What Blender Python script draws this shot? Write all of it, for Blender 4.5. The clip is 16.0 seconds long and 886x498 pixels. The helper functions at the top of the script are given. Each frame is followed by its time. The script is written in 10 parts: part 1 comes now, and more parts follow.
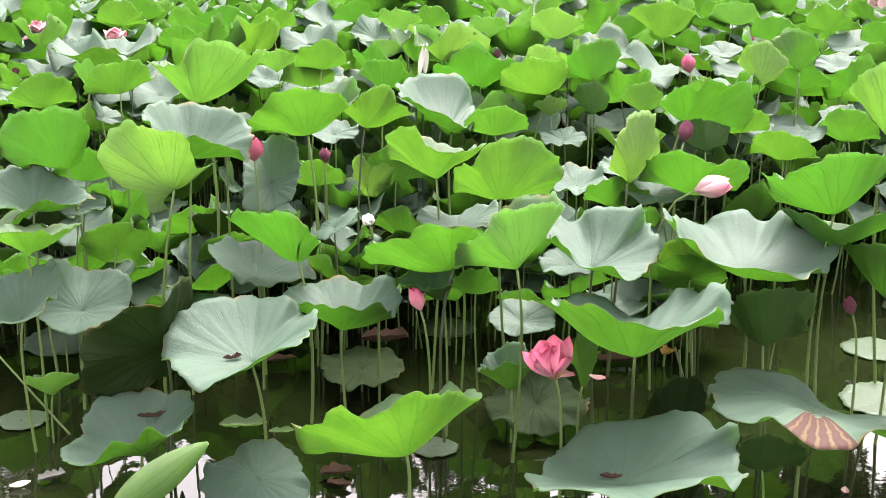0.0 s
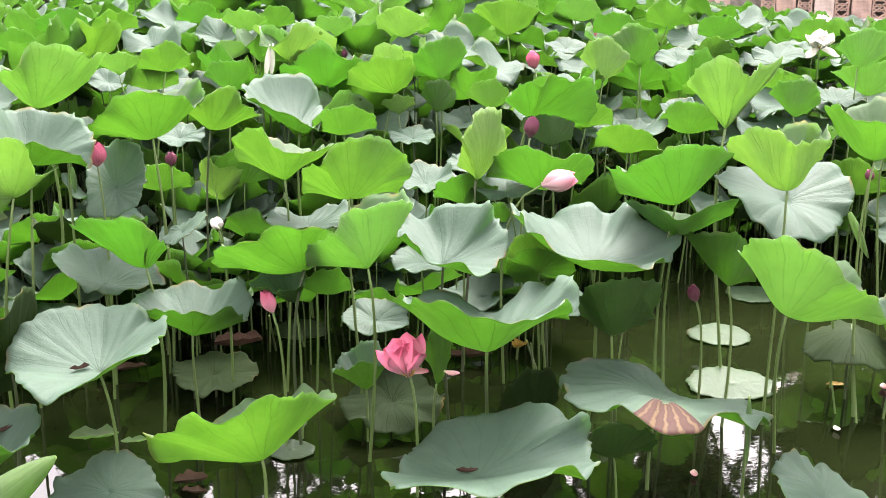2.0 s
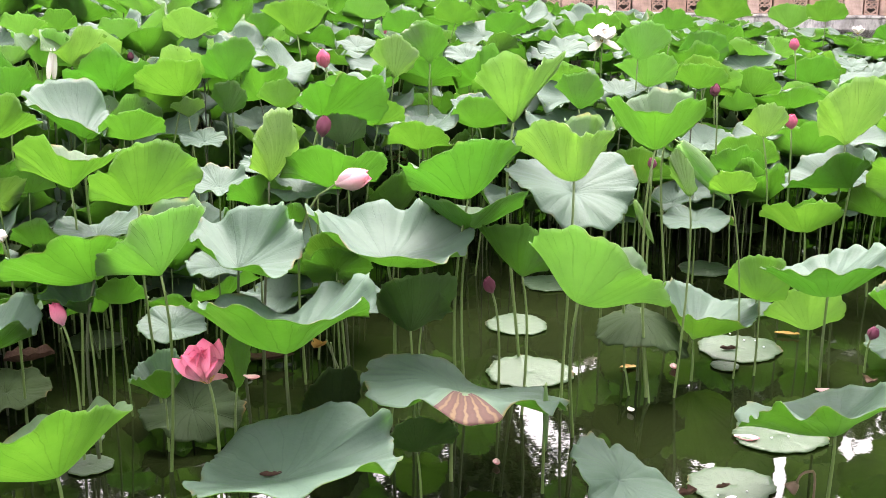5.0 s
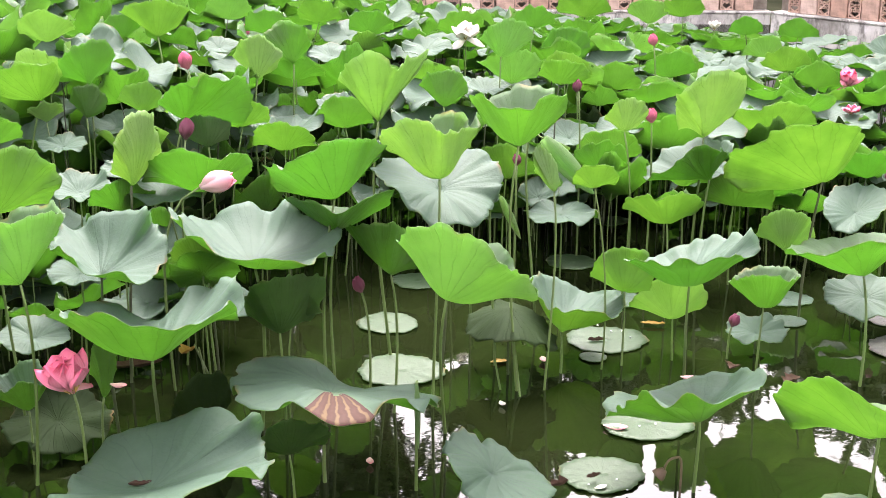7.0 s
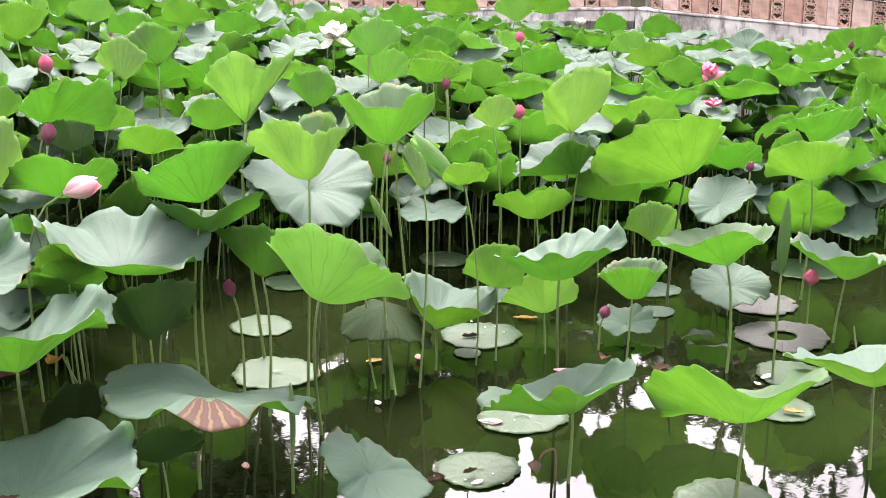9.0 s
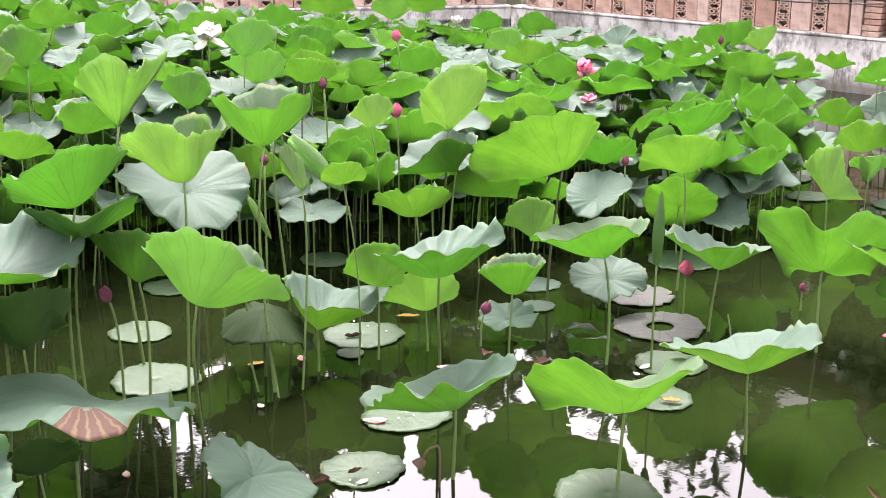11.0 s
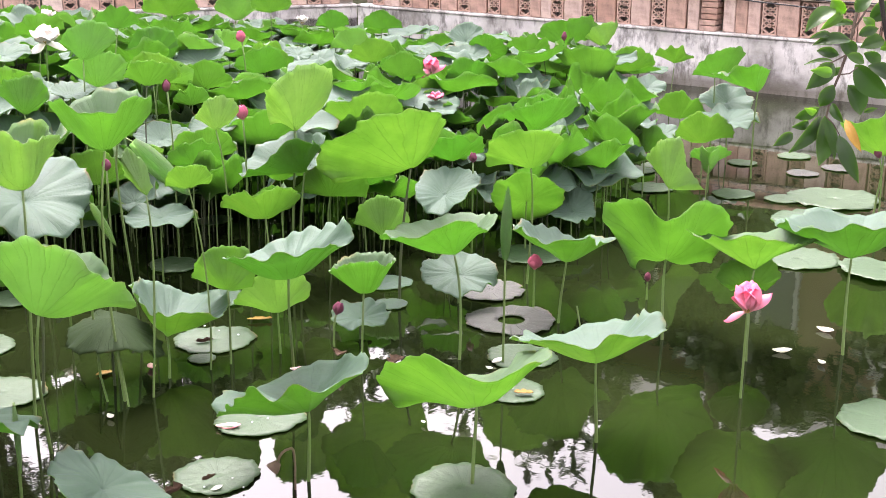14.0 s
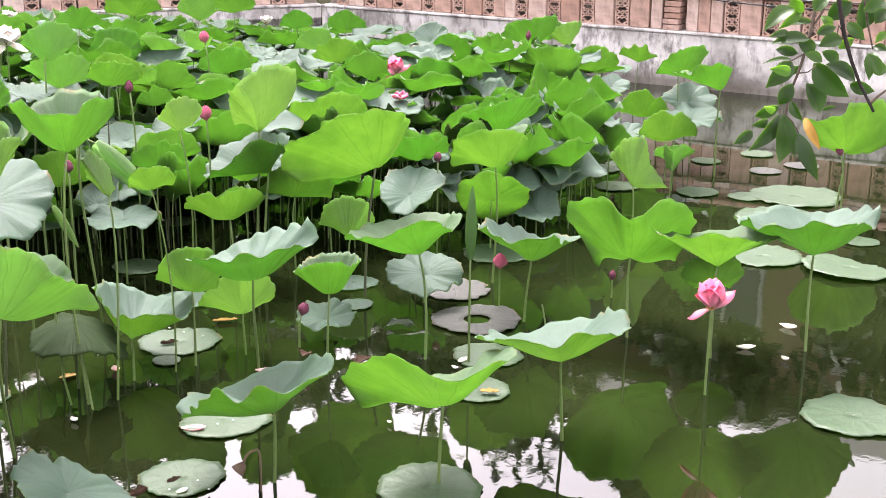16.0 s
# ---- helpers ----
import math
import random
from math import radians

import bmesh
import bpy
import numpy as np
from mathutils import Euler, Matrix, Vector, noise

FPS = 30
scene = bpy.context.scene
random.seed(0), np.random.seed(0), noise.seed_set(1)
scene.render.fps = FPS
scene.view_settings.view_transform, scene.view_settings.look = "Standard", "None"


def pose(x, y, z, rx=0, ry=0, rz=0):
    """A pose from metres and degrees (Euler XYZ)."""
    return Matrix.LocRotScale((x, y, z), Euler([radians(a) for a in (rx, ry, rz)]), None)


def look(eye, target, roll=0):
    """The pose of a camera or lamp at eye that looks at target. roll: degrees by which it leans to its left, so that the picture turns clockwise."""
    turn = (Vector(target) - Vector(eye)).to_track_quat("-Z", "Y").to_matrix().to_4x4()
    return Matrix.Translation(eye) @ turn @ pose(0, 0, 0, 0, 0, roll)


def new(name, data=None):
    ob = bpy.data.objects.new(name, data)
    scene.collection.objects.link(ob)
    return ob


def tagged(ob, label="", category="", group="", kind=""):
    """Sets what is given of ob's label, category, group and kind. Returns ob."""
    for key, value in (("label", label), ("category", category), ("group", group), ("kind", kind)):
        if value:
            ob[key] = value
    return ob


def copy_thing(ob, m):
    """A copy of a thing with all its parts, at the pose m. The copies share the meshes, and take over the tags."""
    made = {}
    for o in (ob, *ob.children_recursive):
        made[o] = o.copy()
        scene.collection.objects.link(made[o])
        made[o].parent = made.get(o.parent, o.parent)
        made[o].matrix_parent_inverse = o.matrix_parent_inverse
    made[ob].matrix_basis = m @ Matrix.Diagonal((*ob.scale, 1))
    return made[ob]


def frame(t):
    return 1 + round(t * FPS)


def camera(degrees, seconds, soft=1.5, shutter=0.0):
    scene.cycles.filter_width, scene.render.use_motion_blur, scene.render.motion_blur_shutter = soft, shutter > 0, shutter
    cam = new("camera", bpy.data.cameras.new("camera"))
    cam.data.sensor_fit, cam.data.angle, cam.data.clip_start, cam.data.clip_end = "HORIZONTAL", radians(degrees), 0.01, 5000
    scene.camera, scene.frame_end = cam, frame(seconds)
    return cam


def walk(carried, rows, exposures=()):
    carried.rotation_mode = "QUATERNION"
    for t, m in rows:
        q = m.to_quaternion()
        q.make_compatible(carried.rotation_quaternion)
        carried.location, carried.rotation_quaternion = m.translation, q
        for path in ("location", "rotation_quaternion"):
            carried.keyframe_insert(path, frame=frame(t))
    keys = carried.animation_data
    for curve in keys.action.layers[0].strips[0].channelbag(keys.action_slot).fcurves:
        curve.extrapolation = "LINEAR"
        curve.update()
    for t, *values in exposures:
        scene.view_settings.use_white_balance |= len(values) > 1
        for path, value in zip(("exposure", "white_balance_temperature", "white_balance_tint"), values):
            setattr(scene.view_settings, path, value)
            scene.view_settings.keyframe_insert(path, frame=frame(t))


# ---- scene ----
SOFT = 0.9
SKY_STRENGTH = 0.147
SUN_STRENGTH = 0.6
EXPOSURES = [(0.0, 3.04, 6720.0, 22.5), (8.0, 2.97, 6650.0, 24.0), (16.0, 2.90, 6580.0, 26.0)]


cam = camera(36.75, 16.0, soft=SOFT)
walk(cam, [
    (0.0, pose(0.0000, 0.0000, 2.2000, 73.901, -0.544, 0.000)),
    (0.5, pose(0.0059, -0.0005, 2.2008, 73.897, -0.545, -1.690)),
    (1.0, pose(0.0118, -0.0013, 2.2016, 73.900, -0.544, -3.382)),
    (1.5, pose(0.0169, -0.0021, 2.2024, 73.900, -0.545, -4.855)),
    (2.0, pose(0.0223, -0.0032, 2.2031, 73.899, -0.548, -6.400)),
    (2.5, pose(0.0274, -0.0043, 2.2039, 73.896, -0.548, -7.841)),
    (3.0, pose(0.0327, -0.0057, 2.2046, 73.900, -0.550, -9.388)),
    (3.5, pose(0.0378, -0.0072, 2.2053, 73.903, -0.552, -10.842)),
    (4.0, pose(0.0430, -0.0088, 2.2060, 73.904, -0.547, -12.347)),
    (6.5, pose(0.0668, -0.0188, 2.2092, 73.900, -0.547, -19.306)),
    (7.0, pose(0.0718, -0.0214, 2.2098, 73.899, -0.540, -20.814)),
    (7.5, pose(0.0765, -0.0239, 2.2103, 73.907, -0.541, -22.206)),
    (8.0, pose(0.0814, -0.0267, 2.2109, 73.905, -0.544, -23.692)),
    (8.5, pose(0.0856, -0.0294, 2.2114, 73.902, -0.543, -24.975)),
    (9.0, pose(0.0900, -0.0322, 2.2120, 73.901, -0.544, -26.318)),
    (9.5, pose(0.0941, -0.0351, 2.2125, 73.892, -0.550, -27.582)),
    (10.0, pose(0.0985, -0.0383, 2.2129, 73.891, -0.548, -28.966)),
    (12.5, pose(0.1169, -0.0539, 2.2151, 73.896, -0.545, -34.858)),
    (13.0, pose(0.1204, -0.0572, 2.2155, 73.891, -0.544, -35.992)),
    (13.5, pose(0.1232, -0.0603, 2.2159, 73.892, -0.547, -36.938)),
    (14.0, pose(0.1262, -0.0634, 2.2162, 73.902, -0.547, -37.900)),
    (14.5, pose(0.1283, -0.0660, 2.2165, 73.909, -0.548, -38.586)),
    (15.0, pose(0.1295, -0.0679, 2.2169, 73.904, -0.546, -38.953)),
    (15.5, pose(0.1304, -0.0695, 2.2171, 73.902, -0.546, -39.160)),
    (16.0, pose(0.1312, -0.0711, 2.2174, 73.900, -0.547, -39.381)),
], exposures=EXPOSURES)


# ---------------------------------------------------------------- world and light
world = bpy.data.worlds.new("overcast_sky")
scene.world = world
world.use_nodes = True
wn = world.node_tree.nodes
wl = world.node_tree.links
sky = wn.new("ShaderNodeTexSky")
sky.sky_type = "NISHITA"
sky.sun_disc = False
sky.sun_elevation = radians(58)
sky.sun_rotation = radians(20)
sky.air_density = 1.0
sky.dust_density = 6.0
soft_sky = wn.new("ShaderNodeHueSaturation")
soft_sky.inputs["Saturation"].default_value = 0.12
wl.new(sky.outputs["Color"], soft_sky.inputs["Color"])
wl.new(soft_sky.outputs["Color"], wn["Background"].inputs["Color"])
wn["Background"].inputs["Strength"].default_value = SKY_STRENGTH

sun = new("sun", bpy.data.lights.new("sun", "SUN"))
sun.data.energy = SUN_STRENGTH
sun.data.angle = radians(25)
sun.data.color = (1.0, 0.97, 0.92)
sun.matrix_world = look((6.0, 16.0, 29.0), (0, 0, 0))


# ---------------------------------------------------------------- material helpers
def material(name, rough=0.5, base=(0.5, 0.5, 0.5), spec=0.5):
    m = bpy.data.materials.new(name)
    m.use_nodes = True
    b = m.node_tree.nodes["Principled BSDF"]
    b.inputs["Base Color"].default_value = (*base, 1)
    b.inputs["Roughness"].default_value = rough
    b.inputs["Specular IOR Level"].default_value = spec
    return m, m.node_tree.nodes, m.node_tree.links, b


def math_node(nodes, links, op, a, b=None, clamp=False):
    n = nodes.new("ShaderNodeMath")
    n.operation = op
    n.use_clamp = clamp
    for slot, value in ((0, a), (1, b)):
        if value is None:
            continue
        if isinstance(value, (int, float)):
            n.inputs[slot].default_value = value
        else:
            links.new(value, n.inputs[slot])
    return n.outputs[0]


def mix_colour(nodes, links, fac, a, b, blend="MIX"):
    n = nodes.new("ShaderNodeMix")
    n.data_type = "RGBA"
    n.blend_type = blend
    for slot, value in ((0, fac), (6, a), (7, b)):
        if isinstance(value, (int, float)):
            n.inputs[slot].default_value = value
        elif isinstance(value, tuple):
            n.inputs[slot].default_value = (*value, 1)
        else:
            links.new(value, n.inputs[slot])
    return n.outputs[2]


def noise_node(nodes, links, scale, detail=3.0, rough=0.55, vector=None):
    n = nodes.new("ShaderNodeTexNoise")
    n.inputs["Scale"].default_value = scale
    n.inputs["Detail"].default_value = detail
    n.inputs["Roughness"].default_value = rough
    if vector is None:
        vector = nodes.new("ShaderNodeTexCoord").outputs["Object"]
    links.new(vector, n.inputs["Vector"])
    return n.outputs["Fac"]


def ramp(nodes, links, fac, stops):
    n = nodes.new("ShaderNodeValToRGB")
    while len(n.color_ramp.elements) < len(stops):
        n.color_ramp.elements.new(0.5)
    for e, (p, c) in zip(n.color_ramp.elements, stops):
        e.position, e.color = p, (*c, 1) if isinstance(c, tuple) else (c, c, c, 1)
    links.new(fac, n.inputs["Fac"])
    return n.outputs["Color"]


def bump(nodes, links, height, bsdf, strength=0.3, distance=0.01):
    n = nodes.new("ShaderNodeBump")
    n.inputs["Strength"].default_value = strength
    n.inputs["Distance"].default_value = distance
    links.new(height, n.inputs["Height"])
    for target in bsdf if isinstance(bsdf, (list, tuple)) else [bsdf]:
        links.new(n.outputs["Normal"], target.inputs["Normal"])


# ---------------------------------------------------------------- lotus materials
def vein_mask(nodes, links, count=21):
    """1 on the radiating veins of a blade whose UV is (turn, radius)."""
    uv = nodes.new("ShaderNodeUVMap")
    sep = nodes.new("ShaderNodeSeparateXYZ")
    links.new(uv.outputs["UV"], sep.inputs[0])
    u, v = sep.outputs[0], sep.outputs[1]
    wob = math_node(nodes, links, "MULTIPLY", math_node(nodes, links, "SUBTRACT", noise_node(nodes, links, 6.0, 2.0), 0.5), 0.9)
    masks = []
    for k, start, width in ((count, 0.0, 0.030), (count * 2, 0.62, 0.016)):
        x = math_node(nodes, links, "ADD", math_node(nodes, links, "MULTIPLY", u, float(k)), wob)
        d = math_node(nodes, links, "ABSOLUTE", math_node(nodes, links, "SUBTRACT", math_node(nodes, links, "FRACT", x), 0.5))
        # spacing in radius units at this place
        d = math_node(nodes, links, "MULTIPLY", math_node(nodes, links, "MULTIPLY", d, v), 21.0 / k)
        m = math_node(nodes, links, "SUBTRACT", 1.0, math_node(nodes, links, "DIVIDE", d, width), True)
        if start:
            gate = math_node(nodes, links, "MULTIPLY", math_node(nodes, links, "SUBTRACT", v, start), 5.0, True)
            m = math_node(nodes, links, "MULTIPLY", m, gate)
        masks.append(m)
    out = math_node(nodes, links, "MAXIMUM", masks[0], masks[1])
    return out, v


def blade_material(name, low, high, vein_colour, through_colour, rough, spec, through_part, vein_bump, vein_part=0.4, pleats=0.0):
    m, n, l, b = material(name, rough, low, spec)
    vein, v = vein_mask(n, l)
    rnd = n.new("ShaderNodeObjectInfo").outputs["Random"]
    blotch = noise_node(n, l, 5.0, 4.0)
    grain = noise_node(n, l, 60.0, 2.0)
    base = mix_colour(n, l, rnd, low, high)
    base = mix_colour(n, l, math_node(n, l, "MULTIPLY", blotch, 0.35), base, tuple(c * 0.62 for c in low))
    base = mix_colour(n, l, math_node(n, l, "MULTIPLY", grain, 0.25), base, tuple(min(1, c * 1.35) for c in high))
    base = mix_colour(n, l, math_node(n, l, "MULTIPLY", vein, vein_part), base, vein_colour)
    # a dry, brownish margin in places
    edge = math_node(n, l, "MULTIPLY", math_node(n, l, "SUBTRACT", v, 0.955), 22.0, True)
    patchy = math_node(n, l, "MULTIPLY", math_node(n, l, "SUBTRACT", noise_node(n, l, 7.0, 2.0), 0.56), 8.0, True)
    base = mix_colour(n, l, math_node(n, l, "MULTIPLY", edge, patchy), base, (0.16, 0.10, 0.04))
    l.new(base, b.inputs["Base Color"])
    trans = n.new("ShaderNodeBsdfTranslucent")
    tc = mix_colour(n, l, rnd, through_colour, tuple(c * f for c, f in zip(through_colour, (0.62, 0.85, 0.7))))
    tc = mix_colour(n, l, ramp(n, l, blotch, [(0.35, 0.0), (0.7, 0.75)]), tc, tuple(c * f for c, f in zip(through_colour, (0.5, 0.62, 0.5))))
    tc = mix_colour(n, l, math_node(n, l, "MULTIPLY", vein, vein_part), tc, tuple(c * 0.42 for c in through_colour))
    l.new(tc, trans.inputs["Color"])
    mixer = n.new("ShaderNodeMixShader")
    mixer.inputs[0].default_value = through_part
    l.new(b.outputs[0], mixer.inputs[1])
    l.new(trans.outputs[0], mixer.inputs[2])
    l.new(mixer.outputs[0], n["Material Output"].inputs["Surface"])
    rel = math_node(n, l, "ADD", math_node(n, l, "MULTIPLY", vein, vein_bump), math_node(n, l, "MULTIPLY", grain, 0.15))
    rel = math_node(n, l, "ADD", rel, math_node(n, l, "MULTIPLY", noise_node(n, l, 16.0, 2.0), 0.28))
    if pleats:
        # soft radial swellings between the veins, finer towards the rim
        uv = n.new("ShaderNodeUVMap")
        sep = n.new("ShaderNodeSeparateXYZ")
        l.new(uv.outputs["UV"], sep.inputs[0])
        shift = math_node(n, l, "MULTIPLY", noise_node(n, l, 9.0, 3.0), 5.0)
        wide = math_node(n, l, "SINE", math_node(n, l, "ADD", math_node(n, l, "MULTIPLY", sep.outputs[0], 2 * math.pi * 21), shift))
        fine = math_node(n, l, "SINE", math_node(n, l, "ADD", math_node(n, l, "MULTIPLY", sep.outputs[0], 2 * math.pi * 52), math_node(n, l, "MULTIPLY", shift, 2.0)))
        both = math_node(n, l, "ADD", wide, math_node(n, l, "MULTIPLY", math_node(n, l, "MULTIPLY", fine, v), 0.6))
        rel = math_node(n, l, "ADD", rel, math_node(n, l, "MULTIPLY", math_node(n, l, "MULTIPLY", both, v), pleats * 0.6))
    bump(n, l, rel, [b, trans], 0.8, 0.010)
    return m


BLADE_TOP = blade_material("lotus_blade_upper", (0.066, 0.112, 0.080), (0.078, 0.126, 0.091), (0.050, 0.088, 0.062), (0.30, 0.48, 0.11), 0.62, 0.20, 0.34, -0.06, 0.25, 0.12)
BLADE_TOP_FRESH = blade_material("lotus_blade_upper_fresh", (0.068, 0.122, 0.058), (0.084, 0.136, 0.076), (0.07, 0.115, 0.050), (0.38, 0.58, 0.14), 0.61, 0.20, 0.44, -0.05, 0.25, 0.12)
BLADE_UNDER = blade_material("lotus_blade_under", (0.050, 0.098, 0.028), (0.070, 0.116, 0.042), (0.030, 0.062, 0.016), (0.37, 0.60, 0.165), 0.48, 0.38, 0.60, 0.2, 0.24, 0.10)
BLADE_UNDER_PALE = blade_material("lotus_blade_under_pale", (0.106, 0.160, 0.072), (0.126, 0.176, 0.090), (0.079, 0.125, 0.048), (0.51, 0.71, 0.265), 0.48, 0.38, 0.58, 0.3, 0.15, 0.12)
# ageing leaves, base darkened to carry the shade of the leaves above too
BLADE_OLD_SHADED = blade_material("lotus_blade_old_shaded", (0.014, 0.030, 0.010), (0.024, 0.042, 0.015), (0.024, 0.040, 0.014), (0.16, 0.24, 0.035), 0.75, 0.08, 0.25, 0.4, 0.3)
PAD_TOP = blade_material("floating_blade_upper", (0.029, 0.060, 0.026), (0.043, 0.077, 0.036), (0.038, 0.068, 0.032), (0.25, 0.42, 0.07), 0.5, 0.28, 0.10, 0.04, 0.08, 0.025)
PAD_DEAD = blade_material("floating_blade_decayed", (0.028, 0.032, 0.025), (0.056, 0.058, 0.049), (0.11, 0.11, 0.098), (0.164, 0.164, 0.082), 0.7, 0.3, 0.06, 0.8, 0.9)


def striped_dry():
    """Dead, rust-brown tissue with pale bands between the veins."""
    m, n, l, b = material("dead_striped_blade", 0.75, (0.2, 0.1, 0.06), 0.2)
    uv = n.new("ShaderNodeUVMap")
    sep = n.new("ShaderNodeSeparateXYZ")
    l.new(uv.outputs["UV"], sep.inputs[0])
    wob = noise_node(n, l, 14.0, 3.0)
    x = math_node(n, l, "ADD", math_node(n, l, "MULTIPLY", sep.outputs[0], 52.0), math_node(n, l, "MULTIPLY", wob, 0.9))
    band = math_node(n, l, "ABSOLUTE", math_node(n, l, "SUBTRACT", math_node(n, l, "FRACT", x), 0.5))
    base = ramp(n, l, band, [(0.08, (0.105, 0.070, 0.034)), (0.2, (0.038, 0.017, 0.012)), (0.5, (0.050, 0.022, 0.015))])
    base = mix_colour(n, l, math_node(n, l, "MULTIPLY", noise_node(n, l, 45.0, 3.0), 0.4), base, (0.045, 0.026, 0.018))
    l.new(base, b.inputs["Base Color"])
    bump(n, l, wob, b, 0.5, 0.006)
    return m


BLADE_DRY = striped_dry()


def stalk_material(name, low, high):
    m, n, l, b = material(name, 0.5, low, 0.4)
    rnd = n.new("ShaderNodeObjectInfo").outputs["Random"]
    spots = noise_node(n, l, 90.0, 2.0)
    base = mix_colour(n, l, rnd, low, high)
    base = mix_colour(n, l, math_node(n, l, "MULTIPLY", noise_node(n, l, 6.0, 3.0), 0.6), base, tuple(c * 0.55 for c in low))
    l.new(base, b.inputs["Base Color"])
    bump(n, l, spots, b, 0.5, 0.003)
    return m


STALK = stalk_material("lotus_stalk", (0.11, 0.18, 0.045), (0.15, 0.22, 0.07))
STALK_DARK = stalk_material("lotus_stalk_dark", (0.05, 0.07, 0.03), (0.075, 0.09, 0.04))


def petal_material(name, root, tip, power):
    m, n, l, b = material(name, 0.5, root, 0.3)
    uv = n.new("ShaderNodeUVMap")
    sep = n.new("ShaderNodeSeparateXYZ")
    l.new(uv.outputs["UV"], sep.inputs[0])
    along = math_node(n, l, "POWER", sep.outputs[1], power)
    streak = n.new("ShaderNodeTexWave")
    streak.inputs["Scale"].default_value = 6.0
    streak.inputs["Distortion"].default_value = 1.5
    l.new(uv.outputs["UV"], streak.inputs["Vector"])
    base = mix_colour(n, l, along, root, tip)
    base = mix_colour(n, l, math_node(n, l, "MULTIPLY", streak.outputs["Fac"], 0.22), base, tuple(c * 0.75 for c in tip))
    l.new(base, b.inputs["Base Color"])
    trans = n.new("ShaderNodeBsdfTranslucent")
    l.new(base, trans.inputs["Color"])
    mixer = n.new("ShaderNodeMixShader")
    mixer.inputs[0].default_value = 0.35
    l.new(b.outputs[0], mixer.inputs[1])
    l.new(trans.outputs[0], mixer.inputs[2])
    l.new(mixer.outputs[0], n["Material Output"].inputs["Surface"])
    bump(n, l, streak.outputs["Fac"], b, 0.2, 0.002)
    return m


PETAL_PINK = petal_material("petal_pink", (0.82, 0.50, 0.54), (0.84, 0.16, 0.30), 1.0)
PETAL_DEEP = petal_material("petal_deep_pink", (0.60, 0.24, 0.28), (0.55, 0.085, 0.18), 0.8)
PETAL_MAUVE = petal_material("petal_mauve", (0.22, 0.11, 0.115), (0.21, 0.040, 0.090), 0.8)
PETAL_PALE = petal_material("petal_pale", (0.84, 0.62, 0.60), (0.84, 0.36, 0.46), 1.8)
PETAL_WHITE = petal_material("petal_white", (0.84, 0.82, 0.70), (0.86, 0.80, 0.80), 2.0)


def mottled(name, low, high, scale, rough=0.7, spec=0.3, relief=0.3, dist=0.005):
    m, n, l, b = material(name, rough, low, spec)
    big = noise_node(n, l, scale, 5.0, 0.6)
    fine = noise_node(n, l, scale * 9, 3.0)
    base = ramp(n, l, big, [(0.32, low), (0.68, high)])
    base = mix_colour(n, l, math_node(n, l, "MULTIPLY", fine, 0.4), base, tuple(c * 0.6 for c in low))
    l.new(base, b.inputs["Base Color"])
    bump(n, l, fine, b, relief, dist)
    return m


POD = mottled("seed_pod_green", (0.20, 0.26, 0.07), (0.34, 0.36, 0.12), 30)
POD_BROWN = mottled("seed_pod_brown", (0.09, 0.06, 0.04), (0.17, 0.12, 0.08), 30)
STAMEN = mottled("stamen_yellow", (0.55, 0.33, 0.06), (0.75, 0.52, 0.15), 60)
DRY = mottled("dry_leaf", (0.05, 0.028, 0.018), (0.11, 0.062, 0.04), 14, 0.8, 0.2, 0.6, 0.01)
YELLOW_LEAF = mottled("yellowed_leaf", (0.24, 0.13, 0.018), (0.32, 0.20, 0.03), 20)

# ---------------------------------------------------------------- water
WATER, n, l, b = material("pond_water", 0.018, (0.010, 0.017, 0.004), 0.5)
b.inputs["IOR"].default_value = 1.40
co = n.new("ShaderNodeNewGeometry").outputs["Position"]
murk = noise_node(n, l, 0.9, 4.0, 0.6, co)
l.new(ramp(n, l, murk, [(0.3, (0.0055, 0.0082, 0.0026)), (0.75, (0.011, 0.0165, 0.0045))]), b.inputs["Base Color"])
swell = noise_node(n, l, 3.0, 2.0, 0.5, co)
ripple = noise_node(n, l, 26.0, 2.0, 0.5, co)
calm = math_node(n, l, "MULTIPLY", noise_node(n, l, 0.7, 2.0, 0.5, co), 0.35)
bump(n, l, math_node(n, l, "ADD", math_node(n, l, "MULTIPLY", swell, 1.0), math_node(n, l, "MULTIPLY", ripple, calm)), b, 0.055, 0.012)

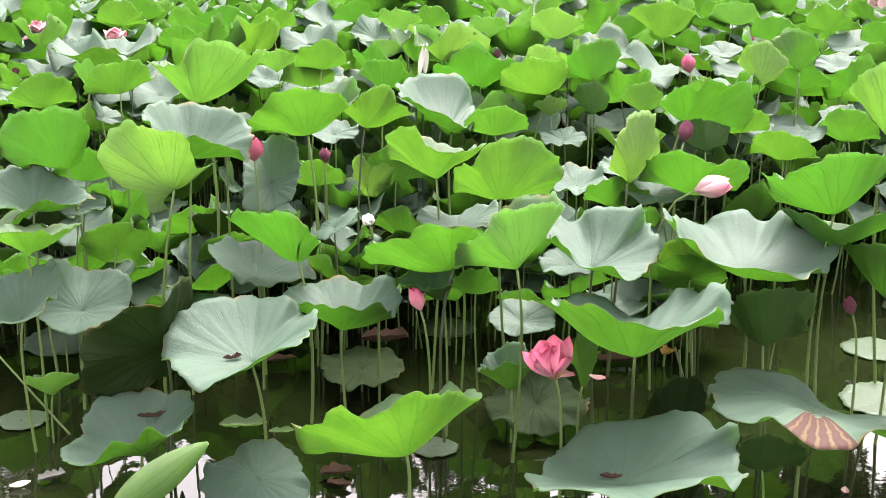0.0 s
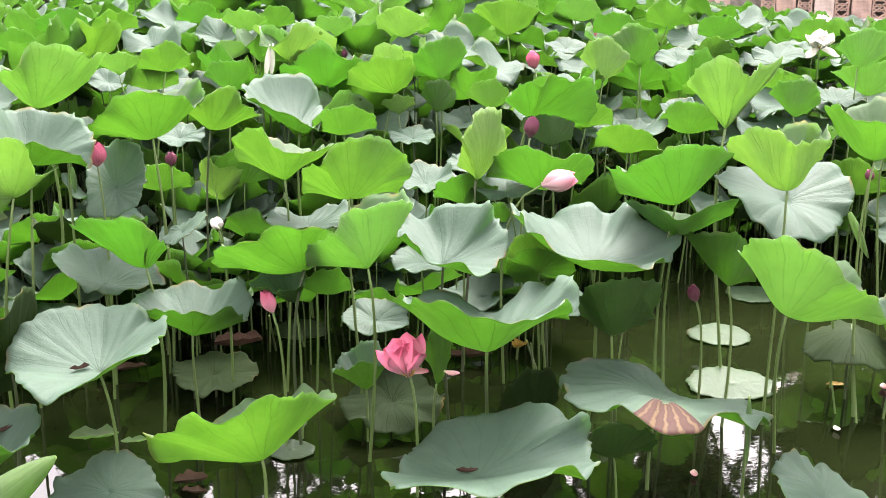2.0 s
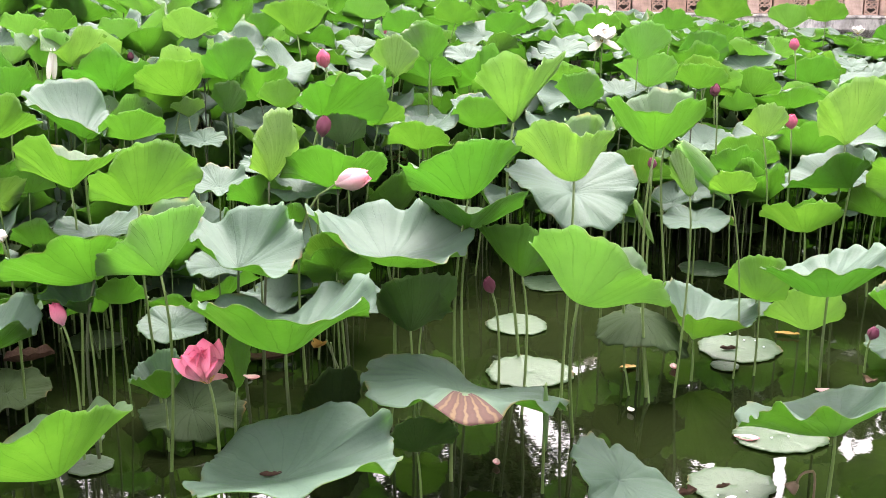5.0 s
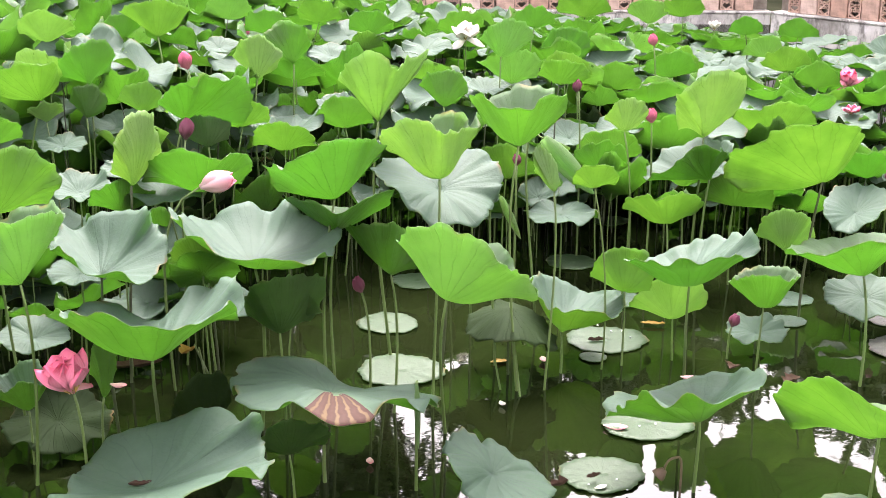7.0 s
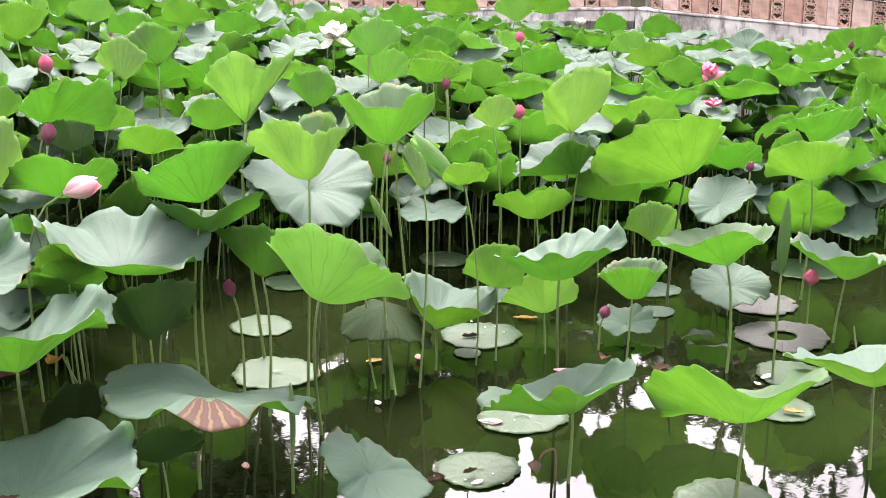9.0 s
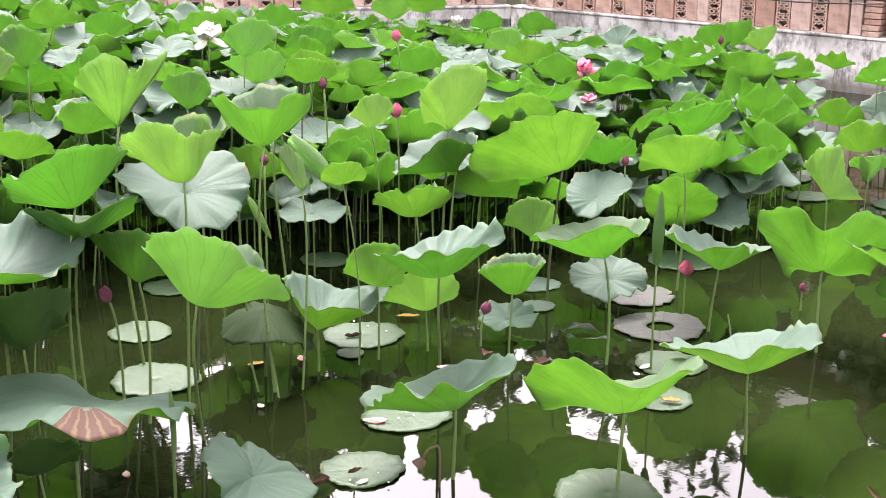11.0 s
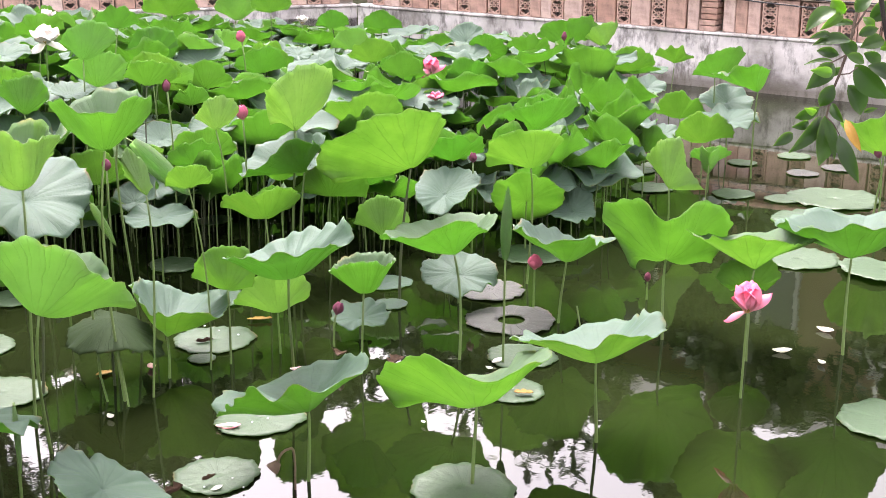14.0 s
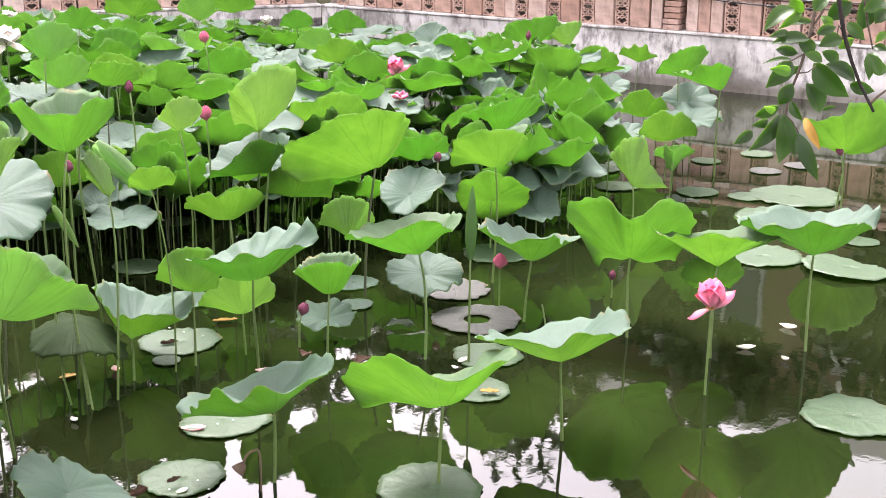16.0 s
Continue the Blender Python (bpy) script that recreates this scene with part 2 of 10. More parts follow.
# ---------------------------------------------------------------- masonry materials
def plaster_material():
    m, n, l, b = material("weathered_plaster", 0.85, (0.5, 0.5, 0.48), 0.2)
    co = n.new("ShaderNodeTexCoord").outputs["Object"]
    stretch = n.new("ShaderNodeMapping")
    stretch.inputs["Scale"].default_value = (0.9, 0.9, 0.38)
    l.new(co, stretch.inputs["Vector"])
    runs = noise_node(n, l, 9.0, 5.0, 0.65, stretch.outputs[0])
    cloud = noise_node(n, l, 1.6, 5.0, 0.6, co)
    fine = noise_node(n, l, 70.0, 3.0, 0.6, co)
    base = ramp(n, l, cloud, [(0.34, (0.22, 0.205, 0.185)), (0.46, (0.56, 0.535, 0.505)), (0.60, (0.78, 0.755, 0.725))])
    base = mix_colour(n, l, ramp(n, l, runs, [(0.49, 0.0), (0.63, 0.85)]), base, (0.12, 0.11, 0.098))
    base = mix_colour(n, l, math_node(n, l, "MULTIPLY", fine, 0.3), base, (0.3, 0.29, 0.26))
    # a green-brown tide mark at the waterline
    sep = n.new("ShaderNodeSeparateXYZ")
    l.new(n.new("ShaderNodeNewGeometry").outputs["Position"], sep.inputs[0])
    tide = math_node(n, l, "SUBTRACT", 1.0, math_node(n, l, "DIVIDE", math_node(n, l, "ADD", sep.outputs[2], math_node(n, l, "MULTIPLY", cloud, -0.12)), 0.12), True)
    base = mix_colour(n, l, math_node(n, l, "MULTIPLY", tide, 0.75), base, (0.10, 0.085, 0.06))
    l.new(base, b.inputs["Base Color"])
    bump(n, l, math_node(n, l, "ADD", fine, runs), b, 0.5, 0.01)
    return m


def brick_material(name, low, high, stain):
    m, n, l, b = material(name, 0.85, low, 0.2)
    rnd = n.new("ShaderNodeObjectInfo").outputs["Random"]
    cloud = noise_node(n, l, 7.0, 5.0, 0.65)
    fine = noise_node(n, l, 80.0, 3.0, 0.6)
    base = mix_colour(n, l, rnd, low, high)
    base = mix_colour(n, l, ramp(n, l, cloud, [(0.45, 0.0), (0.66, 0.8)]), base, stain)
    base = mix_colour(n, l, math_node(n, l, "MULTIPLY", fine, 0.35), base, tuple(c * 0.6 for c in low))
    l.new(base, b.inputs["Base Color"])
    bump(n, l, math_node(n, l, "ADD", fine, cloud), b, 0.6, 0.008)
    return m


PLASTER = plaster_material()
TERRACOTTA = brick_material("terracotta_block", (0.47, 0.28, 0.21), (0.60, 0.42, 0.345), (0.19, 0.14, 0.12))
TERRACOTTA_PALE = brick_material("terracotta_pale", (0.62, 0.45, 0.38), (0.72, 0.59, 0.52), (0.30, 0.20, 0.16))
LATTICE = brick_material("lattice_tile", (0.55, 0.36, 0.285), (0.63, 0.44, 0.36), (0.22, 0.145, 0.115))
MORTAR = mottled("mortar", (0.20, 0.17, 0.14), (0.36, 0.32, 0.28), 12, 0.9, 0.1)
STONE = mottled("stone_paving", (0.28, 0.27, 0.25), (0.42, 0.41, 0.38), 3, 0.85, 0.2)
SOIL = mottled("soil_and_grass", (0.05, 0.06, 0.03), (0.10, 0.10, 0.06), 2, 0.95, 0.1)
CABLE, _n, _l, _b = material("black_cable", 0.5, (0.02, 0.02, 0.02), 0.4)
BARK_DARK = mottled("dark_bark", (0.012, 0.010, 0.009), (0.03, 0.024, 0.02), 25, 0.8, 0.2, 0.6, 0.006)
BARK = mottled("bark", (0.06, 0.045, 0.035), (0.14, 0.11, 0.085), 25, 0.9, 0.1, 0.8, 0.01)


# ---------------------------------------------------------------- mesh helpers
def mesh_object(name, verts, faces, mats, parent=None, label="", uvs=None, face_mats=None, smooth=True):
    me = bpy.data.meshes.new(name)
    me.from_pydata([tuple(map(float, p)) for p in verts], [], [tuple(map(int, f)) for f in faces])
    for m in mats:
        me.materials.append(m)
    if face_mats is not None:
        me.polygons.foreach_set("material_index", np.asarray(face_mats, dtype=np.int32))
    if smooth:
        me.polygons.foreach_set("use_smooth", np.ones(len(me.polygons), dtype=bool))
    if uvs is not None:
        layer = me.uv_layers.new(name="UVMap")
        layer.data.foreach_set("uv", np.asarray(uvs, dtype=np.float32).ravel())
    me.update()
    ob = new(name, me)
    if parent is not None:
        ob.parent = parent
    if label:
        ob["label"] = label
    return ob


def part(name, bm, mat, parent, label="", smooth=False):
    me = bpy.data.meshes.new(name)
    bm.to_mesh(me)
    bm.free()
    me.materials.append(mat)
    if smooth:
        me.polygons.foreach_set("use_smooth", np.ones(len(me.polygons), dtype=bool))
    ob = new(name, me)
    ob.parent = parent
    if label:
        ob["label"] = label
    return ob


def tube(name, points, radii, mat, parent=None, label="", sides=7):
    """A round, tapered stalk through the points."""
    pts = [Vector(p) for p in points]
    verts, faces = [], []
    side = Vector((1, 0, 0))
    for i, p in enumerate(pts):
        d = (pts[min(i + 1, len(pts) - 1)] - pts[max(i - 1, 0)]).normalized()
        side = (side - d * side.dot(d))
        if side.length < 1e-4:
            side = d.orthogonal()
        side.normalize()
        up = d.cross(side)
        for k in range(sides):
            a = 2 * math.pi * k / sides
            verts.append(p + (side * math.cos(a) + up * math.sin(a)) * radii[i])
    for i in range(len(pts) - 1):
        for k in range(sides):
            k2 = (k + 1) % sides
            faces.append((i * sides + k, i * sides + k2, (i + 1) * sides + k2, (i + 1) * sides + k))
    faces.append(tuple(range(sides))[::-1])
    faces.append(tuple((len(pts) - 1) * sides + k for k in range(sides)))
    return mesh_object(name, verts, faces, [mat], parent, label)


def bezier(p0, p1, p2, p3, n):
    out = []
    for i in range(n):
        t = i / (n - 1)
        out.append(Vector(p0) * (1 - t) ** 3 + Vector(p1) * 3 * t * (1 - t) ** 2 + Vector(p2) * 3 * t * t * (1 - t) + Vector(p3) * t ** 3)
    return out


# ---------------------------------------------------------------- lotus leaves
def blade_shape(r, cup, fold, fold_dir, wave, droop, seed, rings=8, sides=44, thick=0.0022, curl=0.0, tear=0.0, hole=0.0, pleat=0.006, lift=0.0, lift_dir=0.0, squeeze=1.0):
    """Vertices, faces, UVs and face materials of a round, wavy, cupped blade about its stalk's end."""
    rng = random.Random(seed)
    ph = [rng.uniform(0, 2 * math.pi) for _ in range(8)]
    lobes = rng.choice((3, 4, 5))
    fr = [rng.uniform(0.6, 1.0), rng.uniform(0.5, 1.0), rng.uniform(0.4, 0.9)]
    ell = rng.uniform(0.92, 1.06)
    cuts = [(rng.uniform(0, 2 * math.pi), rng.uniform(0.06, 0.13)) for _ in range(3)] if tear else []
    rad = [hole + (1 - hole) * (i / rings) ** 0.85 for i in range(rings + 1)]
    if not hole:
        rad[0] = 0.02
    top = np.zeros(((rings + 1) * sides, 3))
    for i, p in enumerate(rad):
        for k in range(sides):
            a = 2 * math.pi * k / sides
            rim = 1 + 0.025 * math.sin(9 * a + ph[3]) * p * p + 0.035 * math.sin(3 * a + ph[4]) * p + 0.016 * math.sin(23 * a + ph[7] + 1.5 * math.sin(3 * a + ph[1])) * p ** 6
            for ca, cw in cuts:
                gap = abs((a - ca + math.pi) % (2 * math.pi) - math.pi)
                if gap < cw:
                    rim -= tear * p ** 4 * (1 - gap / cw)
            x, y = p * rim * math.cos(a), p * rim * ell * math.sin(a)
            z = cup * (1.75 * p - 0.75 * p ** 2.1) - droop * p ** 4
            z += wave * p ** 3.2 * (0.9 * fr[0] * math.sin(lobes * a + ph[0]) + 0.7 * fr[1] * math.sin((lobes + 3) * a + ph[1]))
            ruff = 0.6 + 0.4 * math.sin(2 * a + ph[6])
            z += wave * p ** 5 * ruff * (1.4 * fr[2] * math.sin(10 * a + ph[2] + 1.2 * math.sin(a + ph[1])) + 0.6 * math.sin(17 * a + ph[5] + 1.5 * math.sin(2 * a)))
            z += wave * 0.55 * p ** 9 * (0.5 + 0.5 * math.sin(3 * a + ph[0])) * math.sin(27 * a + ph[4] + 2.0 * math.sin(4 * a + ph[2]))
            z += pleat * 1.5 * p ** 2.4 * math.sin(13 * a + ph[2] + 1.4 * math.sin(2 * a + ph[5]))
            z += pleat * p ** 2 * (0.5 + p) * math.cos(21 * a + 0.8 * math.sin(3 * a + ph[7])) * (0.7 + 0.5 * math.sin(5 * a + ph[3]))
            if fold:
                c = abs(math.sin(a - fold_dir))
                z += fold * p * c ** 1.3 * (0.55 + 0.45 * p)
                k2 = 1 - 0.42 * min(1.0, fold) * c * p
                # the lobes close towards the fold as they rise
                fx, fy = math.cos(fold_dir), math.sin(fold_dir)
                along, across = x * fx + y * fy, -x * fy + y * fx
                across *= k2
                x, y = along * fx - across * fy, along * fy + across * fx
            if lift:
                # one side of the blade stands up from a soft hinge across its middle
                fx, fy = math.cos(lift_dir), math.sin(lift_dir)
                d, e = x * fx + y * fy, (-x * fy + y * fx) * squeeze
                up = (d + math.sqrt(d * d + 0.03)) / 2 - 0.087
                d -= up * (1 - math.cos(lift))
                z = z * (1 - 0.35 * max(0.0, min(1.0, up))) + up * math.sin(lift)
                x, y = d * fx - e * fy, d * fy + e * fx
            if curl:
                z -= curl * max(0.0, p - 0.72) ** 1.5 * 3.0 * (0.6 + 0.4 * math.sin(2 * a + ph[6]))
            top[i * sides + k] = (x * r, y * r, z * r)
    return close_blade(top, rad, rings, sides, thick, hole)


def close_blade(top, rad, rings, sides, thick, hole=0.0, dry=None):
    """Gives a blade's upper surface its thickness, underside, UVs (turn, radius) and face materials."""
    nv = len(top)
    # normals, for the thickness
    grid = top.reshape(rings + 1, sides, 3)
    da = np.roll(grid, -1, 1) - np.roll(grid, 1, 1)
    dr = np.gradient(grid, axis=0)
    nrm = np.cross(dr, da)
    nrm /= np.maximum(np.linalg.norm(nrm, axis=2, keepdims=True), 1e-9)
    low = (grid - nrm * thick).reshape(-1, 3)
    verts = np.vstack([top, low])
    faces, uvs, fm = [], [], []
    for i in range(rings):
        for k in range(sides):
            k2 = (k + 1) % sides
            quad = (i * sides + k, (i + 1) * sides + k, (i + 1) * sides + k2, i * sides + k2)
            u0, u1 = k / sides, (k + 1) / sides
            faces.append(quad)
            uvs += [(u0, rad[i]), (u0, rad[i + 1]), (u1, rad[i + 1]), (u1, rad[i])]
            dead = dry is not None and (u0 * 360 - dry[0]) % 360 < dry[1] and rad[i] > dry[2] + 0.07 * math.sin(0.9 * k) + 0.05 * math.sin(0.37 * k)
            fm.append(2 if dead else 0)
            faces.append(tuple(nv + q for q in quad[::-1]))
            uvs += [(u1, rad[i]), (u1, rad[i + 1]), (u0, rad[i + 1]), (u0, rad[i])]
            fm.append(2 if dead else 1)
    for ring, flip in ((rings, False), (0, True)):
        for k in range(sides):
            k2 = (k + 1) % sides
            q = (ring * sides + k, nv + ring * sides + k, nv + ring * sides + k2, ring * sides + k2)
            faces.append(q[::-1] if flip else q)
            uvs += [(k / sides, rad[ring])] * 4
            fm.append(1)
    if not hole:
        faces.append(tuple(range(sides)))
        uvs += [(k / sides, 0.02) for k in range(sides)]
        fm.append(0)
        faces.append(tuple(nv + k for k in range(sides))[::-1])
        uvs += [(k / sides, 0.02) for k in range(sides)][::-1]
        fm.append(1)
    return verts, faces, uvs, fm


def vein_blade(r, veins, seed, bow=0.04, ripple=0.032, rings=12, sides=126, thick=0.0022, dry=None):
    """A blade spanned by its main veins, each given by compass, rise (degrees) and length (in radii).
    The rim swings smoothly from vein to vein; bow lifts or sinks the blade between stalk and rim."""
    rng = random.Random(seed)
    ph = [rng.uniform(0, 2 * math.pi) for _ in range(6)]
    ends = np.array([[k * math.cos(radians(h)) * math.cos(radians(a)), k * math.cos(radians(h)) * math.sin(radians(a)), k * math.sin(radians(h))] for a, h, k in veins])
    n = len(ends)
    u = np.arange(sides) / sides * n
    i = u.astype(int)
    f = (u - i)[:, None]
    p0, p1, p2, p3 = (ends[(i + k) % n] for k in (-1, 0, 1, 2))
    rim = 0.5 * (2 * p1 + (p2 - p0) * f + (2 * p0 - 5 * p1 + 4 * p2 - p3) * f ** 2 + (3 * p1 - p0 - 3 * p2 + p3) * f ** 3)
    normal = np.cross(rim, np.roll(rim, -1, 0))
    axis = normal.sum(0) / np.linalg.norm(normal.sum(0))
    normal = normal / np.maximum(np.linalg.norm(normal, axis=1, keepdims=True), 1e-9) + axis * 0.8
    normal /= np.maximum(np.linalg.norm(normal, axis=1, keepdims=True), 1e-9)
    a = u / n * 2 * math.pi
    swing = np.sin(9 * a + ph[0] + 2.2 * np.sin(2 * a + ph[1])) * (0.6 + 0.5 * np.sin(3 * a + ph[2])) + 0.55 * np.sin(15 * a + ph[3] + 2.5 * np.sin(3 * a + ph[4])) * (0.5 + 0.5 * np.sin(2 * a + ph[5]))
    pleats = np.cos(21 * a + 0.5 * np.sin(3 * a + ph[5])) * (0.7 + 0.4 * np.sin(5 * a + ph[2]))
    lumps = [(rng.uniform(-4, 4), rng.uniform(-4, 4), rng.uniform(-4, 4), rng.uniform(0, 6.3)) for _ in range(5)]
    fringe = 1 + 0.016 * np.sin(19 * a + ph[4] + np.sin(4 * a)) + 0.012 * np.sin(33 * a + ph[1])
    rad = [max(0.02, (j / rings) ** 0.85) for j in range(rings + 1)]
    top = []
    around = np.minimum(np.arange(sides), sides - np.arange(sides))
    weight = np.exp(-(around / sides * 8.0) ** 2)
    calm = np.stack([np.real(np.fft.ifft(np.fft.fft(rim[:, k]) * np.fft.fft(weight / weight.sum()))) for k in range(3)], 1)
    calm *= (np.linalg.norm(rim, axis=1).mean() / np.linalg.norm(calm, axis=1).mean())
    for p in rad:
        ring = (calm + (rim - calm) * p ** 1.6) * p * (1 + (fringe - 1)[:, None] * p ** 4) + axis * bow * math.sin(math.pi * p ** 0.8)
        ring = ring + normal * (ripple * p ** 5 * swing + 0.008 * p * math.sin(math.pi * min(1.0, p * 0.85)) * pleats)[:, None]
        ring = ring + normal * (0.016 * math.sin(math.pi * p ** 0.9) * sum(np.sin(ring @ np.array(q[:3]) * 1.6 + q[3]) for q in lumps))[:, None]
        top.append(ring * r)
    return close_blade(np.vstack(top), rad, rings, sides, thick, 0.0, dry)


LEAF_SKINS = {
    "green": (BLADE_TOP_FRESH, BLADE_UNDER, "fresh green lotus leaf with a wavy rim on a tall stalk"),
    "pale": (BLADE_TOP_FRESH, BLADE_UNDER_PALE, "young pale green lotus leaf, half folded, on a tall stalk"),
    "blue": (BLADE_TOP, BLADE_UNDER, "broad grey-green waxy lotus leaf with a wavy rim"),
    "old_shaded": (BLADE_OLD_SHADED, BLADE_OLD_SHADED, "dull olive lotus leaf low in the pond, age and shade in its colour"),
}


def lotus_leaf(x, y, z, r, lean=0, towards=0, cup=0.3, fold=0.0, fold_dir=0.0, wave=0.07, droop=0.0, skin="green", seed=1, base=None, curl=0.0, tear=0.0, lift=0.0, lift_dir=0.0, dry=None, squeeze=1.0):
    """A leaf on its stalk, shaped by cup, fold and lift. lean: degrees by which the blade's face leans, towards: compass of that lean (degrees, 0 = +x).
    The blade's own axes are turned by towards, so fold_dir 0 folds along the lean."""
    verts = blade_shape(r, cup, fold, radians(fold_dir), wave, droop, seed, 3, 20, curl=curl, tear=tear, pleat=0.0, lift=radians(lift), lift_dir=radians(lift_dir), squeeze=squeeze)[0][60:80]
    m = (Matrix.Rotation(radians(towards), 4, "Z") @ Matrix.Rotation(radians(lean), 4, "Y")).to_3x3()
    veins = []
    for p in verts:
        v = m @ Vector(p)
        veins.append((math.degrees(math.atan2(v.y, v.x)), math.degrees(math.asin(v.z / v.length)), v.length / r))
    return vein_leaf(x, y, z, r, veins, skin, seed, base, -0.05 if lift or cup > 0.25 else 0.03, dry=dry)


def vein_leaf(x, y, z, r, veins, skin="green", seed=1, base=None, bow=0.04, ripple=0.032, dry=None, fine=True):
    """A single leaf whose blade is spanned by the given veins about the stalk's end at (x, y, z)."""
    top, under, text = LEAF_SKINS[skin]
    rng = random.Random(seed * 7 + 3)
    if base is None:
        base = (x + rng.uniform(-0.07, 0.07) * z, y + rng.uniform(-0.05, 0.08) * z)
    thing = new("lotus_leaf")
    thing.location = (base[0], base[1], 0)
    tagged(thing, text, "lotus leaf", "lotus leaves in the pond")
    verts, faces, uvs, fm = vein_blade(r, veins, seed, bow, ripple, 12 if fine else 6, 126 if fine else 44, dry=dry)
    blade = mesh_object("blade", verts, faces, [top, under, BLADE_DRY], thing, "", uvs, fm)
    end = Vector((x - base[0], y - base[1], z))
    blade.location = end
    end.z -= 0.003
    sway = Vector((rng.uniform(-0.09, 0.09), rng.uniform(-0.06, 0.06), 0)) * z
    pts = bezier((0, 0, -0.25), Vector((0, 0, z * 0.35)) + sway, end - Vector((0, 0, z * 0.3)) + sway, end, 9)
    s = (0.0030 if fine else 0.0020) + 0.0028 * min(r, 0.4) / 0.3
    tube("stalk", pts, [s * (1.25 - 0.45 * i / 8) for i in range(9)], STALK_DARK if skin == "old_shaded" or rng.random() < (0.12 if fine else 0.5) else STALK, thing, sides=7 if fine else 5)
    return thing


def floating_leaf(x, y, r, skin="pad", seed=1, hole=0.0, z=0.008, lean=0, towards=0, wave=0.012, tear=0.0, cup=0.012):
    top = {"pad": PAD_TOP, "dead": PAD_DEAD, "blue": BLADE_TOP, "old_shaded": BLADE_OLD_SHADED}[skin]
    verts, faces, uvs, fm = blade_shape(r, cup, 0, 0, wave, 0.0, seed, 6, 96, 0.002, tear=tear, hole=hole, pleat=0.003)
    ob = mesh_object("floating_lotus_leaf", verts, faces, [top, BLADE_UNDER], None, "", uvs, fm)
    ob.matrix_world = Matrix.Translation((x, y, z)) @ Matrix.Rotation(radians(towards), 4, "Z") @ Matrix.Rotation(radians(lean), 4, "Y")
    text = {"pad": "flat round light green lotus leaf floating on the water", "dead": "decayed grey-brown floating lotus leaf, worn and half sunk",
            "blue": "grey-green lotus leaf lying just over the water", "old_shaded": "dull olive lotus leaf lying on the water"}[skin]
    return tagged(ob, text, "floating leaf", "floating lotus leaves")


# ---------------------------------------------------------------- ground, water, bank
POND = [(-26.0, 1.3), (13.55, 1.3), (9.35, 13.45), (5.0, 14.9), (3.0, 24.5), (-26.0, 27.0)]


def ground_sheet():
    """One sheet of land out to the horizon, with the pond's basin let into it."""
    far = [(-900, -900), (900, -900), (900, 900), (-900, 900)]
    verts = [(x, y, 0.42) for x, y in far] + [(x, y, 0.42) for x, y in POND] + [(x, y, -1.0) for x, y in POND]
    n = len(POND)
    faces = [(0, 1, 5, 4), (1, 2, 6, 5), (2, 7, 6), (2, 3, 8, 7), (3, 9, 8), (3, 0, 4, 9)]
    for i in range(n):
        j = (i + 1) % n
        faces.append((4 + i, 4 + j, 4 + n + j, 4 + n + i))
    faces.append(tuple(4 + n + i for i in range(n)))
    ob = mesh_object("ground", verts, faces, [SOIL], smooth=False)
    tagged(ob, "dark soil and grass round the lotus pond", "ground", kind="structure")


ground_sheet()
water_sheet = mesh_object("water", [(x * 1.004 + (0.02 if x > 0 else -0.02), y * 1.002, 0.0) for x, y in POND], [tuple(range(len(POND)))], [WATER], smooth=False)
tagged(water_sheet, "still dark green pond water mirroring leaves and sky", "water", kind="structure")


def box(bm, lo, hi, bevel=0.0):
    made = bmesh.ops.create_cube(bm, size=1.0)["verts"]
    for v in made:
        v.co = Vector([lo[i] + (v.co[i] + 0.5) * (hi[i] - lo[i]) for i in range(3)])
    if bevel:
        edges = list({e for v in made for e in v.link_edges})
        bmesh.ops.bevel(bm, geom=edges, offset=bevel, segments=1, affect="EDGES", profile=0.5)


bank = new("bank")
tagged(bank, "grey stone slab edge of the near bank", "bank", kind="structure")
bm = bmesh.new()
box(bm, (-26, -6, 0.40), (13.5, 1.36, 0.60), 0.02)
part("paving", bm, STONE, bank)


# ---------------------------------------------------------------- the pond's wall: plaster footing, terracotta parapet
LEDGE = 0.58
BAND = 0.37


def pond_wall(name, a, b, label):
    a, b = Vector((*a, 0)), Vector((*b, 0))
    d = b - a
    thing = new(name)
    thing.matrix_world = Matrix.Translation(a) @ Matrix.Rotation(math.atan2(d.y, d.x), 4, "Z")
    tagged(thing, label, "wall", kind="structure")
    return thing, d.length


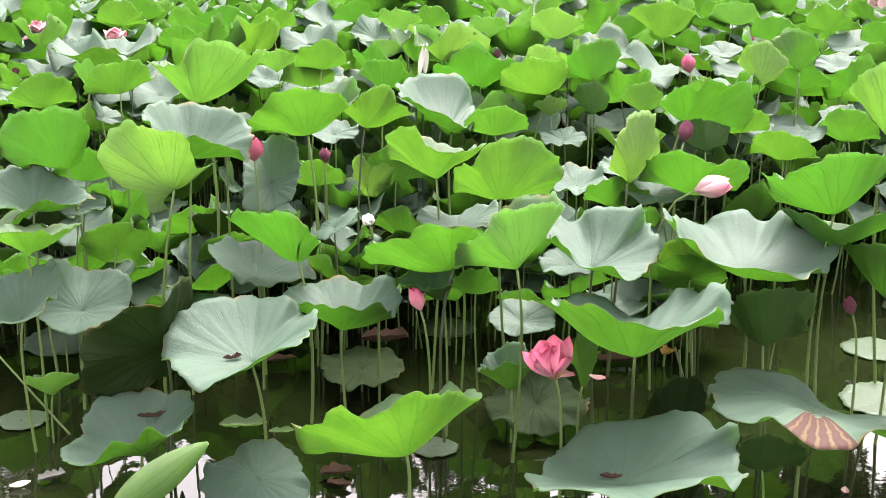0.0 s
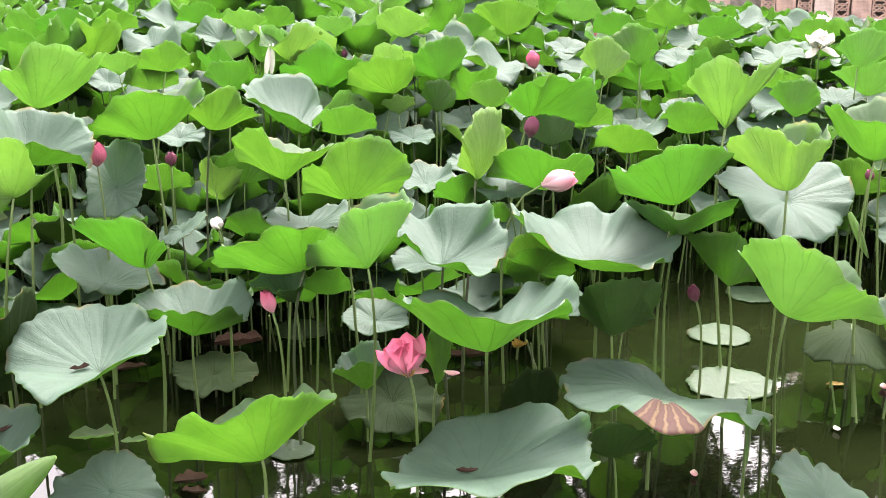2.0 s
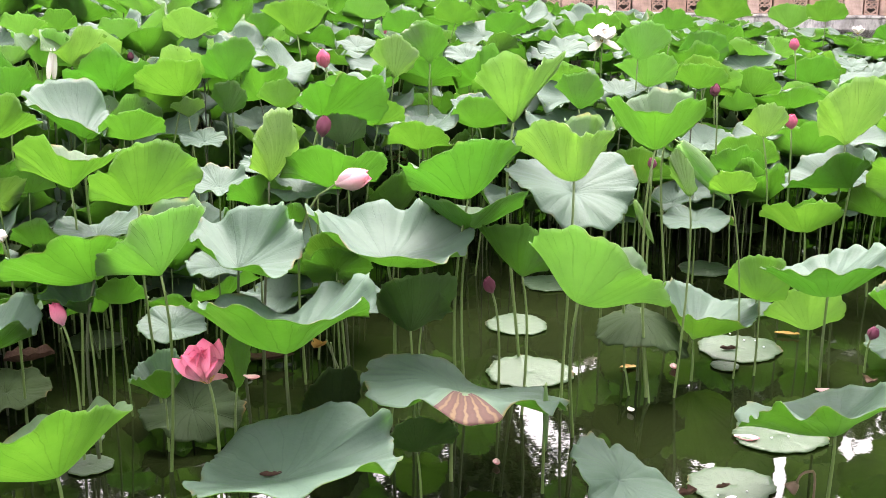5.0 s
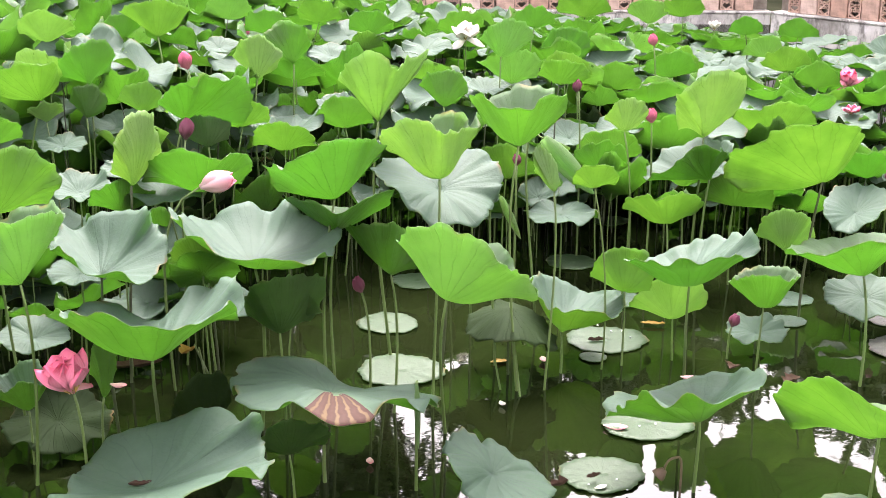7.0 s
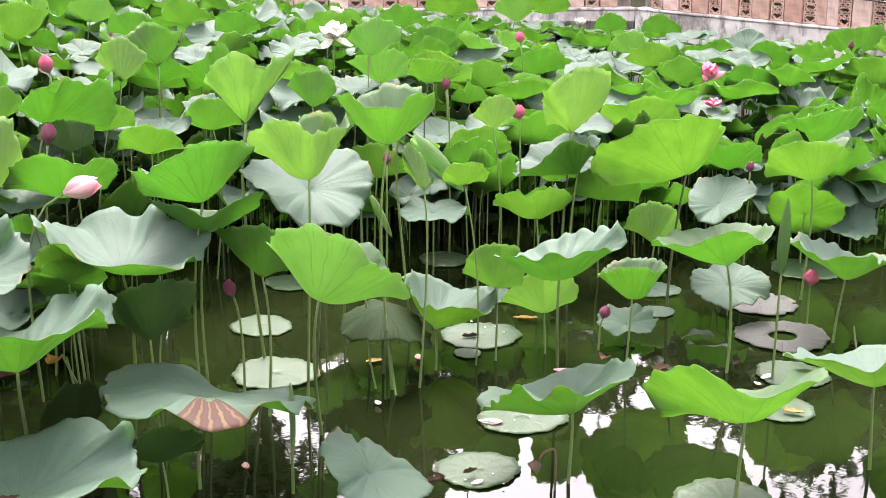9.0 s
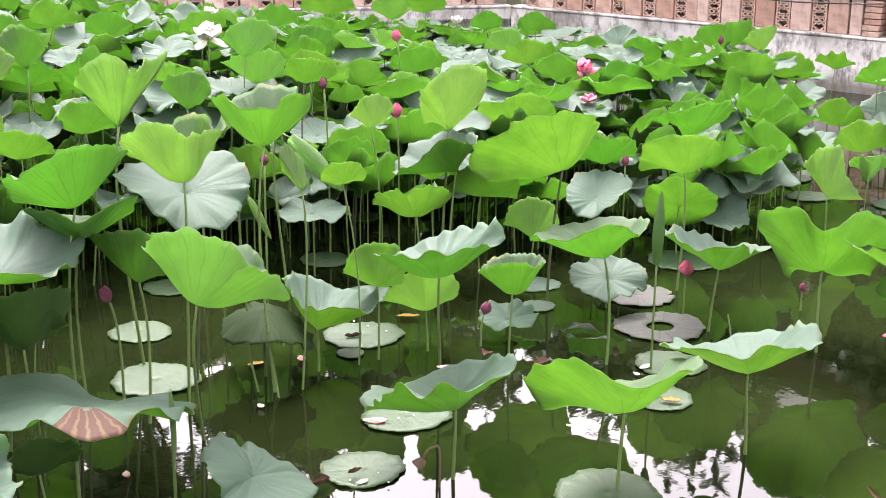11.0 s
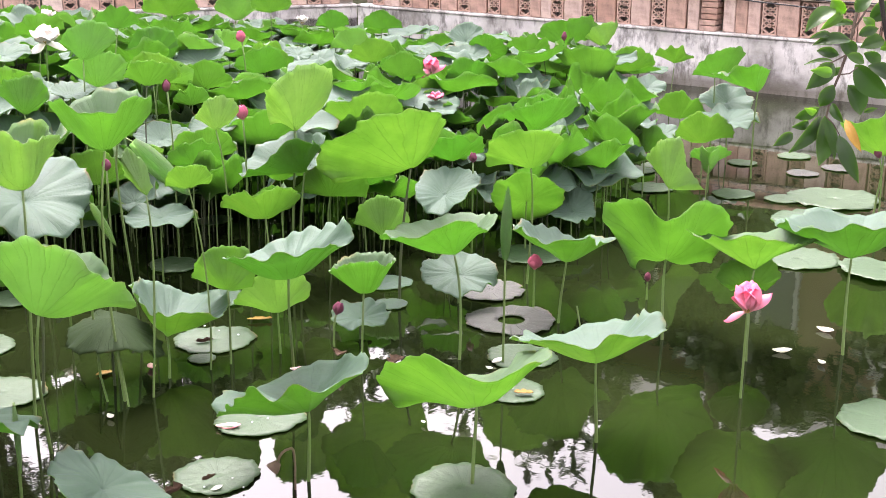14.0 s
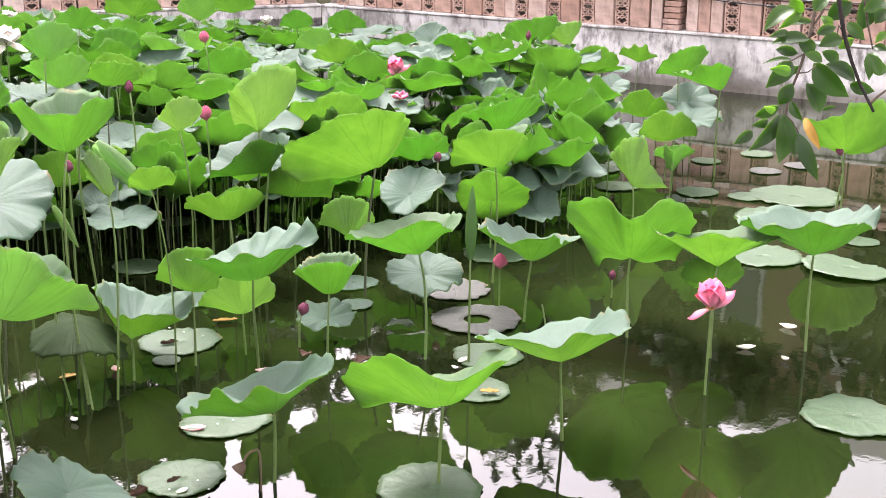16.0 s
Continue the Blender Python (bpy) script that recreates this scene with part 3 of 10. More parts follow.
def lattice_mesh(w, h):
    """A pierced terracotta tile: a rim, crossing diagonals and a ring at each end."""
    bm = bmesh.new()
    t, dep = 0.016, 0.045
    for lo, hi in (((0, 0), (t, h)), ((w - t, 0), (w, h)), ((t, 0), (w - t, t)), ((t, h - t), (w - t, h))):
        box(bm, (lo[0], -dep, lo[1]), (hi[0], 0, hi[1]))

    def bar(x0, z0, x1, z1, wide=0.015):
        length = math.hypot(x1 - x0, z1 - z0)
        made = bmesh.ops.create_cube(bm, size=1.0)["verts"]
        m = Matrix.Translation(((x0 + x1) / 2, -dep / 2 + 0.002, (z0 + z1) / 2)) @ Matrix.Rotation(-math.atan2(z1 - z0, x1 - x0), 4, "Y") @ Matrix.Diagonal((length, dep * 0.8, wide, 1))
        bmesh.ops.transform(bm, matrix=m, verts=made)

    third = h / 3
    for i in range(3):
        z = i * third
        bar(t / 2, z + third * 0.5, w / 2, z + third - t / 3)
        bar(w / 2, z + third - t / 3, w - t / 2, z + third * 0.5)
        bar(t / 2, z + third * 0.5, w / 2, z + t / 3)
        bar(w / 2, z + t / 3, w - t / 2, z + third * 0.5)
    for i in range(1, 3):
        z = i * third
        bar(t / 2, z, w / 2, z + third * 0.34)
        bar(w / 2, z - third * 0.34, w - t / 2, z)
        bar(t / 2, z, w / 2, z - third * 0.34)
        bar(w / 2, z + third * 0.34, w - t / 2, z)
    me = bpy.data.meshes.new("lattice_tile")
    bm.to_mesh(me)
    bm.free()
    me.materials.append(LATTICE)
    return me


def block_mesh(name, w, h, dep, mat, bevel=0.006):
    bm = bmesh.new()
    box(bm, (0, -dep, 0), (w, 0, h), bevel)
    me = bpy.data.meshes.new(name)
    bm.to_mesh(me)
    bm.free()
    me.materials.append(mat)
    return me


def place(name, me, parent, x, y, z):
    ob = new(name, me)
    ob.parent = parent
    ob.location = (x, y, z)
    return ob


LATTICE_W, BAY = 0.158, 0.405


def build_wall(name, a, b, first, piers, label):
    rng = random.Random(len(name))
    thing, length = pond_wall(name, a, b, label)
    bm = bmesh.new()
    box(bm, (0, -0.6, -0.6), (length, 0.0, LEDGE - 0.03), 0.01)
    part("footing", bm, PLASTER, thing, "weathered, streaked plaster footing")
    bm = bmesh.new()
    box(bm, (0, -0.61, LEDGE - 0.03), (length, 0.022, LEDGE), 0.008)
    part("ledge", bm, PLASTER, thing)
    bm = bmesh.new()
    box(bm, (0, -0.34, LEDGE), (length, -0.20, LEDGE + BAND))
    part("backing", bm, MORTAR, thing, "shaded mortar behind the pierced tiles")
    tile = lattice_mesh(LATTICE_W, BAND - 0.02)
    solid = [block_mesh("terracotta_block", 0.215, BAND - 0.012, 0.13, TERRACOTTA), block_mesh("terracotta_block", 0.215, BAND - 0.012, 0.13, TERRACOTTA_PALE)]
    half = [block_mesh("terracotta_block", 0.126, BAND - 0.012, 0.125, TERRACOTTA_PALE), block_mesh("terracotta_block", 0.126, BAND - 0.012, 0.125, TERRACOTTA)]
    brick = block_mesh("brick", 0.175, 0.052, 0.2, TERRACOTTA, 0.004)
    slab = [block_mesh("coping_slab", 0.20, 0.06, 0.19, TERRACOTTA, 0.005), block_mesh("coping_slab", 0.20, 0.06, 0.19, TERRACOTTA_PALE, 0.005)]
    upper = [block_mesh("upper_block", 0.199, 0.11, 0.12, TERRACOTTA), block_mesh("upper_block", 0.199, 0.11, 0.12, TERRACOTTA_PALE)]
    x = first % BAY
    k = 0
    while x < length - BAY:
        if k in piers:
            for i in range(6):
                place("brick", brick, thing, x + 0.05 + rng.uniform(-0.01, 0.01), 0.005 + rng.uniform(-0.008, 0.008), LEDGE + 0.003 + i * 0.061)
            place("terracotta_block", half[0], thing, x + 0.262, -0.05, LEDGE + 0.003)
        elif k + 1 in piers:
            for i in range(3):
                place("terracotta_block", half[i % 2], thing, x + 0.01 + i * 0.133, -0.045 - 0.004 * i, LEDGE + 0.003)
        else:
            place("lattice_tile", tile, thing, x + 0.239, -0.06, LEDGE + 0.004)
            if k + 1 in piers or k % 6 == 4:
                place("terracotta_block", half[0], thing, x - 0.02, -0.04, LEDGE + 0.003)
                place("terracotta_block", half[1], thing, x + 0.11, -0.042, LEDGE + 0.003)
            else:
                place("terracotta_block", solid[rng.random() < 0.4], thing, x + 0.008 + rng.uniform(-0.008, 0.008), -0.04 + rng.uniform(-0.01, 0.01), LEDGE + 0.003)
        for i in range(2):
            place("coping_slab", slab[rng.random() < 0.45], thing, x + i * BAY / 2 + 0.004 + rng.uniform(-0.004, 0.0), -0.005 + rng.uniform(-0.02, 0.012), LEDGE + BAND + 0.002 + i * 0.0007)
            place("upper_block", upper[rng.random() < 0.5], thing, x + i * BAY / 2, -0.05 + rng.uniform(-0.008, 0.008), LEDGE + BAND + 0.066)
        x += BAY
        k += 1
    bm = bmesh.new()
    box(bm, (0, -0.36, LEDGE + BAND + 0.178), (length, 0.01, LEDGE + BAND + 0.25), 0.012)
    part("capping", bm, TERRACOTTA, thing, "brown terracotta capping course")
    return thing


build_wall("wall_east", (13.2, 2.3), (9.35, 13.45), 0.272, (17,), "weathered grey plaster wall with a pierced pink terracotta parapet")
build_wall("wall_north", (9.35, 13.45), (5.0, 14.9), 0.2, (), "grey plaster wall with a pink terracotta parapet beyond the lotus")
build_wall("wall_northwest", (5.0, 14.9), (3.0, 24.5), 0.2, (), "distant pink terracotta parapet behind the lotus field")

for z0, z1, sag in ((0.985, 0.93, 0.05), (1.02, 1.0, 0.03)):
    a, b = Vector((13.02, 2.5, z0)), Vector((10.1, 11.0, z1))
    pts = [a.lerp(b, i / 24) + Vector((-0.03, -0.01, -sag * abs(math.sin(i / 24 * math.pi * 4)))) for i in range(25)]
    tagged(tube("cable", pts, [0.008] * 25, CABLE, sides=6), "thin black cable strung along the parapet", "cable", "cables on the wall")


# ---------------------------------------------------------------- the lotus leaves that stand nearest, one by one
vein_leaf(-0.663, 4.429, 0.496, 0.332, [(-139, 10, 0.91), (-129, 1, 0.89), (-115, 1, 0.91), (-104, 8, 0.93), (-92, 15, 0.97), (-81, 20, 1.01), (-68, 25, 1.04), (-56, 29, 1.06), (-44, 31, 0.95), (-30, 31, 0.84), (-13, 30, 0.78), (4, 30, 0.8), (18, 36, 0.9), (33, 31, 0.87), (47, 23, 0.89), (58, 19, 0.94), (65, 30, 0.96), (81, 31, 0.97), (94, 25, 0.98), (106, 29, 1.0), (120, 30, 1.0), (134, 27, 1.03), (146, 24, 1.02), (158, 19, 1.04), (169, 13, 0.98), (180, 5, 0.97), (-168, 6, 0.91), (-154, 8, 0.88)], skin="blue", seed=986, bow=-0.040, ripple=0.045)
vein_leaf(-1.037, 4.301, 0.194, 0.302, [(-144, 9, 0.87), (-130, 11, 0.86), (-117, 17, 0.89), (-107, 26, 0.93), (-95, 32, 0.98), (-82, 36, 1.03), (-68, 37, 1.08), (-56, 35, 1.11), (-44, 37, 1.08), (-32, 40, 0.95), (-17, 42, 0.85), (3, 42, 0.8), (22, 41, 0.81), (40, 40, 0.88), (56, 38, 0.91), (73, 36, 0.9), (88, 32, 0.93), (102, 30, 0.96), (116, 28, 0.99), (129, 25, 1.02), (138, 20, 1.05), (143, 9, 1.08), (150, 9, 0.96), (160, 12, 0.82), (172, 12, 0.77), (-179, 4, 0.9), (-170, 2, 0.92), (-157, 6, 0.87)], skin="blue", seed=21, bow=-0.040, ripple=0.045)
vein_leaf(-0.102, 4.050, 0.320, 0.394, [(172, 0, 0.73), (179, 3, 0.9), (-180, 15, 0.98), (-169, 21, 0.94), (-156, 26, 0.94), (-144, 31, 0.98), (-137, 41, 1.0), (-122, 40, 1.02), (-107, 42, 1.03), (-93, 48, 1.04), (-77, 51, 1.05), (-66, 57, 0.9), (-45, 61, 0.78), (-14, 61, 0.71), (10, 52, 0.69), (12, 37, 0.77), (26, 34, 0.82), (42, 29, 0.82), (55, 23, 0.87), (66, 17, 0.96), (78, 13, 0.95), (90, 9, 0.95), (102, 8, 0.96), (112, 2, 0.98), (123, -4, 0.99), (132, -6, 0.96), (143, -5, 0.84), (156, -3, 0.76)], skin="green", seed=43, bow=-0.040)
vein_leaf(0.592, 3.923, 0.284, 0.429, [(-136, 15, 0.94), (-123, 20, 0.97), (-108, 22, 0.99), (-94, 19, 0.99), (-80, 22, 1.01), (-66, 22, 1.01), (-52, 24, 1.0), (-39, 18, 0.97), (-25, 14, 0.92), (-11, 11, 0.94), (-4, 12, 0.88), (10, 12, 0.94), (15, 17, 0.99), (15, 24, 0.98), (29, 19, 0.96), (42, 20, 0.96), (54, 15, 0.94), (67, 10, 0.94), (81, 7, 0.95), (95, 6, 0.96), (105, -2, 0.99), (114, -8, 0.98), (124, -6, 0.81), (139, -2, 0.68), (158, 3, 0.62), (177, 2, 0.71), (-165, 7, 0.72), (-149, 12, 0.81)], skin="blue", seed=815, bow=-0.015, ripple=0.045)
vein_leaf(-0.632, 4.269, 0.118, 0.209, [(-152, -33, 0.91), (-136, -37, 0.82), (-117, -39, 0.79), (-97, -37, 0.82), (-81, -33, 0.9), (-65, -32, 0.87), (-48, -29, 0.87), (-34, -25, 0.93), (-22, -19, 0.98), (-11, -12, 0.93), (-2, -4, 0.89), (7, 7, 0.79), (23, 9, 0.78), (38, 10, 0.83), (51, 11, 0.91), (63, 19, 0.89), (76, 25, 0.91), (91, 23, 0.92), (105, 21, 0.94), (117, 16, 0.97), (123, 4, 1.0), (130, -1, 1.02), (142, 3, 1.02), (153, 5, 1.03), (164, -2, 1.0), (175, -8, 1.01), (-176, -16, 0.93), (-165, -25, 0.89)], skin="blue", seed=724, bow=0.050, ripple=0.045)
vein_leaf(1.309, 4.335, 0.339, 0.416, [(-164, 13, 0.93), (-150, 13, 0.93), (-136, 14, 0.94), (-126, 20, 0.97), (-114, 14, 0.97), (-101, 10, 0.99), (-88, 13, 1.01), (-76, 17, 1.02), (-64, 13, 1.01), (-51, 9, 1.0), (-39, 5, 0.95), (-26, 0, 0.96), (-13, -3, 0.95), (0, -6, 0.93), (14, -9, 0.96), (27, -10, 0.97), (40, -12, 0.97), (54, -14, 0.98), (67, -13, 0.98), (78, -5, 0.98), (89, 1, 1.0), (101, 4, 1.02), (114, 4, 1.04), (126, 5, 1.05), (138, 6, 0.94), (152, 7, 0.89), (166, 9, 0.86), (-179, 12, 0.86)], skin="blue", seed=375, dry=(43, 37, 0.34), bow=0.050, ripple=0.045)
vein_leaf(0.671, 4.282, 0.586, 0.421, [(-138, 38, 1.05), (-124, 40, 1.05), (-110, 36, 1.04), (-97, 34, 1.01), (-83, 33, 0.98), (-68, 36, 0.95), (-53, 39, 0.93), (-38, 38, 0.87), (-21, 35, 0.81), (-5, 29, 0.8), (6, 30, 0.89), (16, 36, 0.96), (29, 33, 0.95), (40, 25, 0.99), (49, 18, 1.06), (60, 15, 1.05), (70, 9, 1.02), (79, 1, 1.0), (90, 5, 0.98), (100, 11, 0.95), (112, 16, 0.95), (125, 15, 0.95), (136, 20, 0.89), (150, 25, 0.86), (164, 28, 0.88), (179, 32, 0.9), (-166, 36, 0.9), (-151, 38, 0.96)], skin="blue", seed=597, base=(0.79, 5.01), bow=-0.043, ripple=0.045)
vein_leaf(1.159, 4.838, 0.701, 0.410, [(-165, 37, 0.92), (-150, 34, 0.91), (-135, 29, 0.93), (-122, 24, 0.96), (-110, 21, 0.99), (-97, 22, 1.02), (-85, 20, 1.04), (-74, 16, 1.05), (-63, 17, 0.98), (-51, 18, 0.87), (-37, 18, 0.81), (-21, 18, 0.81), (-8, 22, 0.89), (6, 20, 0.89), (20, 16, 0.93), (31, 17, 0.97), (44, 20, 0.97), (55, 25, 0.99), (67, 21, 1.01), (79, 22, 1.03), (91, 19, 1.05), (101, 15, 1.06), (112, 17, 1.07), (123, 22, 1.0), (135, 27, 0.97), (148, 31, 0.98), (162, 35, 0.91), (178, 37, 0.89)], skin="blue", seed=706, bow=-0.040, ripple=0.045)
vein_leaf(0.585, 4.884, 0.718, 0.321, [(-135, 34, 0.9), (-120, 29, 0.93), (-108, 22, 0.98), (-96, 18, 1.03), (-84, 17, 1.08), (-76, 10, 1.1), (-66, 9, 1.0), (-54, 11, 0.87), (-40, 12, 0.79), (-23, 14, 0.77), (-11, 23, 0.85), (5, 26, 0.85), (21, 27, 0.88), (30, 31, 0.94), (22, 43, 0.96), (29, 46, 0.96), (45, 40, 0.95), (60, 37, 0.98), (76, 35, 1.01), (87, 27, 1.04), (96, 19, 1.08), (108, 19, 1.11), (117, 22, 0.94), (130, 25, 0.81), (147, 28, 0.73), (166, 33, 0.67), (-171, 37, 0.69), (-150, 37, 0.77)], skin="blue", seed=574, bow=-0.042, ripple=0.045)
vein_leaf(0.052, 4.810, 0.739, 0.353, [(174, 0, 0.93), (179, 10, 0.97), (-172, 17, 0.95), (-161, 22, 0.96), (-150, 25, 0.97), (-137, 27, 0.98), (-127, 34, 0.98), (-115, 40, 0.99), (-101, 42, 0.99), (-86, 42, 0.98), (-74, 42, 0.93), (-65, 46, 0.78), (-49, 50, 0.65), (-24, 51, 0.55), (5, 46, 0.52), (30, 36, 0.51), (50, 24, 0.54), (63, 13, 0.63), (71, 4, 0.76), (77, -1, 0.91), (84, -4, 0.99), (95, -4, 0.98), (106, -4, 1.0), (117, -4, 0.99), (128, -5, 1.01), (138, -4, 0.95), (150, -3, 0.9), (162, -1, 0.89)], skin="green", seed=135, bow=-0.070)
vein_leaf(0.281, 4.619, 0.795, 0.314, [(171, 0, 0.71), (178, 13, 0.73), (-173, 23, 0.76), (-159, 29, 0.77), (-145, 33, 0.82), (-132, 35, 0.91), (-123, 37, 1.0), (-121, 47, 1.0), (-111, 56, 0.98), (-94, 62, 0.98), (-71, 64, 0.96), (-47, 63, 0.97), (-24, 62, 0.94), (-2, 59, 0.9), (15, 52, 0.89), (31, 52, 0.95), (47, 51, 1.01), (62, 48, 1.0), (75, 43, 1.02), (89, 40, 1.01), (97, 33, 0.99), (103, 24, 0.98), (109, 14, 1.0), (115, 5, 0.98), (121, -1, 0.95), (130, -1, 0.83), (142, 0, 0.75), (156, 0, 0.7)], skin="pale", seed=126, bow=-0.070)
vein_leaf(0.075, 5.389, 0.741, 0.211, [(-129, 13, 0.99), (-116, 13, 0.96), (-103, 13, 0.98), (-90, 14, 0.96), (-77, 15, 0.93), (-63, 15, 0.95), (-51, 15, 0.94), (-38, 17, 0.86), (-22, 18, 0.84), (-7, 17, 0.87), (6, 20, 0.92), (18, 26, 0.98), (31, 26, 0.96), (44, 22, 0.92), (58, 17, 0.93), (69, 12, 0.99), (80, 6, 0.99), (90, -1, 0.99), (101, 0, 0.99), (112, 5, 1.01), (123, 12, 0.99), (134, 17, 1.0), (146, 16, 0.9), (160, 14, 0.85), (175, 12, 0.85), (-171, 12, 0.82), (-155, 13, 0.83), (-141, 13, 0.89)], skin="blue", seed=184, bow=-0.015, ripple=0.045)
vein_leaf(0.234, 5.050, 0.949, 0.284, [(169, 5, 0.65), (174, 22, 0.69), (-177, 34, 0.75), (-158, 41, 0.77), (-139, 43, 0.84), (-124, 43, 0.95), (-121, 52, 0.97), (-110, 63, 0.95), (-83, 70, 0.95), (-44, 73, 0.94), (-8, 68, 0.96), (-7, 58, 0.96), (-7, 46, 0.97), (-3, 35, 0.97), (-3, 24, 0.93), (3, 15, 0.8), (10, 3, 0.72), (27, 5, 0.73), (42, 6, 0.8), (54, 7, 0.91), (63, 7, 1.04), (75, 9, 1.01), (87, 10, 1.02), (99, 9, 1.0), (110, 7, 0.99), (120, 7, 0.84), (133, 7, 0.72), (150, 6, 0.65)], skin="green", seed=849, bow=-0.070)
vein_leaf(-0.556, 5.038, 0.692, 0.332, [(168, 28, 0.99), (177, 35, 0.95), (-172, 42, 0.94), (-159, 47, 0.94), (-143, 47, 0.93), (-128, 48, 0.94), (-112, 52, 0.95), (-95, 51, 0.97), (-83, 45, 0.99), (-75, 37, 1.0), (-71, 39, 0.83), (-63, 42, 0.67), (-50, 45, 0.53), (-26, 47, 0.41), (8, 40, 0.35), (42, 29, 0.35), (64, 18, 0.44), (76, 9, 0.57), (83, 4, 0.72), (87, 0, 0.88), (92, -1, 0.99), (102, 0, 1.0), (112, 2, 1.04), (121, 5, 1.03), (130, 9, 1.06), (138, 14, 1.01), (147, 19, 0.97), (158, 24, 0.96)], skin="green", seed=237, bow=-0.070)
vein_leaf(-0.441, 5.392, 0.728, 0.133, [(-103, -6, 0.98), (-93, 1, 0.97), (-83, 8, 1.0), (-73, 14, 0.97), (-62, 20, 0.96), (-50, 25, 1.0), (-39, 30, 0.97), (-26, 34, 0.92), (-10, 37, 0.92), (5, 37, 0.96), (20, 39, 0.97), (35, 39, 0.96), (48, 34, 0.89), (61, 26, 0.86), (73, 18, 0.89), (82, 10, 0.95), (92, 4, 0.98), (104, 1, 0.98), (115, -3, 1.02), (123, -6, 0.92), (133, -10, 0.8), (147, -14, 0.71), (164, -19, 0.67), (-177, -21, 0.7), (-160, -21, 0.67), (-141, -18, 0.67), (-125, -14, 0.73), (-112, -9, 0.84)], skin="blue", seed=898, bow=0.050, ripple=0.045)
vein_leaf(-1.029, 5.019, 0.983, 0.340, [(157, -74, 0.28), (-166, -42, 0.4), (-178, -8, 0.34), (179, 2, 0.57), (177, 12, 0.77), (177, 22, 0.92), (-178, 36, 0.94), (-177, 50, 0.95), (-160, 62, 0.93), (-128, 61, 0.9), (-102, 57, 0.93), (-77, 56, 0.96), (-65, 46, 0.98), (-56, 47, 0.76), (-40, 47, 0.55), (-10, 41, 0.39), (16, 31, 0.53), (35, 25, 0.6), (56, 16, 0.64), (72, 8, 0.76), (82, 2, 0.93), (94, 2, 1.0), (107, 3, 1.05), (120, 2, 1.08), (125, -1, 0.99), (126, -6, 0.76), (127, -15, 0.55), (131, -35, 0.36)], skin="pale", seed=152, bow=-0.070)
vein_leaf(-1.015, 5.320, 1.045, 0.279, [(-143, 41, 0.9), (-127, 37, 0.88), (-113, 32, 0.91), (-99, 30, 0.94), (-85, 29, 0.97), (-72, 28, 1.0), (-61, 23, 1.03), (-51, 18, 1.05), (-41, 13, 1.07), (-32, 9, 0.99), (-22, 5, 0.91), (-10, 0, 0.86), (-1, 7, 0.88), (6, 17, 0.95), (16, 23, 0.96), (28, 29, 0.98), (40, 35, 0.98), (53, 39, 0.98), (69, 39, 0.99), (83, 37, 1.03), (97, 38, 1.03), (111, 38, 1.06), (123, 41, 1.05), (137, 46, 1.04), (152, 45, 1.0), (167, 41, 0.96), (-178, 42, 0.91), (-161, 43, 0.88)], skin="blue", seed=979, bow=-0.047, ripple=0.045)
vein_leaf(-1.596, 5.571, 0.936, 0.341, [(170, -1, 0.59), (175, 7, 0.76), (176, 16, 0.88), (174, 27, 0.97), (177, 38, 0.94), (-177, 49, 0.93), (-161, 57, 0.89), (-137, 61, 0.89), (-111, 65, 0.9), (-82, 65, 0.94), (-64, 57, 0.97), (-54, 48, 1.01), (-46, 49, 0.88), (-33, 53, 0.72), (-10, 56, 0.6), (11, 52, 0.46), (25, 41, 0.28), (52, 11, 0.19), (88, 13, 0.32), (100, 12, 0.5), (106, 12, 0.69), (109, 11, 0.89), (111, 11, 1.09), (121, 10, 1.12), (130, 8, 1.14), (136, 7, 0.98), (144, 5, 0.82), (155, 3, 0.69)], skin="green", seed=493, bow=-0.070)
vein_leaf(-0.581, 5.759, 1.056, 0.330, [(171, 3, 0.82), (-177, 12, 0.82), (-164, 20, 0.79), (-149, 26, 0.81), (-134, 30, 0.89), (-129, 39, 0.92), (-115, 48, 0.91), (-96, 51, 0.93), (-77, 47, 0.95), (-60, 44, 0.96), (-46, 42, 0.92), (-31, 43, 0.8), (-11, 41, 0.71), (9, 35, 0.69), (26, 32, 0.79), (37, 29, 0.94), (39, 34, 1.0), (35, 45, 1.01), (51, 41, 0.99), (64, 35, 1.02), (76, 29, 1.03), (87, 23, 1.04), (98, 18, 1.03), (109, 13, 1.05), (118, 10, 1.02), (129, 9, 0.9), (142, 8, 0.82), (156, 6, 0.79)], skin="green", seed=760, bow=-0.070)
vein_leaf(-0.347, 5.986, 1.047, 0.244, [(167, 34, 0.53), (-169, 46, 0.52), (-141, 50, 0.58), (-119, 49, 0.69), (-106, 45, 0.83), (-96, 46, 0.93), (-84, 55, 0.91), (-66, 62, 0.93), (-42, 62, 0.95), (-21, 57, 0.97), (-29, 47, 0.95), (-36, 37, 0.97), (-33, 31, 0.95), (-20, 27, 0.92), (-9, 21, 0.92), (2, 16, 0.96), (13, 14, 0.93), (25, 14, 0.9), (37, 13, 0.91), (49, 11, 0.96), (60, 11, 1.0), (71, 12, 0.98), (82, 13, 1.0), (91, 15, 1.0), (97, 18, 0.84), (106, 23, 0.7), (121, 28, 0.59), (142, 33, 0.53)], skin="green", seed=280, bow=-0.070)
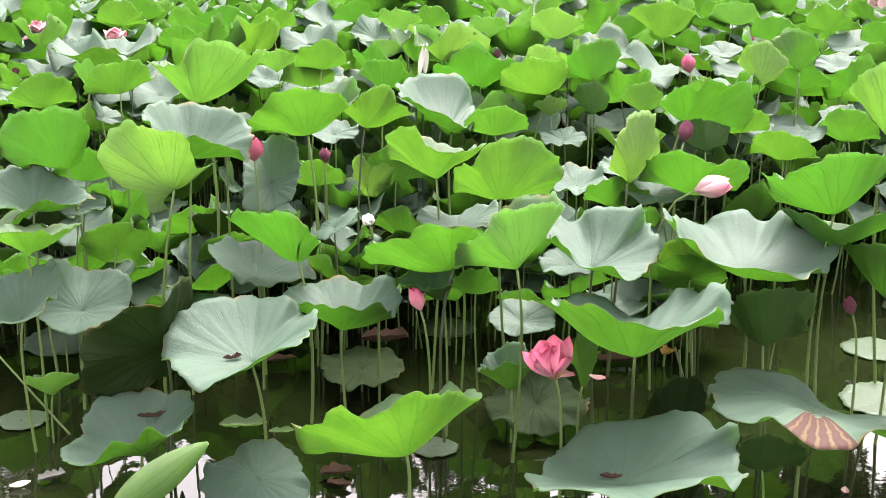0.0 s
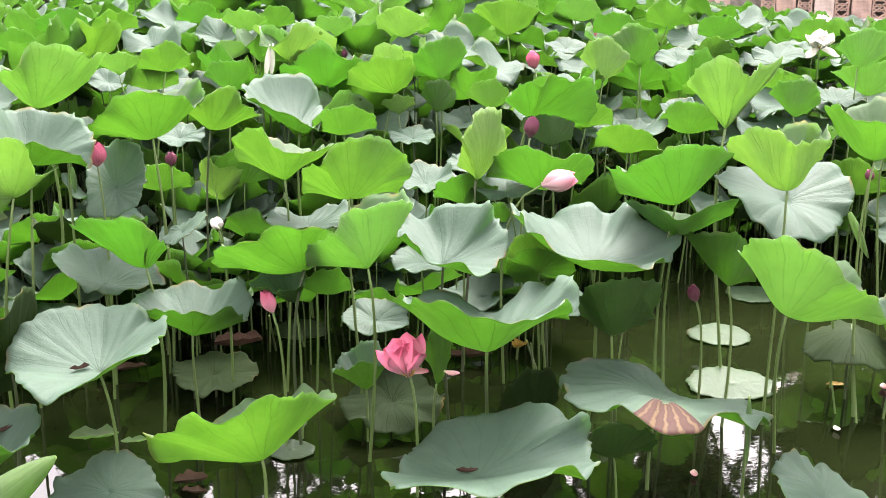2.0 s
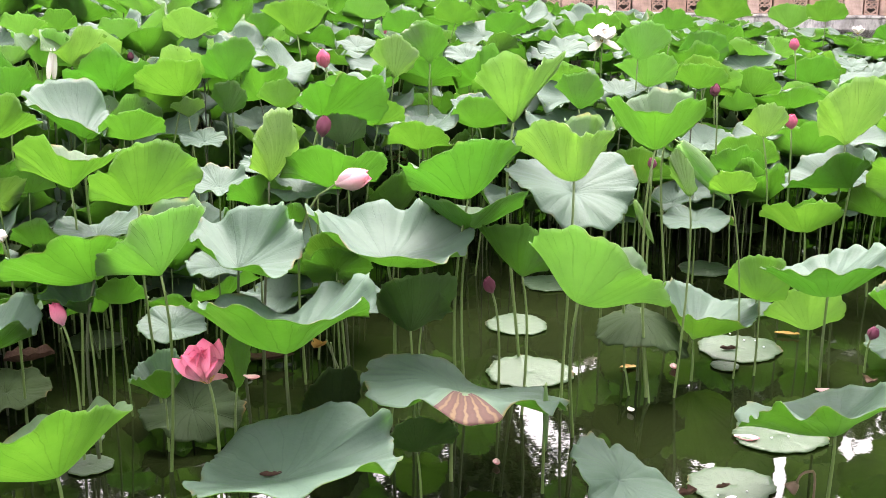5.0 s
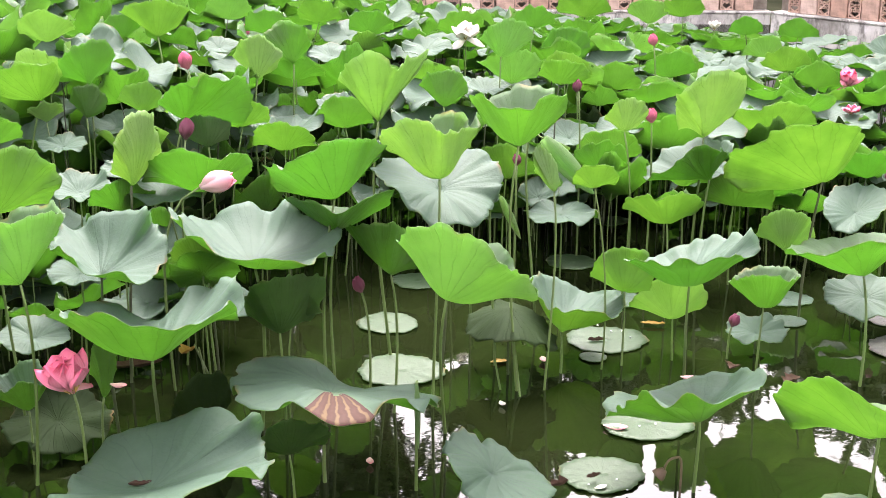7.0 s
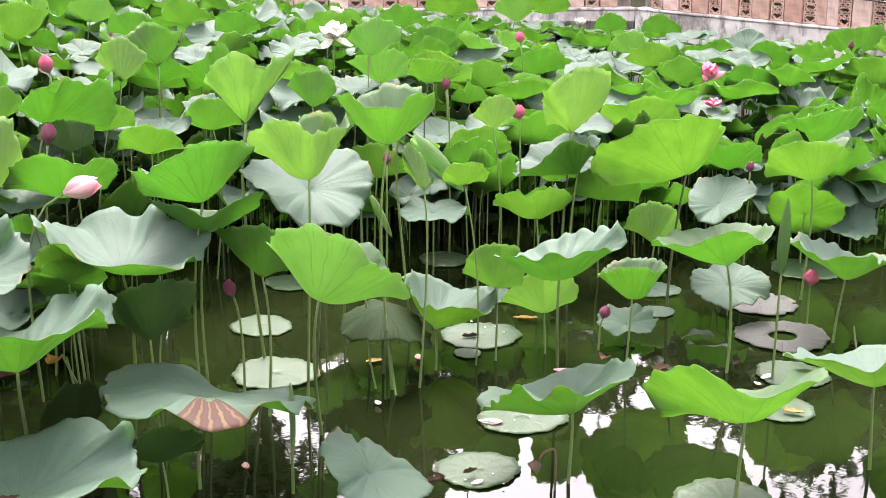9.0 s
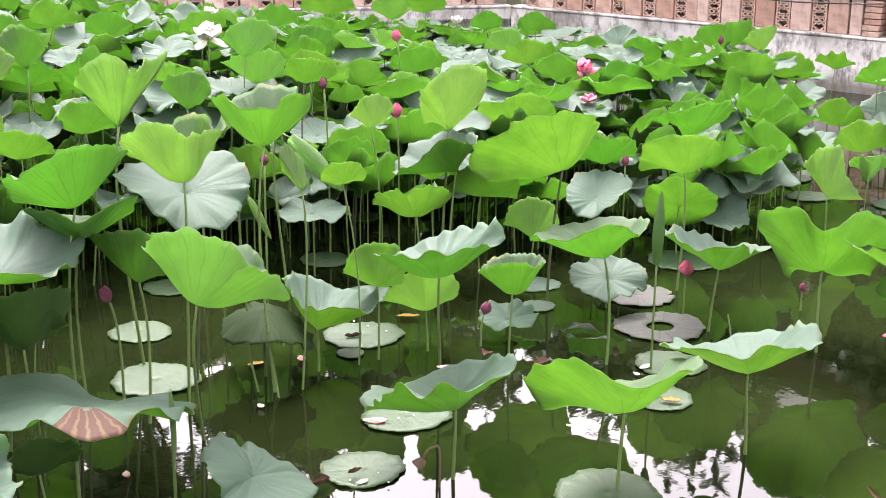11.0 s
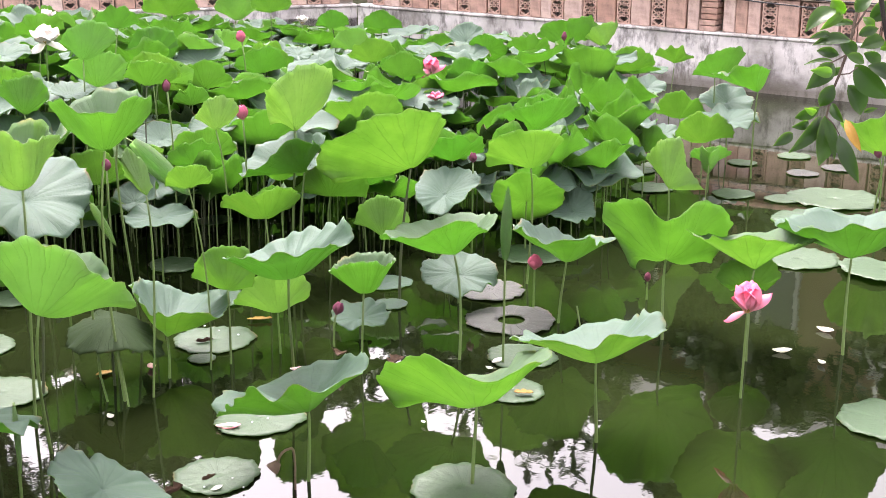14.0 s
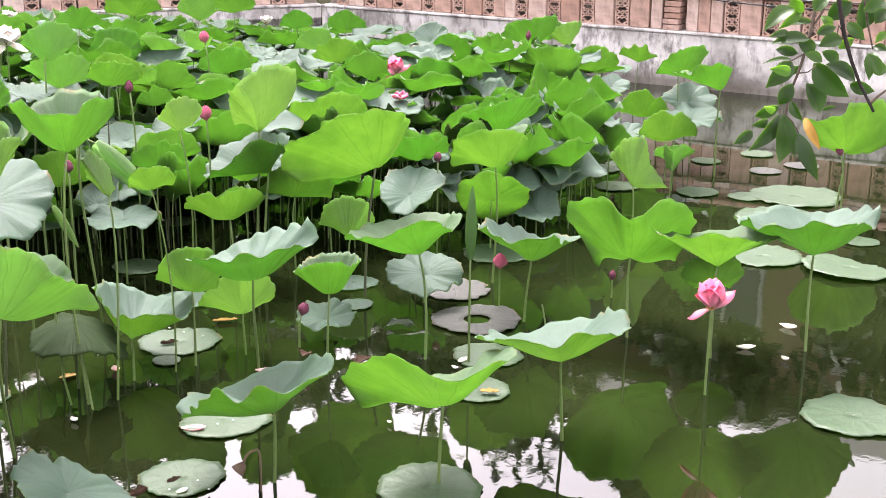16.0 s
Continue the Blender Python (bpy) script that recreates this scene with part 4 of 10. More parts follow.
vein_leaf(0.055, 6.343, 0.969, 0.359, [(-145, 34, 0.96), (-132, 31, 0.95), (-119, 28, 0.96), (-107, 25, 0.97), (-95, 22, 0.98), (-86, 16, 0.99), (-80, 11, 0.94), (-74, 12, 0.77), (-66, 14, 0.61), (-51, 17, 0.47), (-26, 19, 0.38), (5, 18, 0.38), (32, 18, 0.44), (50, 16, 0.56), (61, 14, 0.71), (68, 13, 0.88), (73, 12, 1.05), (76, 22, 1.05), (83, 31, 1.06), (93, 36, 1.06), (106, 38, 1.05), (119, 38, 1.05), (132, 35, 1.04), (145, 36, 0.99), (159, 36, 0.97), (172, 36, 0.97), (-174, 37, 0.92), (-159, 36, 0.92)], skin="blue", seed=445, bow=-0.040, ripple=0.045)
vein_leaf(-0.016, 5.415, 0.943, 0.279, [(167, 21, 0.77), (169, 31, 0.89), (173, 40, 0.97), (-177, 49, 0.97), (-163, 57, 0.95), (-142, 63, 0.96), (-122, 57, 0.93), (-107, 48, 0.94), (-95, 42, 0.95), (-81, 36, 0.96), (-70, 34, 0.94), (-57, 38, 0.84), (-40, 41, 0.79), (-21, 41, 0.78), (-4, 38, 0.82), (10, 34, 0.9), (24, 31, 0.88), (37, 26, 0.91), (48, 20, 0.98), (58, 17, 1.02), (69, 16, 1.02), (80, 17, 1.02), (91, 21, 1.02), (101, 26, 1.04), (111, 30, 1.0), (122, 30, 0.89), (136, 29, 0.8), (152, 26, 0.76)], skin="green", seed=521, bow=-0.070)
lotus_leaf(0.26, 6.26, 0.96, 0.158, 4, 88, 0.24, lift=58, lift_dir=192, wave=0.098, skin="green", seed=23)
vein_leaf(-1.101, 5.990, 1.151, 0.408, [(168, 37, 0.71), (-173, 43, 0.65), (-149, 45, 0.64), (-126, 43, 0.7), (-110, 38, 0.8), (-100, 33, 0.92), (-91, 42, 0.92), (-85, 53, 0.92), (-65, 54, 0.94), (-47, 49, 0.97), (-39, 41, 1.0), (-31, 37, 0.98), (-16, 39, 0.95), (-1, 40, 0.96), (9, 37, 0.91), (14, 30, 0.74), (22, 23, 0.62), (42, 21, 0.64), (58, 17, 0.71), (70, 14, 0.82), (78, 11, 0.97), (88, 12, 1.02), (99, 13, 1.07), (110, 15, 1.09), (119, 17, 1.08), (126, 22, 0.94), (136, 27, 0.82), (150, 33, 0.74)], skin="pale", seed=397, bow=-0.070)
lotus_leaf(-1.58, 6.53, 1.10, 0.171, 11, 167, 0.24, lift=68, lift_dir=118, wave=0.084, skin="green", seed=778)
lotus_leaf(-1.75, 6.61, 1.10, 0.136, 21, 28, 0.32, fold=0.40, fold_dir=77, lift=58, lift_dir=264, wave=0.084, skin="pale", seed=677)
lotus_leaf(-2.01, 6.68, 1.00, 0.168, 6, 107, 0.21, lift=72, lift_dir=190, wave=0.084, skin="green", seed=749)
vein_leaf(0.557, 6.948, 1.042, 0.275, [(171, 10, 0.92), (173, 21, 0.95), (179, 29, 0.97), (-170, 34, 0.96), (-158, 38, 0.98), (-148, 46, 0.95), (-136, 54, 0.94), (-118, 56, 0.93), (-99, 53, 0.93), (-82, 54, 0.91), (-63, 55, 0.92), (-49, 55, 0.8), (-33, 55, 0.67), (-11, 50, 0.56), (7, 42, 0.46), (22, 31, 0.31), (49, 15, 0.28), (70, 12, 0.41), (80, 10, 0.57), (86, 9, 0.74), (89, 8, 0.92), (94, 8, 1.03), (104, 9, 1.0), (115, 9, 1.0), (124, 10, 0.96), (135, 10, 0.89), (147, 11, 0.87), (159, 11, 0.87)], skin="green", seed=438, bow=-0.070)
lotus_leaf(0.57, 6.85, 0.95, 0.097, 5, 85, 0.32, fold=0.30, fold_dir=0, lift=58, lift_dir=189, wave=0.098, skin="pale", seed=617)
vein_leaf(0.813, 7.088, 1.091, 0.259, [(161, 17, 0.51), (168, 30, 0.61), (173, 39, 0.74), (-173, 47, 0.77), (-156, 51, 0.82), (-140, 53, 0.91), (-130, 59, 0.93), (-120, 68, 0.91), (-95, 76, 0.92), (-46, 78, 0.93), (-8, 73, 0.93), (7, 64, 0.95), (11, 55, 0.87), (14, 44, 0.82), (16, 37, 0.67), (19, 27, 0.53), (31, 20, 0.5), (48, 19, 0.58), (61, 18, 0.69), (69, 16, 0.83), (75, 15, 0.97), (81, 14, 1.06), (90, 13, 1.03), (99, 12, 1.0), (105, 13, 0.85), (113, 14, 0.72), (125, 16, 0.61), (141, 17, 0.53)], skin="green", seed=845, bow=-0.070)
vein_leaf(1.036, 6.759, 0.994, 0.161, [(156, 22, 0.87), (158, 33, 0.87), (161, 43, 0.89), (164, 52, 0.94), (166, 61, 0.94), (167, 71, 0.91), (168, 81, 0.9), (-27, 88, 0.92), (-16, 79, 0.97), (-7, 70, 0.89), (-4, 60, 0.84), (-1, 49, 0.83), (0, 39, 0.81), (2, 32, 0.67), (3, 21, 0.55), (8, 10, 0.47), (28, 14, 0.48), (46, 16, 0.53), (59, 17, 0.63), (69, 17, 0.75), (76, 16, 0.89), (81, 16, 1.03), (87, 18, 0.97), (96, 20, 0.88), (107, 22, 0.81), (119, 23, 0.78), (132, 24, 0.78), (145, 23, 0.81)], skin="green", seed=814, bow=-0.070)
vein_leaf(0.780, 6.969, 0.939, 0.183, [(147, 40, 0.66), (155, 51, 0.7), (165, 60, 0.76), (178, 66, 0.85), (-167, 70, 0.95), (-164, 79, 0.92), (-135, 88, 0.92), (-2, 83, 0.94), (4, 74, 0.98), (3, 67, 0.9), (2, 58, 0.85), (1, 48, 0.82), (1, 39, 0.77), (3, 31, 0.66), (5, 20, 0.56), (13, 13, 0.5), (30, 15, 0.51), (46, 15, 0.55), (59, 14, 0.63), (69, 13, 0.73), (76, 13, 0.84), (81, 12, 0.96), (85, 12, 1.01), (90, 16, 0.9), (97, 21, 0.8), (105, 26, 0.73), (117, 32, 0.67), (131, 37, 0.65)], skin="green", seed=870, bow=-0.070)
vein_leaf(1.169, 6.334, 1.030, 0.370, [(169, 29, 0.38), (-160, 39, 0.42), (-135, 41, 0.54), (-120, 39, 0.69), (-111, 37, 0.86), (-103, 35, 0.97), (-91, 35, 0.94), (-78, 43, 0.91), (-62, 41, 0.88), (-46, 39, 0.88), (-30, 39, 0.87), (-14, 37, 0.91), (-8, 27, 0.94), (-4, 16, 0.92), (0, 5, 0.9), (2, -7, 0.82), (9, -14, 0.78), (23, -11, 0.79), (36, -7, 0.85), (46, -3, 0.95), (54, 0, 1.07), (63, 0, 1.07), (74, -1, 1.05), (79, 1, 0.91), (84, 4, 0.73), (93, 8, 0.57), (108, 16, 0.43), (135, 25, 0.36)], skin="green", seed=317, bow=-0.070)
vein_leaf(1.287, 6.357, 0.875, 0.202, [(156, 21, 0.85), (161, 31, 0.88), (166, 40, 0.94), (173, 48, 0.96), (-176, 54, 0.92), (-159, 60, 0.9), (-138, 63, 0.92), (-118, 64, 0.93), (-99, 69, 0.85), (-66, 72, 0.79), (-32, 68, 0.77), (-12, 59, 0.78), (-2, 49, 0.82), (1, 41, 0.72), (3, 30, 0.61), (6, 16, 0.53), (22, 14, 0.51), (40, 13, 0.55), (55, 12, 0.63), (65, 11, 0.74), (73, 10, 0.87), (78, 9, 1.01), (85, 11, 0.94), (94, 13, 0.84), (105, 16, 0.78), (117, 19, 0.74), (131, 21, 0.74), (144, 22, 0.78)], skin="pale", seed=75, bow=-0.070)
vein_leaf(0.801, 5.560, 0.895, 0.332, [(164, 35, 0.3), (-163, 47, 0.37), (-139, 49, 0.49), (-125, 47, 0.63), (-117, 46, 0.79), (-112, 44, 0.95), (-111, 52, 0.95), (-109, 62, 0.94), (-106, 72, 0.95), (-86, 82, 0.95), (-3, 83, 0.96), (25, 74, 0.95), (32, 65, 0.97), (30, 59, 0.83), (29, 50, 0.7), (27, 38, 0.59), (43, 31, 0.66), (53, 24, 0.76), (60, 19, 0.88), (65, 15, 1.02), (68, 8, 1.06), (73, 2, 1.04), (83, 2, 1.03), (85, 4, 0.86), (89, 7, 0.71), (95, 11, 0.55), (106, 17, 0.42), (127, 27, 0.32)], skin="pale", seed=289, bow=-0.070)
vein_leaf(1.102, 5.578, 0.843, 0.266, [(170, 11, 0.95), (173, 24, 0.97), (179, 35, 0.98), (-169, 43, 1.0), (-154, 49, 1.0), (-135, 53, 1.01), (-114, 54, 0.98), (-94, 51, 0.94), (-77, 45, 0.93), (-58, 47, 0.91), (-38, 48, 0.89), (-18, 45, 0.91), (-5, 38, 0.93), (1, 25, 0.93), (5, 16, 0.84), (8, 5, 0.68), (22, 6, 0.71), (35, 9, 0.82), (45, 11, 0.98), (53, 13, 1.09), (65, 15, 1.05), (77, 17, 1.05), (89, 16, 0.98), (102, 15, 0.95), (115, 13, 0.94), (128, 14, 0.87), (143, 14, 0.84), (158, 13, 0.87)], skin="green", seed=775, bow=-0.070)
lotus_leaf(0.96, 5.70, 0.80, 0.184, 6, -100, 0.2, wave=0.09, skin="blue", seed=70)
vein_leaf(1.494, 4.886, 0.942, 0.317, [(149, 5, 0.74), (153, 18, 0.84), (158, 25, 0.96), (170, 29, 0.91), (-175, 32, 0.89), (-160, 34, 0.93), (-148, 40, 0.93), (-135, 48, 0.94), (-122, 57, 0.95), (-101, 62, 0.96), (-77, 60, 0.97), (-56, 61, 0.92), (-30, 61, 0.88), (-6, 57, 0.89), (-5, 44, 0.91), (-5, 40, 0.77), (11, 47, 0.66), (30, 38, 0.68), (41, 28, 0.77), (48, 19, 0.89), (55, 14, 1.0), (67, 13, 1.01), (78, 11, 1.02), (89, 8, 1.02), (99, 5, 1.05), (108, 5, 0.92), (120, 5, 0.82), (134, 6, 0.75)], skin="green", seed=587, bow=-0.070)
vein_leaf(1.507, 4.913, 0.805, 0.297, [(149, 31, 0.84), (164, 37, 0.78), (-178, 40, 0.76), (-160, 41, 0.8), (-144, 40, 0.88), (-131, 37, 0.95), (-117, 33, 0.96), (-105, 29, 0.99), (-93, 34, 0.99), (-80, 37, 0.99), (-66, 40, 0.92), (-50, 41, 0.9), (-34, 40, 0.91), (-20, 37, 0.97), (-12, 31, 0.88), (-5, 23, 0.76), (11, 19, 0.73), (26, 14, 0.75), (39, 9, 0.82), (49, 5, 0.93), (58, 4, 0.98), (70, 4, 0.99), (81, 5, 1.01), (92, 7, 1.02), (101, 10, 1.0), (110, 15, 0.9), (121, 21, 0.84), (134, 27, 0.81)], skin="green", seed=820, bow=-0.070)
vein_leaf(1.969, 7.310, 1.120, 0.252, [(169, 9, 0.49), (177, 23, 0.6), (-177, 31, 0.73), (-172, 37, 0.88), (-169, 41, 1.02), (-172, 51, 0.97), (-177, 61, 0.95), (173, 71, 0.96), (174, 80, 0.95), (-107, 85, 0.91), (-56, 76, 0.9), (-37, 70, 0.83), (-16, 64, 0.71), (0, 53, 0.63), (9, 41, 0.55), (15, 32, 0.4), (26, 13, 0.27), (50, 10, 0.33), (64, 13, 0.48), (72, 14, 0.64), (76, 14, 0.81), (79, 14, 0.98), (82, 15, 1.0), (88, 15, 0.85), (96, 16, 0.7), (108, 17, 0.58), (126, 16, 0.49), (147, 14, 0.46)], skin="green", seed=340, bow=-0.070)
vein_leaf(1.718, 7.145, 1.069, 0.253, [(158, 43, 0.7), (168, 52, 0.75), (-179, 59, 0.83), (-165, 63, 0.93), (-159, 69, 0.96), (-161, 78, 0.93), (-177, 87, 0.93), (31, 83, 0.96), (19, 75, 0.9), (15, 65, 0.84), (12, 55, 0.81), (11, 44, 0.81), (11, 36, 0.77), (13, 31, 0.63), (16, 24, 0.49), (21, 12, 0.36), (40, 16, 0.43), (53, 18, 0.54), (62, 19, 0.67), (68, 19, 0.81), (72, 19, 0.95), (75, 20, 1.1), (80, 23, 0.98), (86, 27, 0.87), (95, 32, 0.78), (106, 37, 0.71), (122, 42, 0.67), (140, 44, 0.67)], skin="pale", seed=736, bow=-0.070)
vein_leaf(-1.568, 4.752, 0.539, 0.238, [(-93, 16, 0.93), (-82, 15, 0.98), (-72, 16, 1.04), (-63, 19, 1.09), (-56, 23, 0.97), (-48, 27, 0.85), (-35, 32, 0.76), (-19, 36, 0.71), (-1, 37, 0.71), (11, 43, 0.83), (22, 47, 0.94), (38, 51, 0.96), (55, 51, 0.95), (72, 49, 0.94), (87, 44, 0.97), (100, 39, 0.97), (112, 34, 0.99), (121, 28, 1.04), (129, 25, 1.04), (138, 26, 0.92), (150, 26, 0.84), (164, 25, 0.78), (178, 24, 0.75), (-167, 27, 0.66), (-149, 28, 0.62), (-130, 26, 0.64), (-114, 23, 0.7), (-102, 20, 0.8)], skin="blue", seed=833, bow=-0.048, ripple=0.045)
vein_leaf(-1.453, 5.146, 0.435, 0.253, [(-107, 2, 0.89), (-93, 0, 0.92), (-81, -1, 0.98), (-69, 2, 1.02), (-58, 4, 1.07), (-49, 5, 0.94), (-36, 7, 0.85), (-21, 9, 0.8), (-6, 10, 0.81), (4, 21, 0.86), (14, 30, 0.93), (29, 35, 0.9), (45, 39, 0.92), (61, 37, 0.93), (75, 30, 0.93), (88, 27, 0.96), (102, 27, 1.0), (112, 34, 1.0), (123, 43, 1.01), (137, 45, 1.03), (151, 39, 1.03), (160, 32, 0.9), (169, 22, 0.8), (179, 9, 0.75), (-170, -1, 0.73), (-153, 0, 0.68), (-135, 1, 0.69), (-119, 2, 0.77)], skin="blue", seed=804, bow=-0.015, ripple=0.045)
# the olive of this shaded leaf comes from its dark skin
vein_leaf(-1.018, 4.647, 0.476, 0.366, [(180, -72, 0.44), (-167, -53, 0.57), (-165, -40, 0.74), (-167, -30, 0.91), (-161, -21, 0.91), (-151, -10, 0.86), (-142, 1, 0.87), (-142, 16, 0.87), (-137, 27, 0.88), (-122, 32, 0.91), (-109, 40, 0.95), (-92, 43, 0.99), (-76, 42, 1.03), (-67, 53, 1.04), (-54, 61, 0.93), (-29, 69, 0.83), (15, 69, 0.79), (25, 59, 0.64), (35, 51, 0.45), (57, 34, 0.31), (75, 6, 0.41), (82, -8, 0.58), (87, -15, 0.78), (89, -20, 0.98), (94, -32, 1.01), (98, -39, 0.85), (103, -48, 0.67), (119, -61, 0.52)], skin="old_shaded", seed=516, bow=-0.070)
vein_leaf(-1.574, 4.899, 0.746, 0.244, [(-89, 38, 0.96), (-75, 37, 1.0), (-63, 35, 1.06), (-52, 32, 1.09), (-42, 31, 1.08), (-31, 33, 1.01), (-19, 33, 0.96), (-5, 33, 0.95), (8, 31, 0.97), (19, 31, 0.89), (32, 31, 0.81), (47, 29, 0.76), (63, 26, 0.76), (77, 21, 0.81), (87, 16, 0.89), (96, 13, 1.0), (107, 13, 1.02), (117, 14, 1.08), (125, 16, 1.02), (134, 19, 0.92), (145, 22, 0.84), (159, 25, 0.8), (173, 27, 0.79), (-174, 34, 0.7), (-157, 41, 0.66), (-135, 45, 0.67), (-115, 44, 0.73), (-99, 42, 0.83)], skin="green", seed=5, bow=-0.046)
vein_leaf(-1.689, 5.376, 0.801, 0.269, [(-107, 17, 0.88), (-93, 15, 0.92), (-82, 13, 1.0), (-72, 20, 1.03), (-62, 21, 1.07), (-52, 17, 1.11), (-42, 14, 1.09), (-32, 14, 1.01), (-20, 14, 0.96), (-7, 13, 0.96), (5, 12, 0.95), (16, 16, 0.86), (30, 19, 0.8), (46, 22, 0.8), (61, 23, 0.85), (74, 22, 0.94), (87, 26, 0.97), (99, 29, 1.02), (112, 29, 1.05), (124, 27, 1.08), (135, 25, 1.12), (144, 25, 0.97), (156, 24, 0.85), (170, 23, 0.76), (-174, 23, 0.69), (-155, 24, 0.65), (-135, 23, 0.67), (-119, 21, 0.76)], skin="blue", seed=355, bow=-0.040, ripple=0.045)
lotus_leaf(-1.56, 5.60, 0.75, 0.110, 10, -74, 0.2, wave=0.08, skin="blue", seed=243)
lotus_leaf(-1.39, 5.51, 0.60, 0.146, 50, 104, 0.2, wave=0.06, skin="green", seed=80)
lotus_leaf(-1.55, 5.71, 0.85, 0.146, 5, 105, 0.24, lift=66, lift_dir=166, wave=0.084, skin="green", seed=178)
vein_leaf(-0.759, 5.840, 0.814, 0.229, [(-120, -19, 0.96), (-107, -20, 0.94), (-94, -19, 0.96), (-83, -18, 1.02), (-73, -12, 1.0), (-63, -6, 1.03), (-56, -1, 0.97), (-48, 4, 0.83), (-37, 10, 0.72), (-23, 17, 0.66), (-6, 24, 0.65), (10, 33, 0.69), (24, 42, 0.78), (37, 47, 0.9), (49, 51, 1.0), (64, 58, 0.99), (85, 61, 1.0), (103, 55, 0.98), (115, 46, 1.0), (123, 37, 1.06), (133, 38, 0.91), (146, 38, 0.79), (163, 35, 0.7), (-180, 29, 0.62), (-163, 18, 0.58), (-148, 5, 0.6), (-136, -6, 0.68), (-127, -14, 0.81)], skin="blue", seed=765, bow=-0.015, ripple=0.045)
vein_leaf(-0.771, 5.390, 0.515, 0.256, [(-116, 21, 0.94), (-103, 16, 0.92), (-92, 11, 0.95), (-81, 8, 0.99), (-69, 9, 1.01), (-58, 10, 1.03), (-46, 9, 0.97), (-34, 8, 0.94), (-21, 6, 0.96), (-10, 4, 1.01), (0, 9, 0.94), (12, 14, 0.88), (25, 16, 0.8), (41, 18, 0.77), (57, 18, 0.79), (71, 17, 0.87), (82, 16, 0.98), (95, 19, 0.98), (107, 21, 1.01), (119, 24, 1.02), (131, 27, 1.04), (143, 29, 0.99), (157, 29, 0.95), (171, 29, 0.95), (-176, 30, 0.88), (-160, 30, 0.82), (-143, 28, 0.81), (-128, 25, 0.85)], skin="blue", seed=419, bow=-0.015, ripple=0.045)
vein_leaf(-0.374, 4.865, 0.465, 0.284, [(-131, 38, 0.97), (-116, 39, 0.97), (-102, 38, 0.99), (-88, 36, 1.01), (-74, 37, 1.02), (-60, 36, 1.02), (-47, 32, 1.03), (-37, 30, 0.92), (-24, 26, 0.82), (-11, 20, 0.77), (1, 20, 0.8), (9, 28, 0.92), (19, 35, 0.96), (31, 41, 0.99), (45, 38, 0.95), (58, 32, 0.94), (70, 26, 0.98), (82, 29, 0.96), (96, 31, 0.99), (108, 28, 0.99), (120, 25, 1.0), (132, 27, 1.0), (145, 27, 1.02), (157, 29, 0.96), (171, 29, 0.94), (-176, 32, 0.9), (-161, 36, 0.88), (-146, 38, 0.9)], skin="blue", seed=955, bow=-0.050, ripple=0.045)
vein_leaf(0.018, 4.909, 0.576, 0.197, [(-134, 30, 1.0), (-123, 31, 0.98), (-112, 30, 0.99), (-102, 31, 0.99), (-91, 34, 0.98), (-80, 35, 1.01), (-76, 40, 0.89), (-70, 48, 0.77), (-60, 57, 0.68), (-40, 66, 0.62), (0, 70, 0.6), (38, 65, 0.62), (66, 58, 0.62), (83, 48, 0.67), (92, 38, 0.75), (97, 30, 0.85), (101, 24, 0.97), (110, 24, 0.97), (120, 25, 0.97), (131, 25, 0.99), (141, 25, 0.97), (151, 24, 0.94), (162, 23, 0.94), (173, 21, 0.97), (-178, 23, 0.94), (-168, 26, 0.91), (-156, 29, 0.91), (-145, 30, 0.94)], skin="blue", seed=419, bow=-0.057, ripple=0.045)
lotus_leaf(0.15, 5.23, 0.50, 0.112, 5, 88, 0.24, lift=66, lift_dir=171, wave=0.084, skin="green", seed=851)
lotus_leaf(-0.33, 5.38, 0.10, 0.195, 4, -86, 0.1, wave=0.05, skin="old_shaded", seed=382)
vein_leaf(0.286, 4.859, 0.227, 0.197, [(-124, 43, 1.05), (-115, 48, 1.03), (-103, 52, 1.04), (-90, 52, 1.02), (-77, 48, 1.02), (-68, 48, 0.97), (-58, 52, 0.87), (-43, 56, 0.8), (-24, 57, 0.75), (-3, 55, 0.72), (15, 54, 0.74), (32, 58, 0.8), (49, 60, 0.88), (63, 59, 0.99), (80, 59, 0.97), (96, 56, 0.98), (106, 50, 0.95), (114, 42, 0.94), (121, 35, 0.95), (129, 33, 0.9), (140, 34, 0.84), (152, 33, 0.79), (165, 31, 0.78), (177, 31, 0.78), (-171, 37, 0.78), (-158, 41, 0.81), (-145, 43, 0.87), (-134, 44, 0.95)], skin="blue", seed=439, bow=-0.073, ripple=0.045)
vein_leaf(0.557, 4.819, 0.258, 0.225, [(142, 58, 0.48), (153, 67, 0.55), (169, 73, 0.64), (-172, 76, 0.73), (-153, 77, 0.83), (-138, 77, 0.94), (-128, 77, 1.03), (-128, 83, 1.01), (39, 90, 1.0), (50, 83, 1.0), (41, 77, 0.95), (38, 71, 0.9), (37, 65, 0.83), (38, 62, 0.72), (39, 57, 0.62), (40, 51, 0.52), (53, 44, 0.55), (62, 38, 0.62), (69, 32, 0.69), (73, 27, 0.78), (76, 23, 0.88), (79, 21, 0.97), (81, 24, 0.87), (84, 28, 0.77), (88, 33, 0.69), (94, 39, 0.61), (104, 46, 0.54), (119, 53, 0.5)], skin="green", seed=729, bow=-0.070)
# a leaf in shade, painted with the dark skin
lotus_leaf(0.40, 5.02, 0.10, 0.218, 12, -95, 0.06, wave=0.09, skin="old_shaded", seed=328)
lotus_leaf(0.35, 5.31, 0.35, 0.137, 16, -94, 0.2, wave=0.07, skin="blue", seed=564)
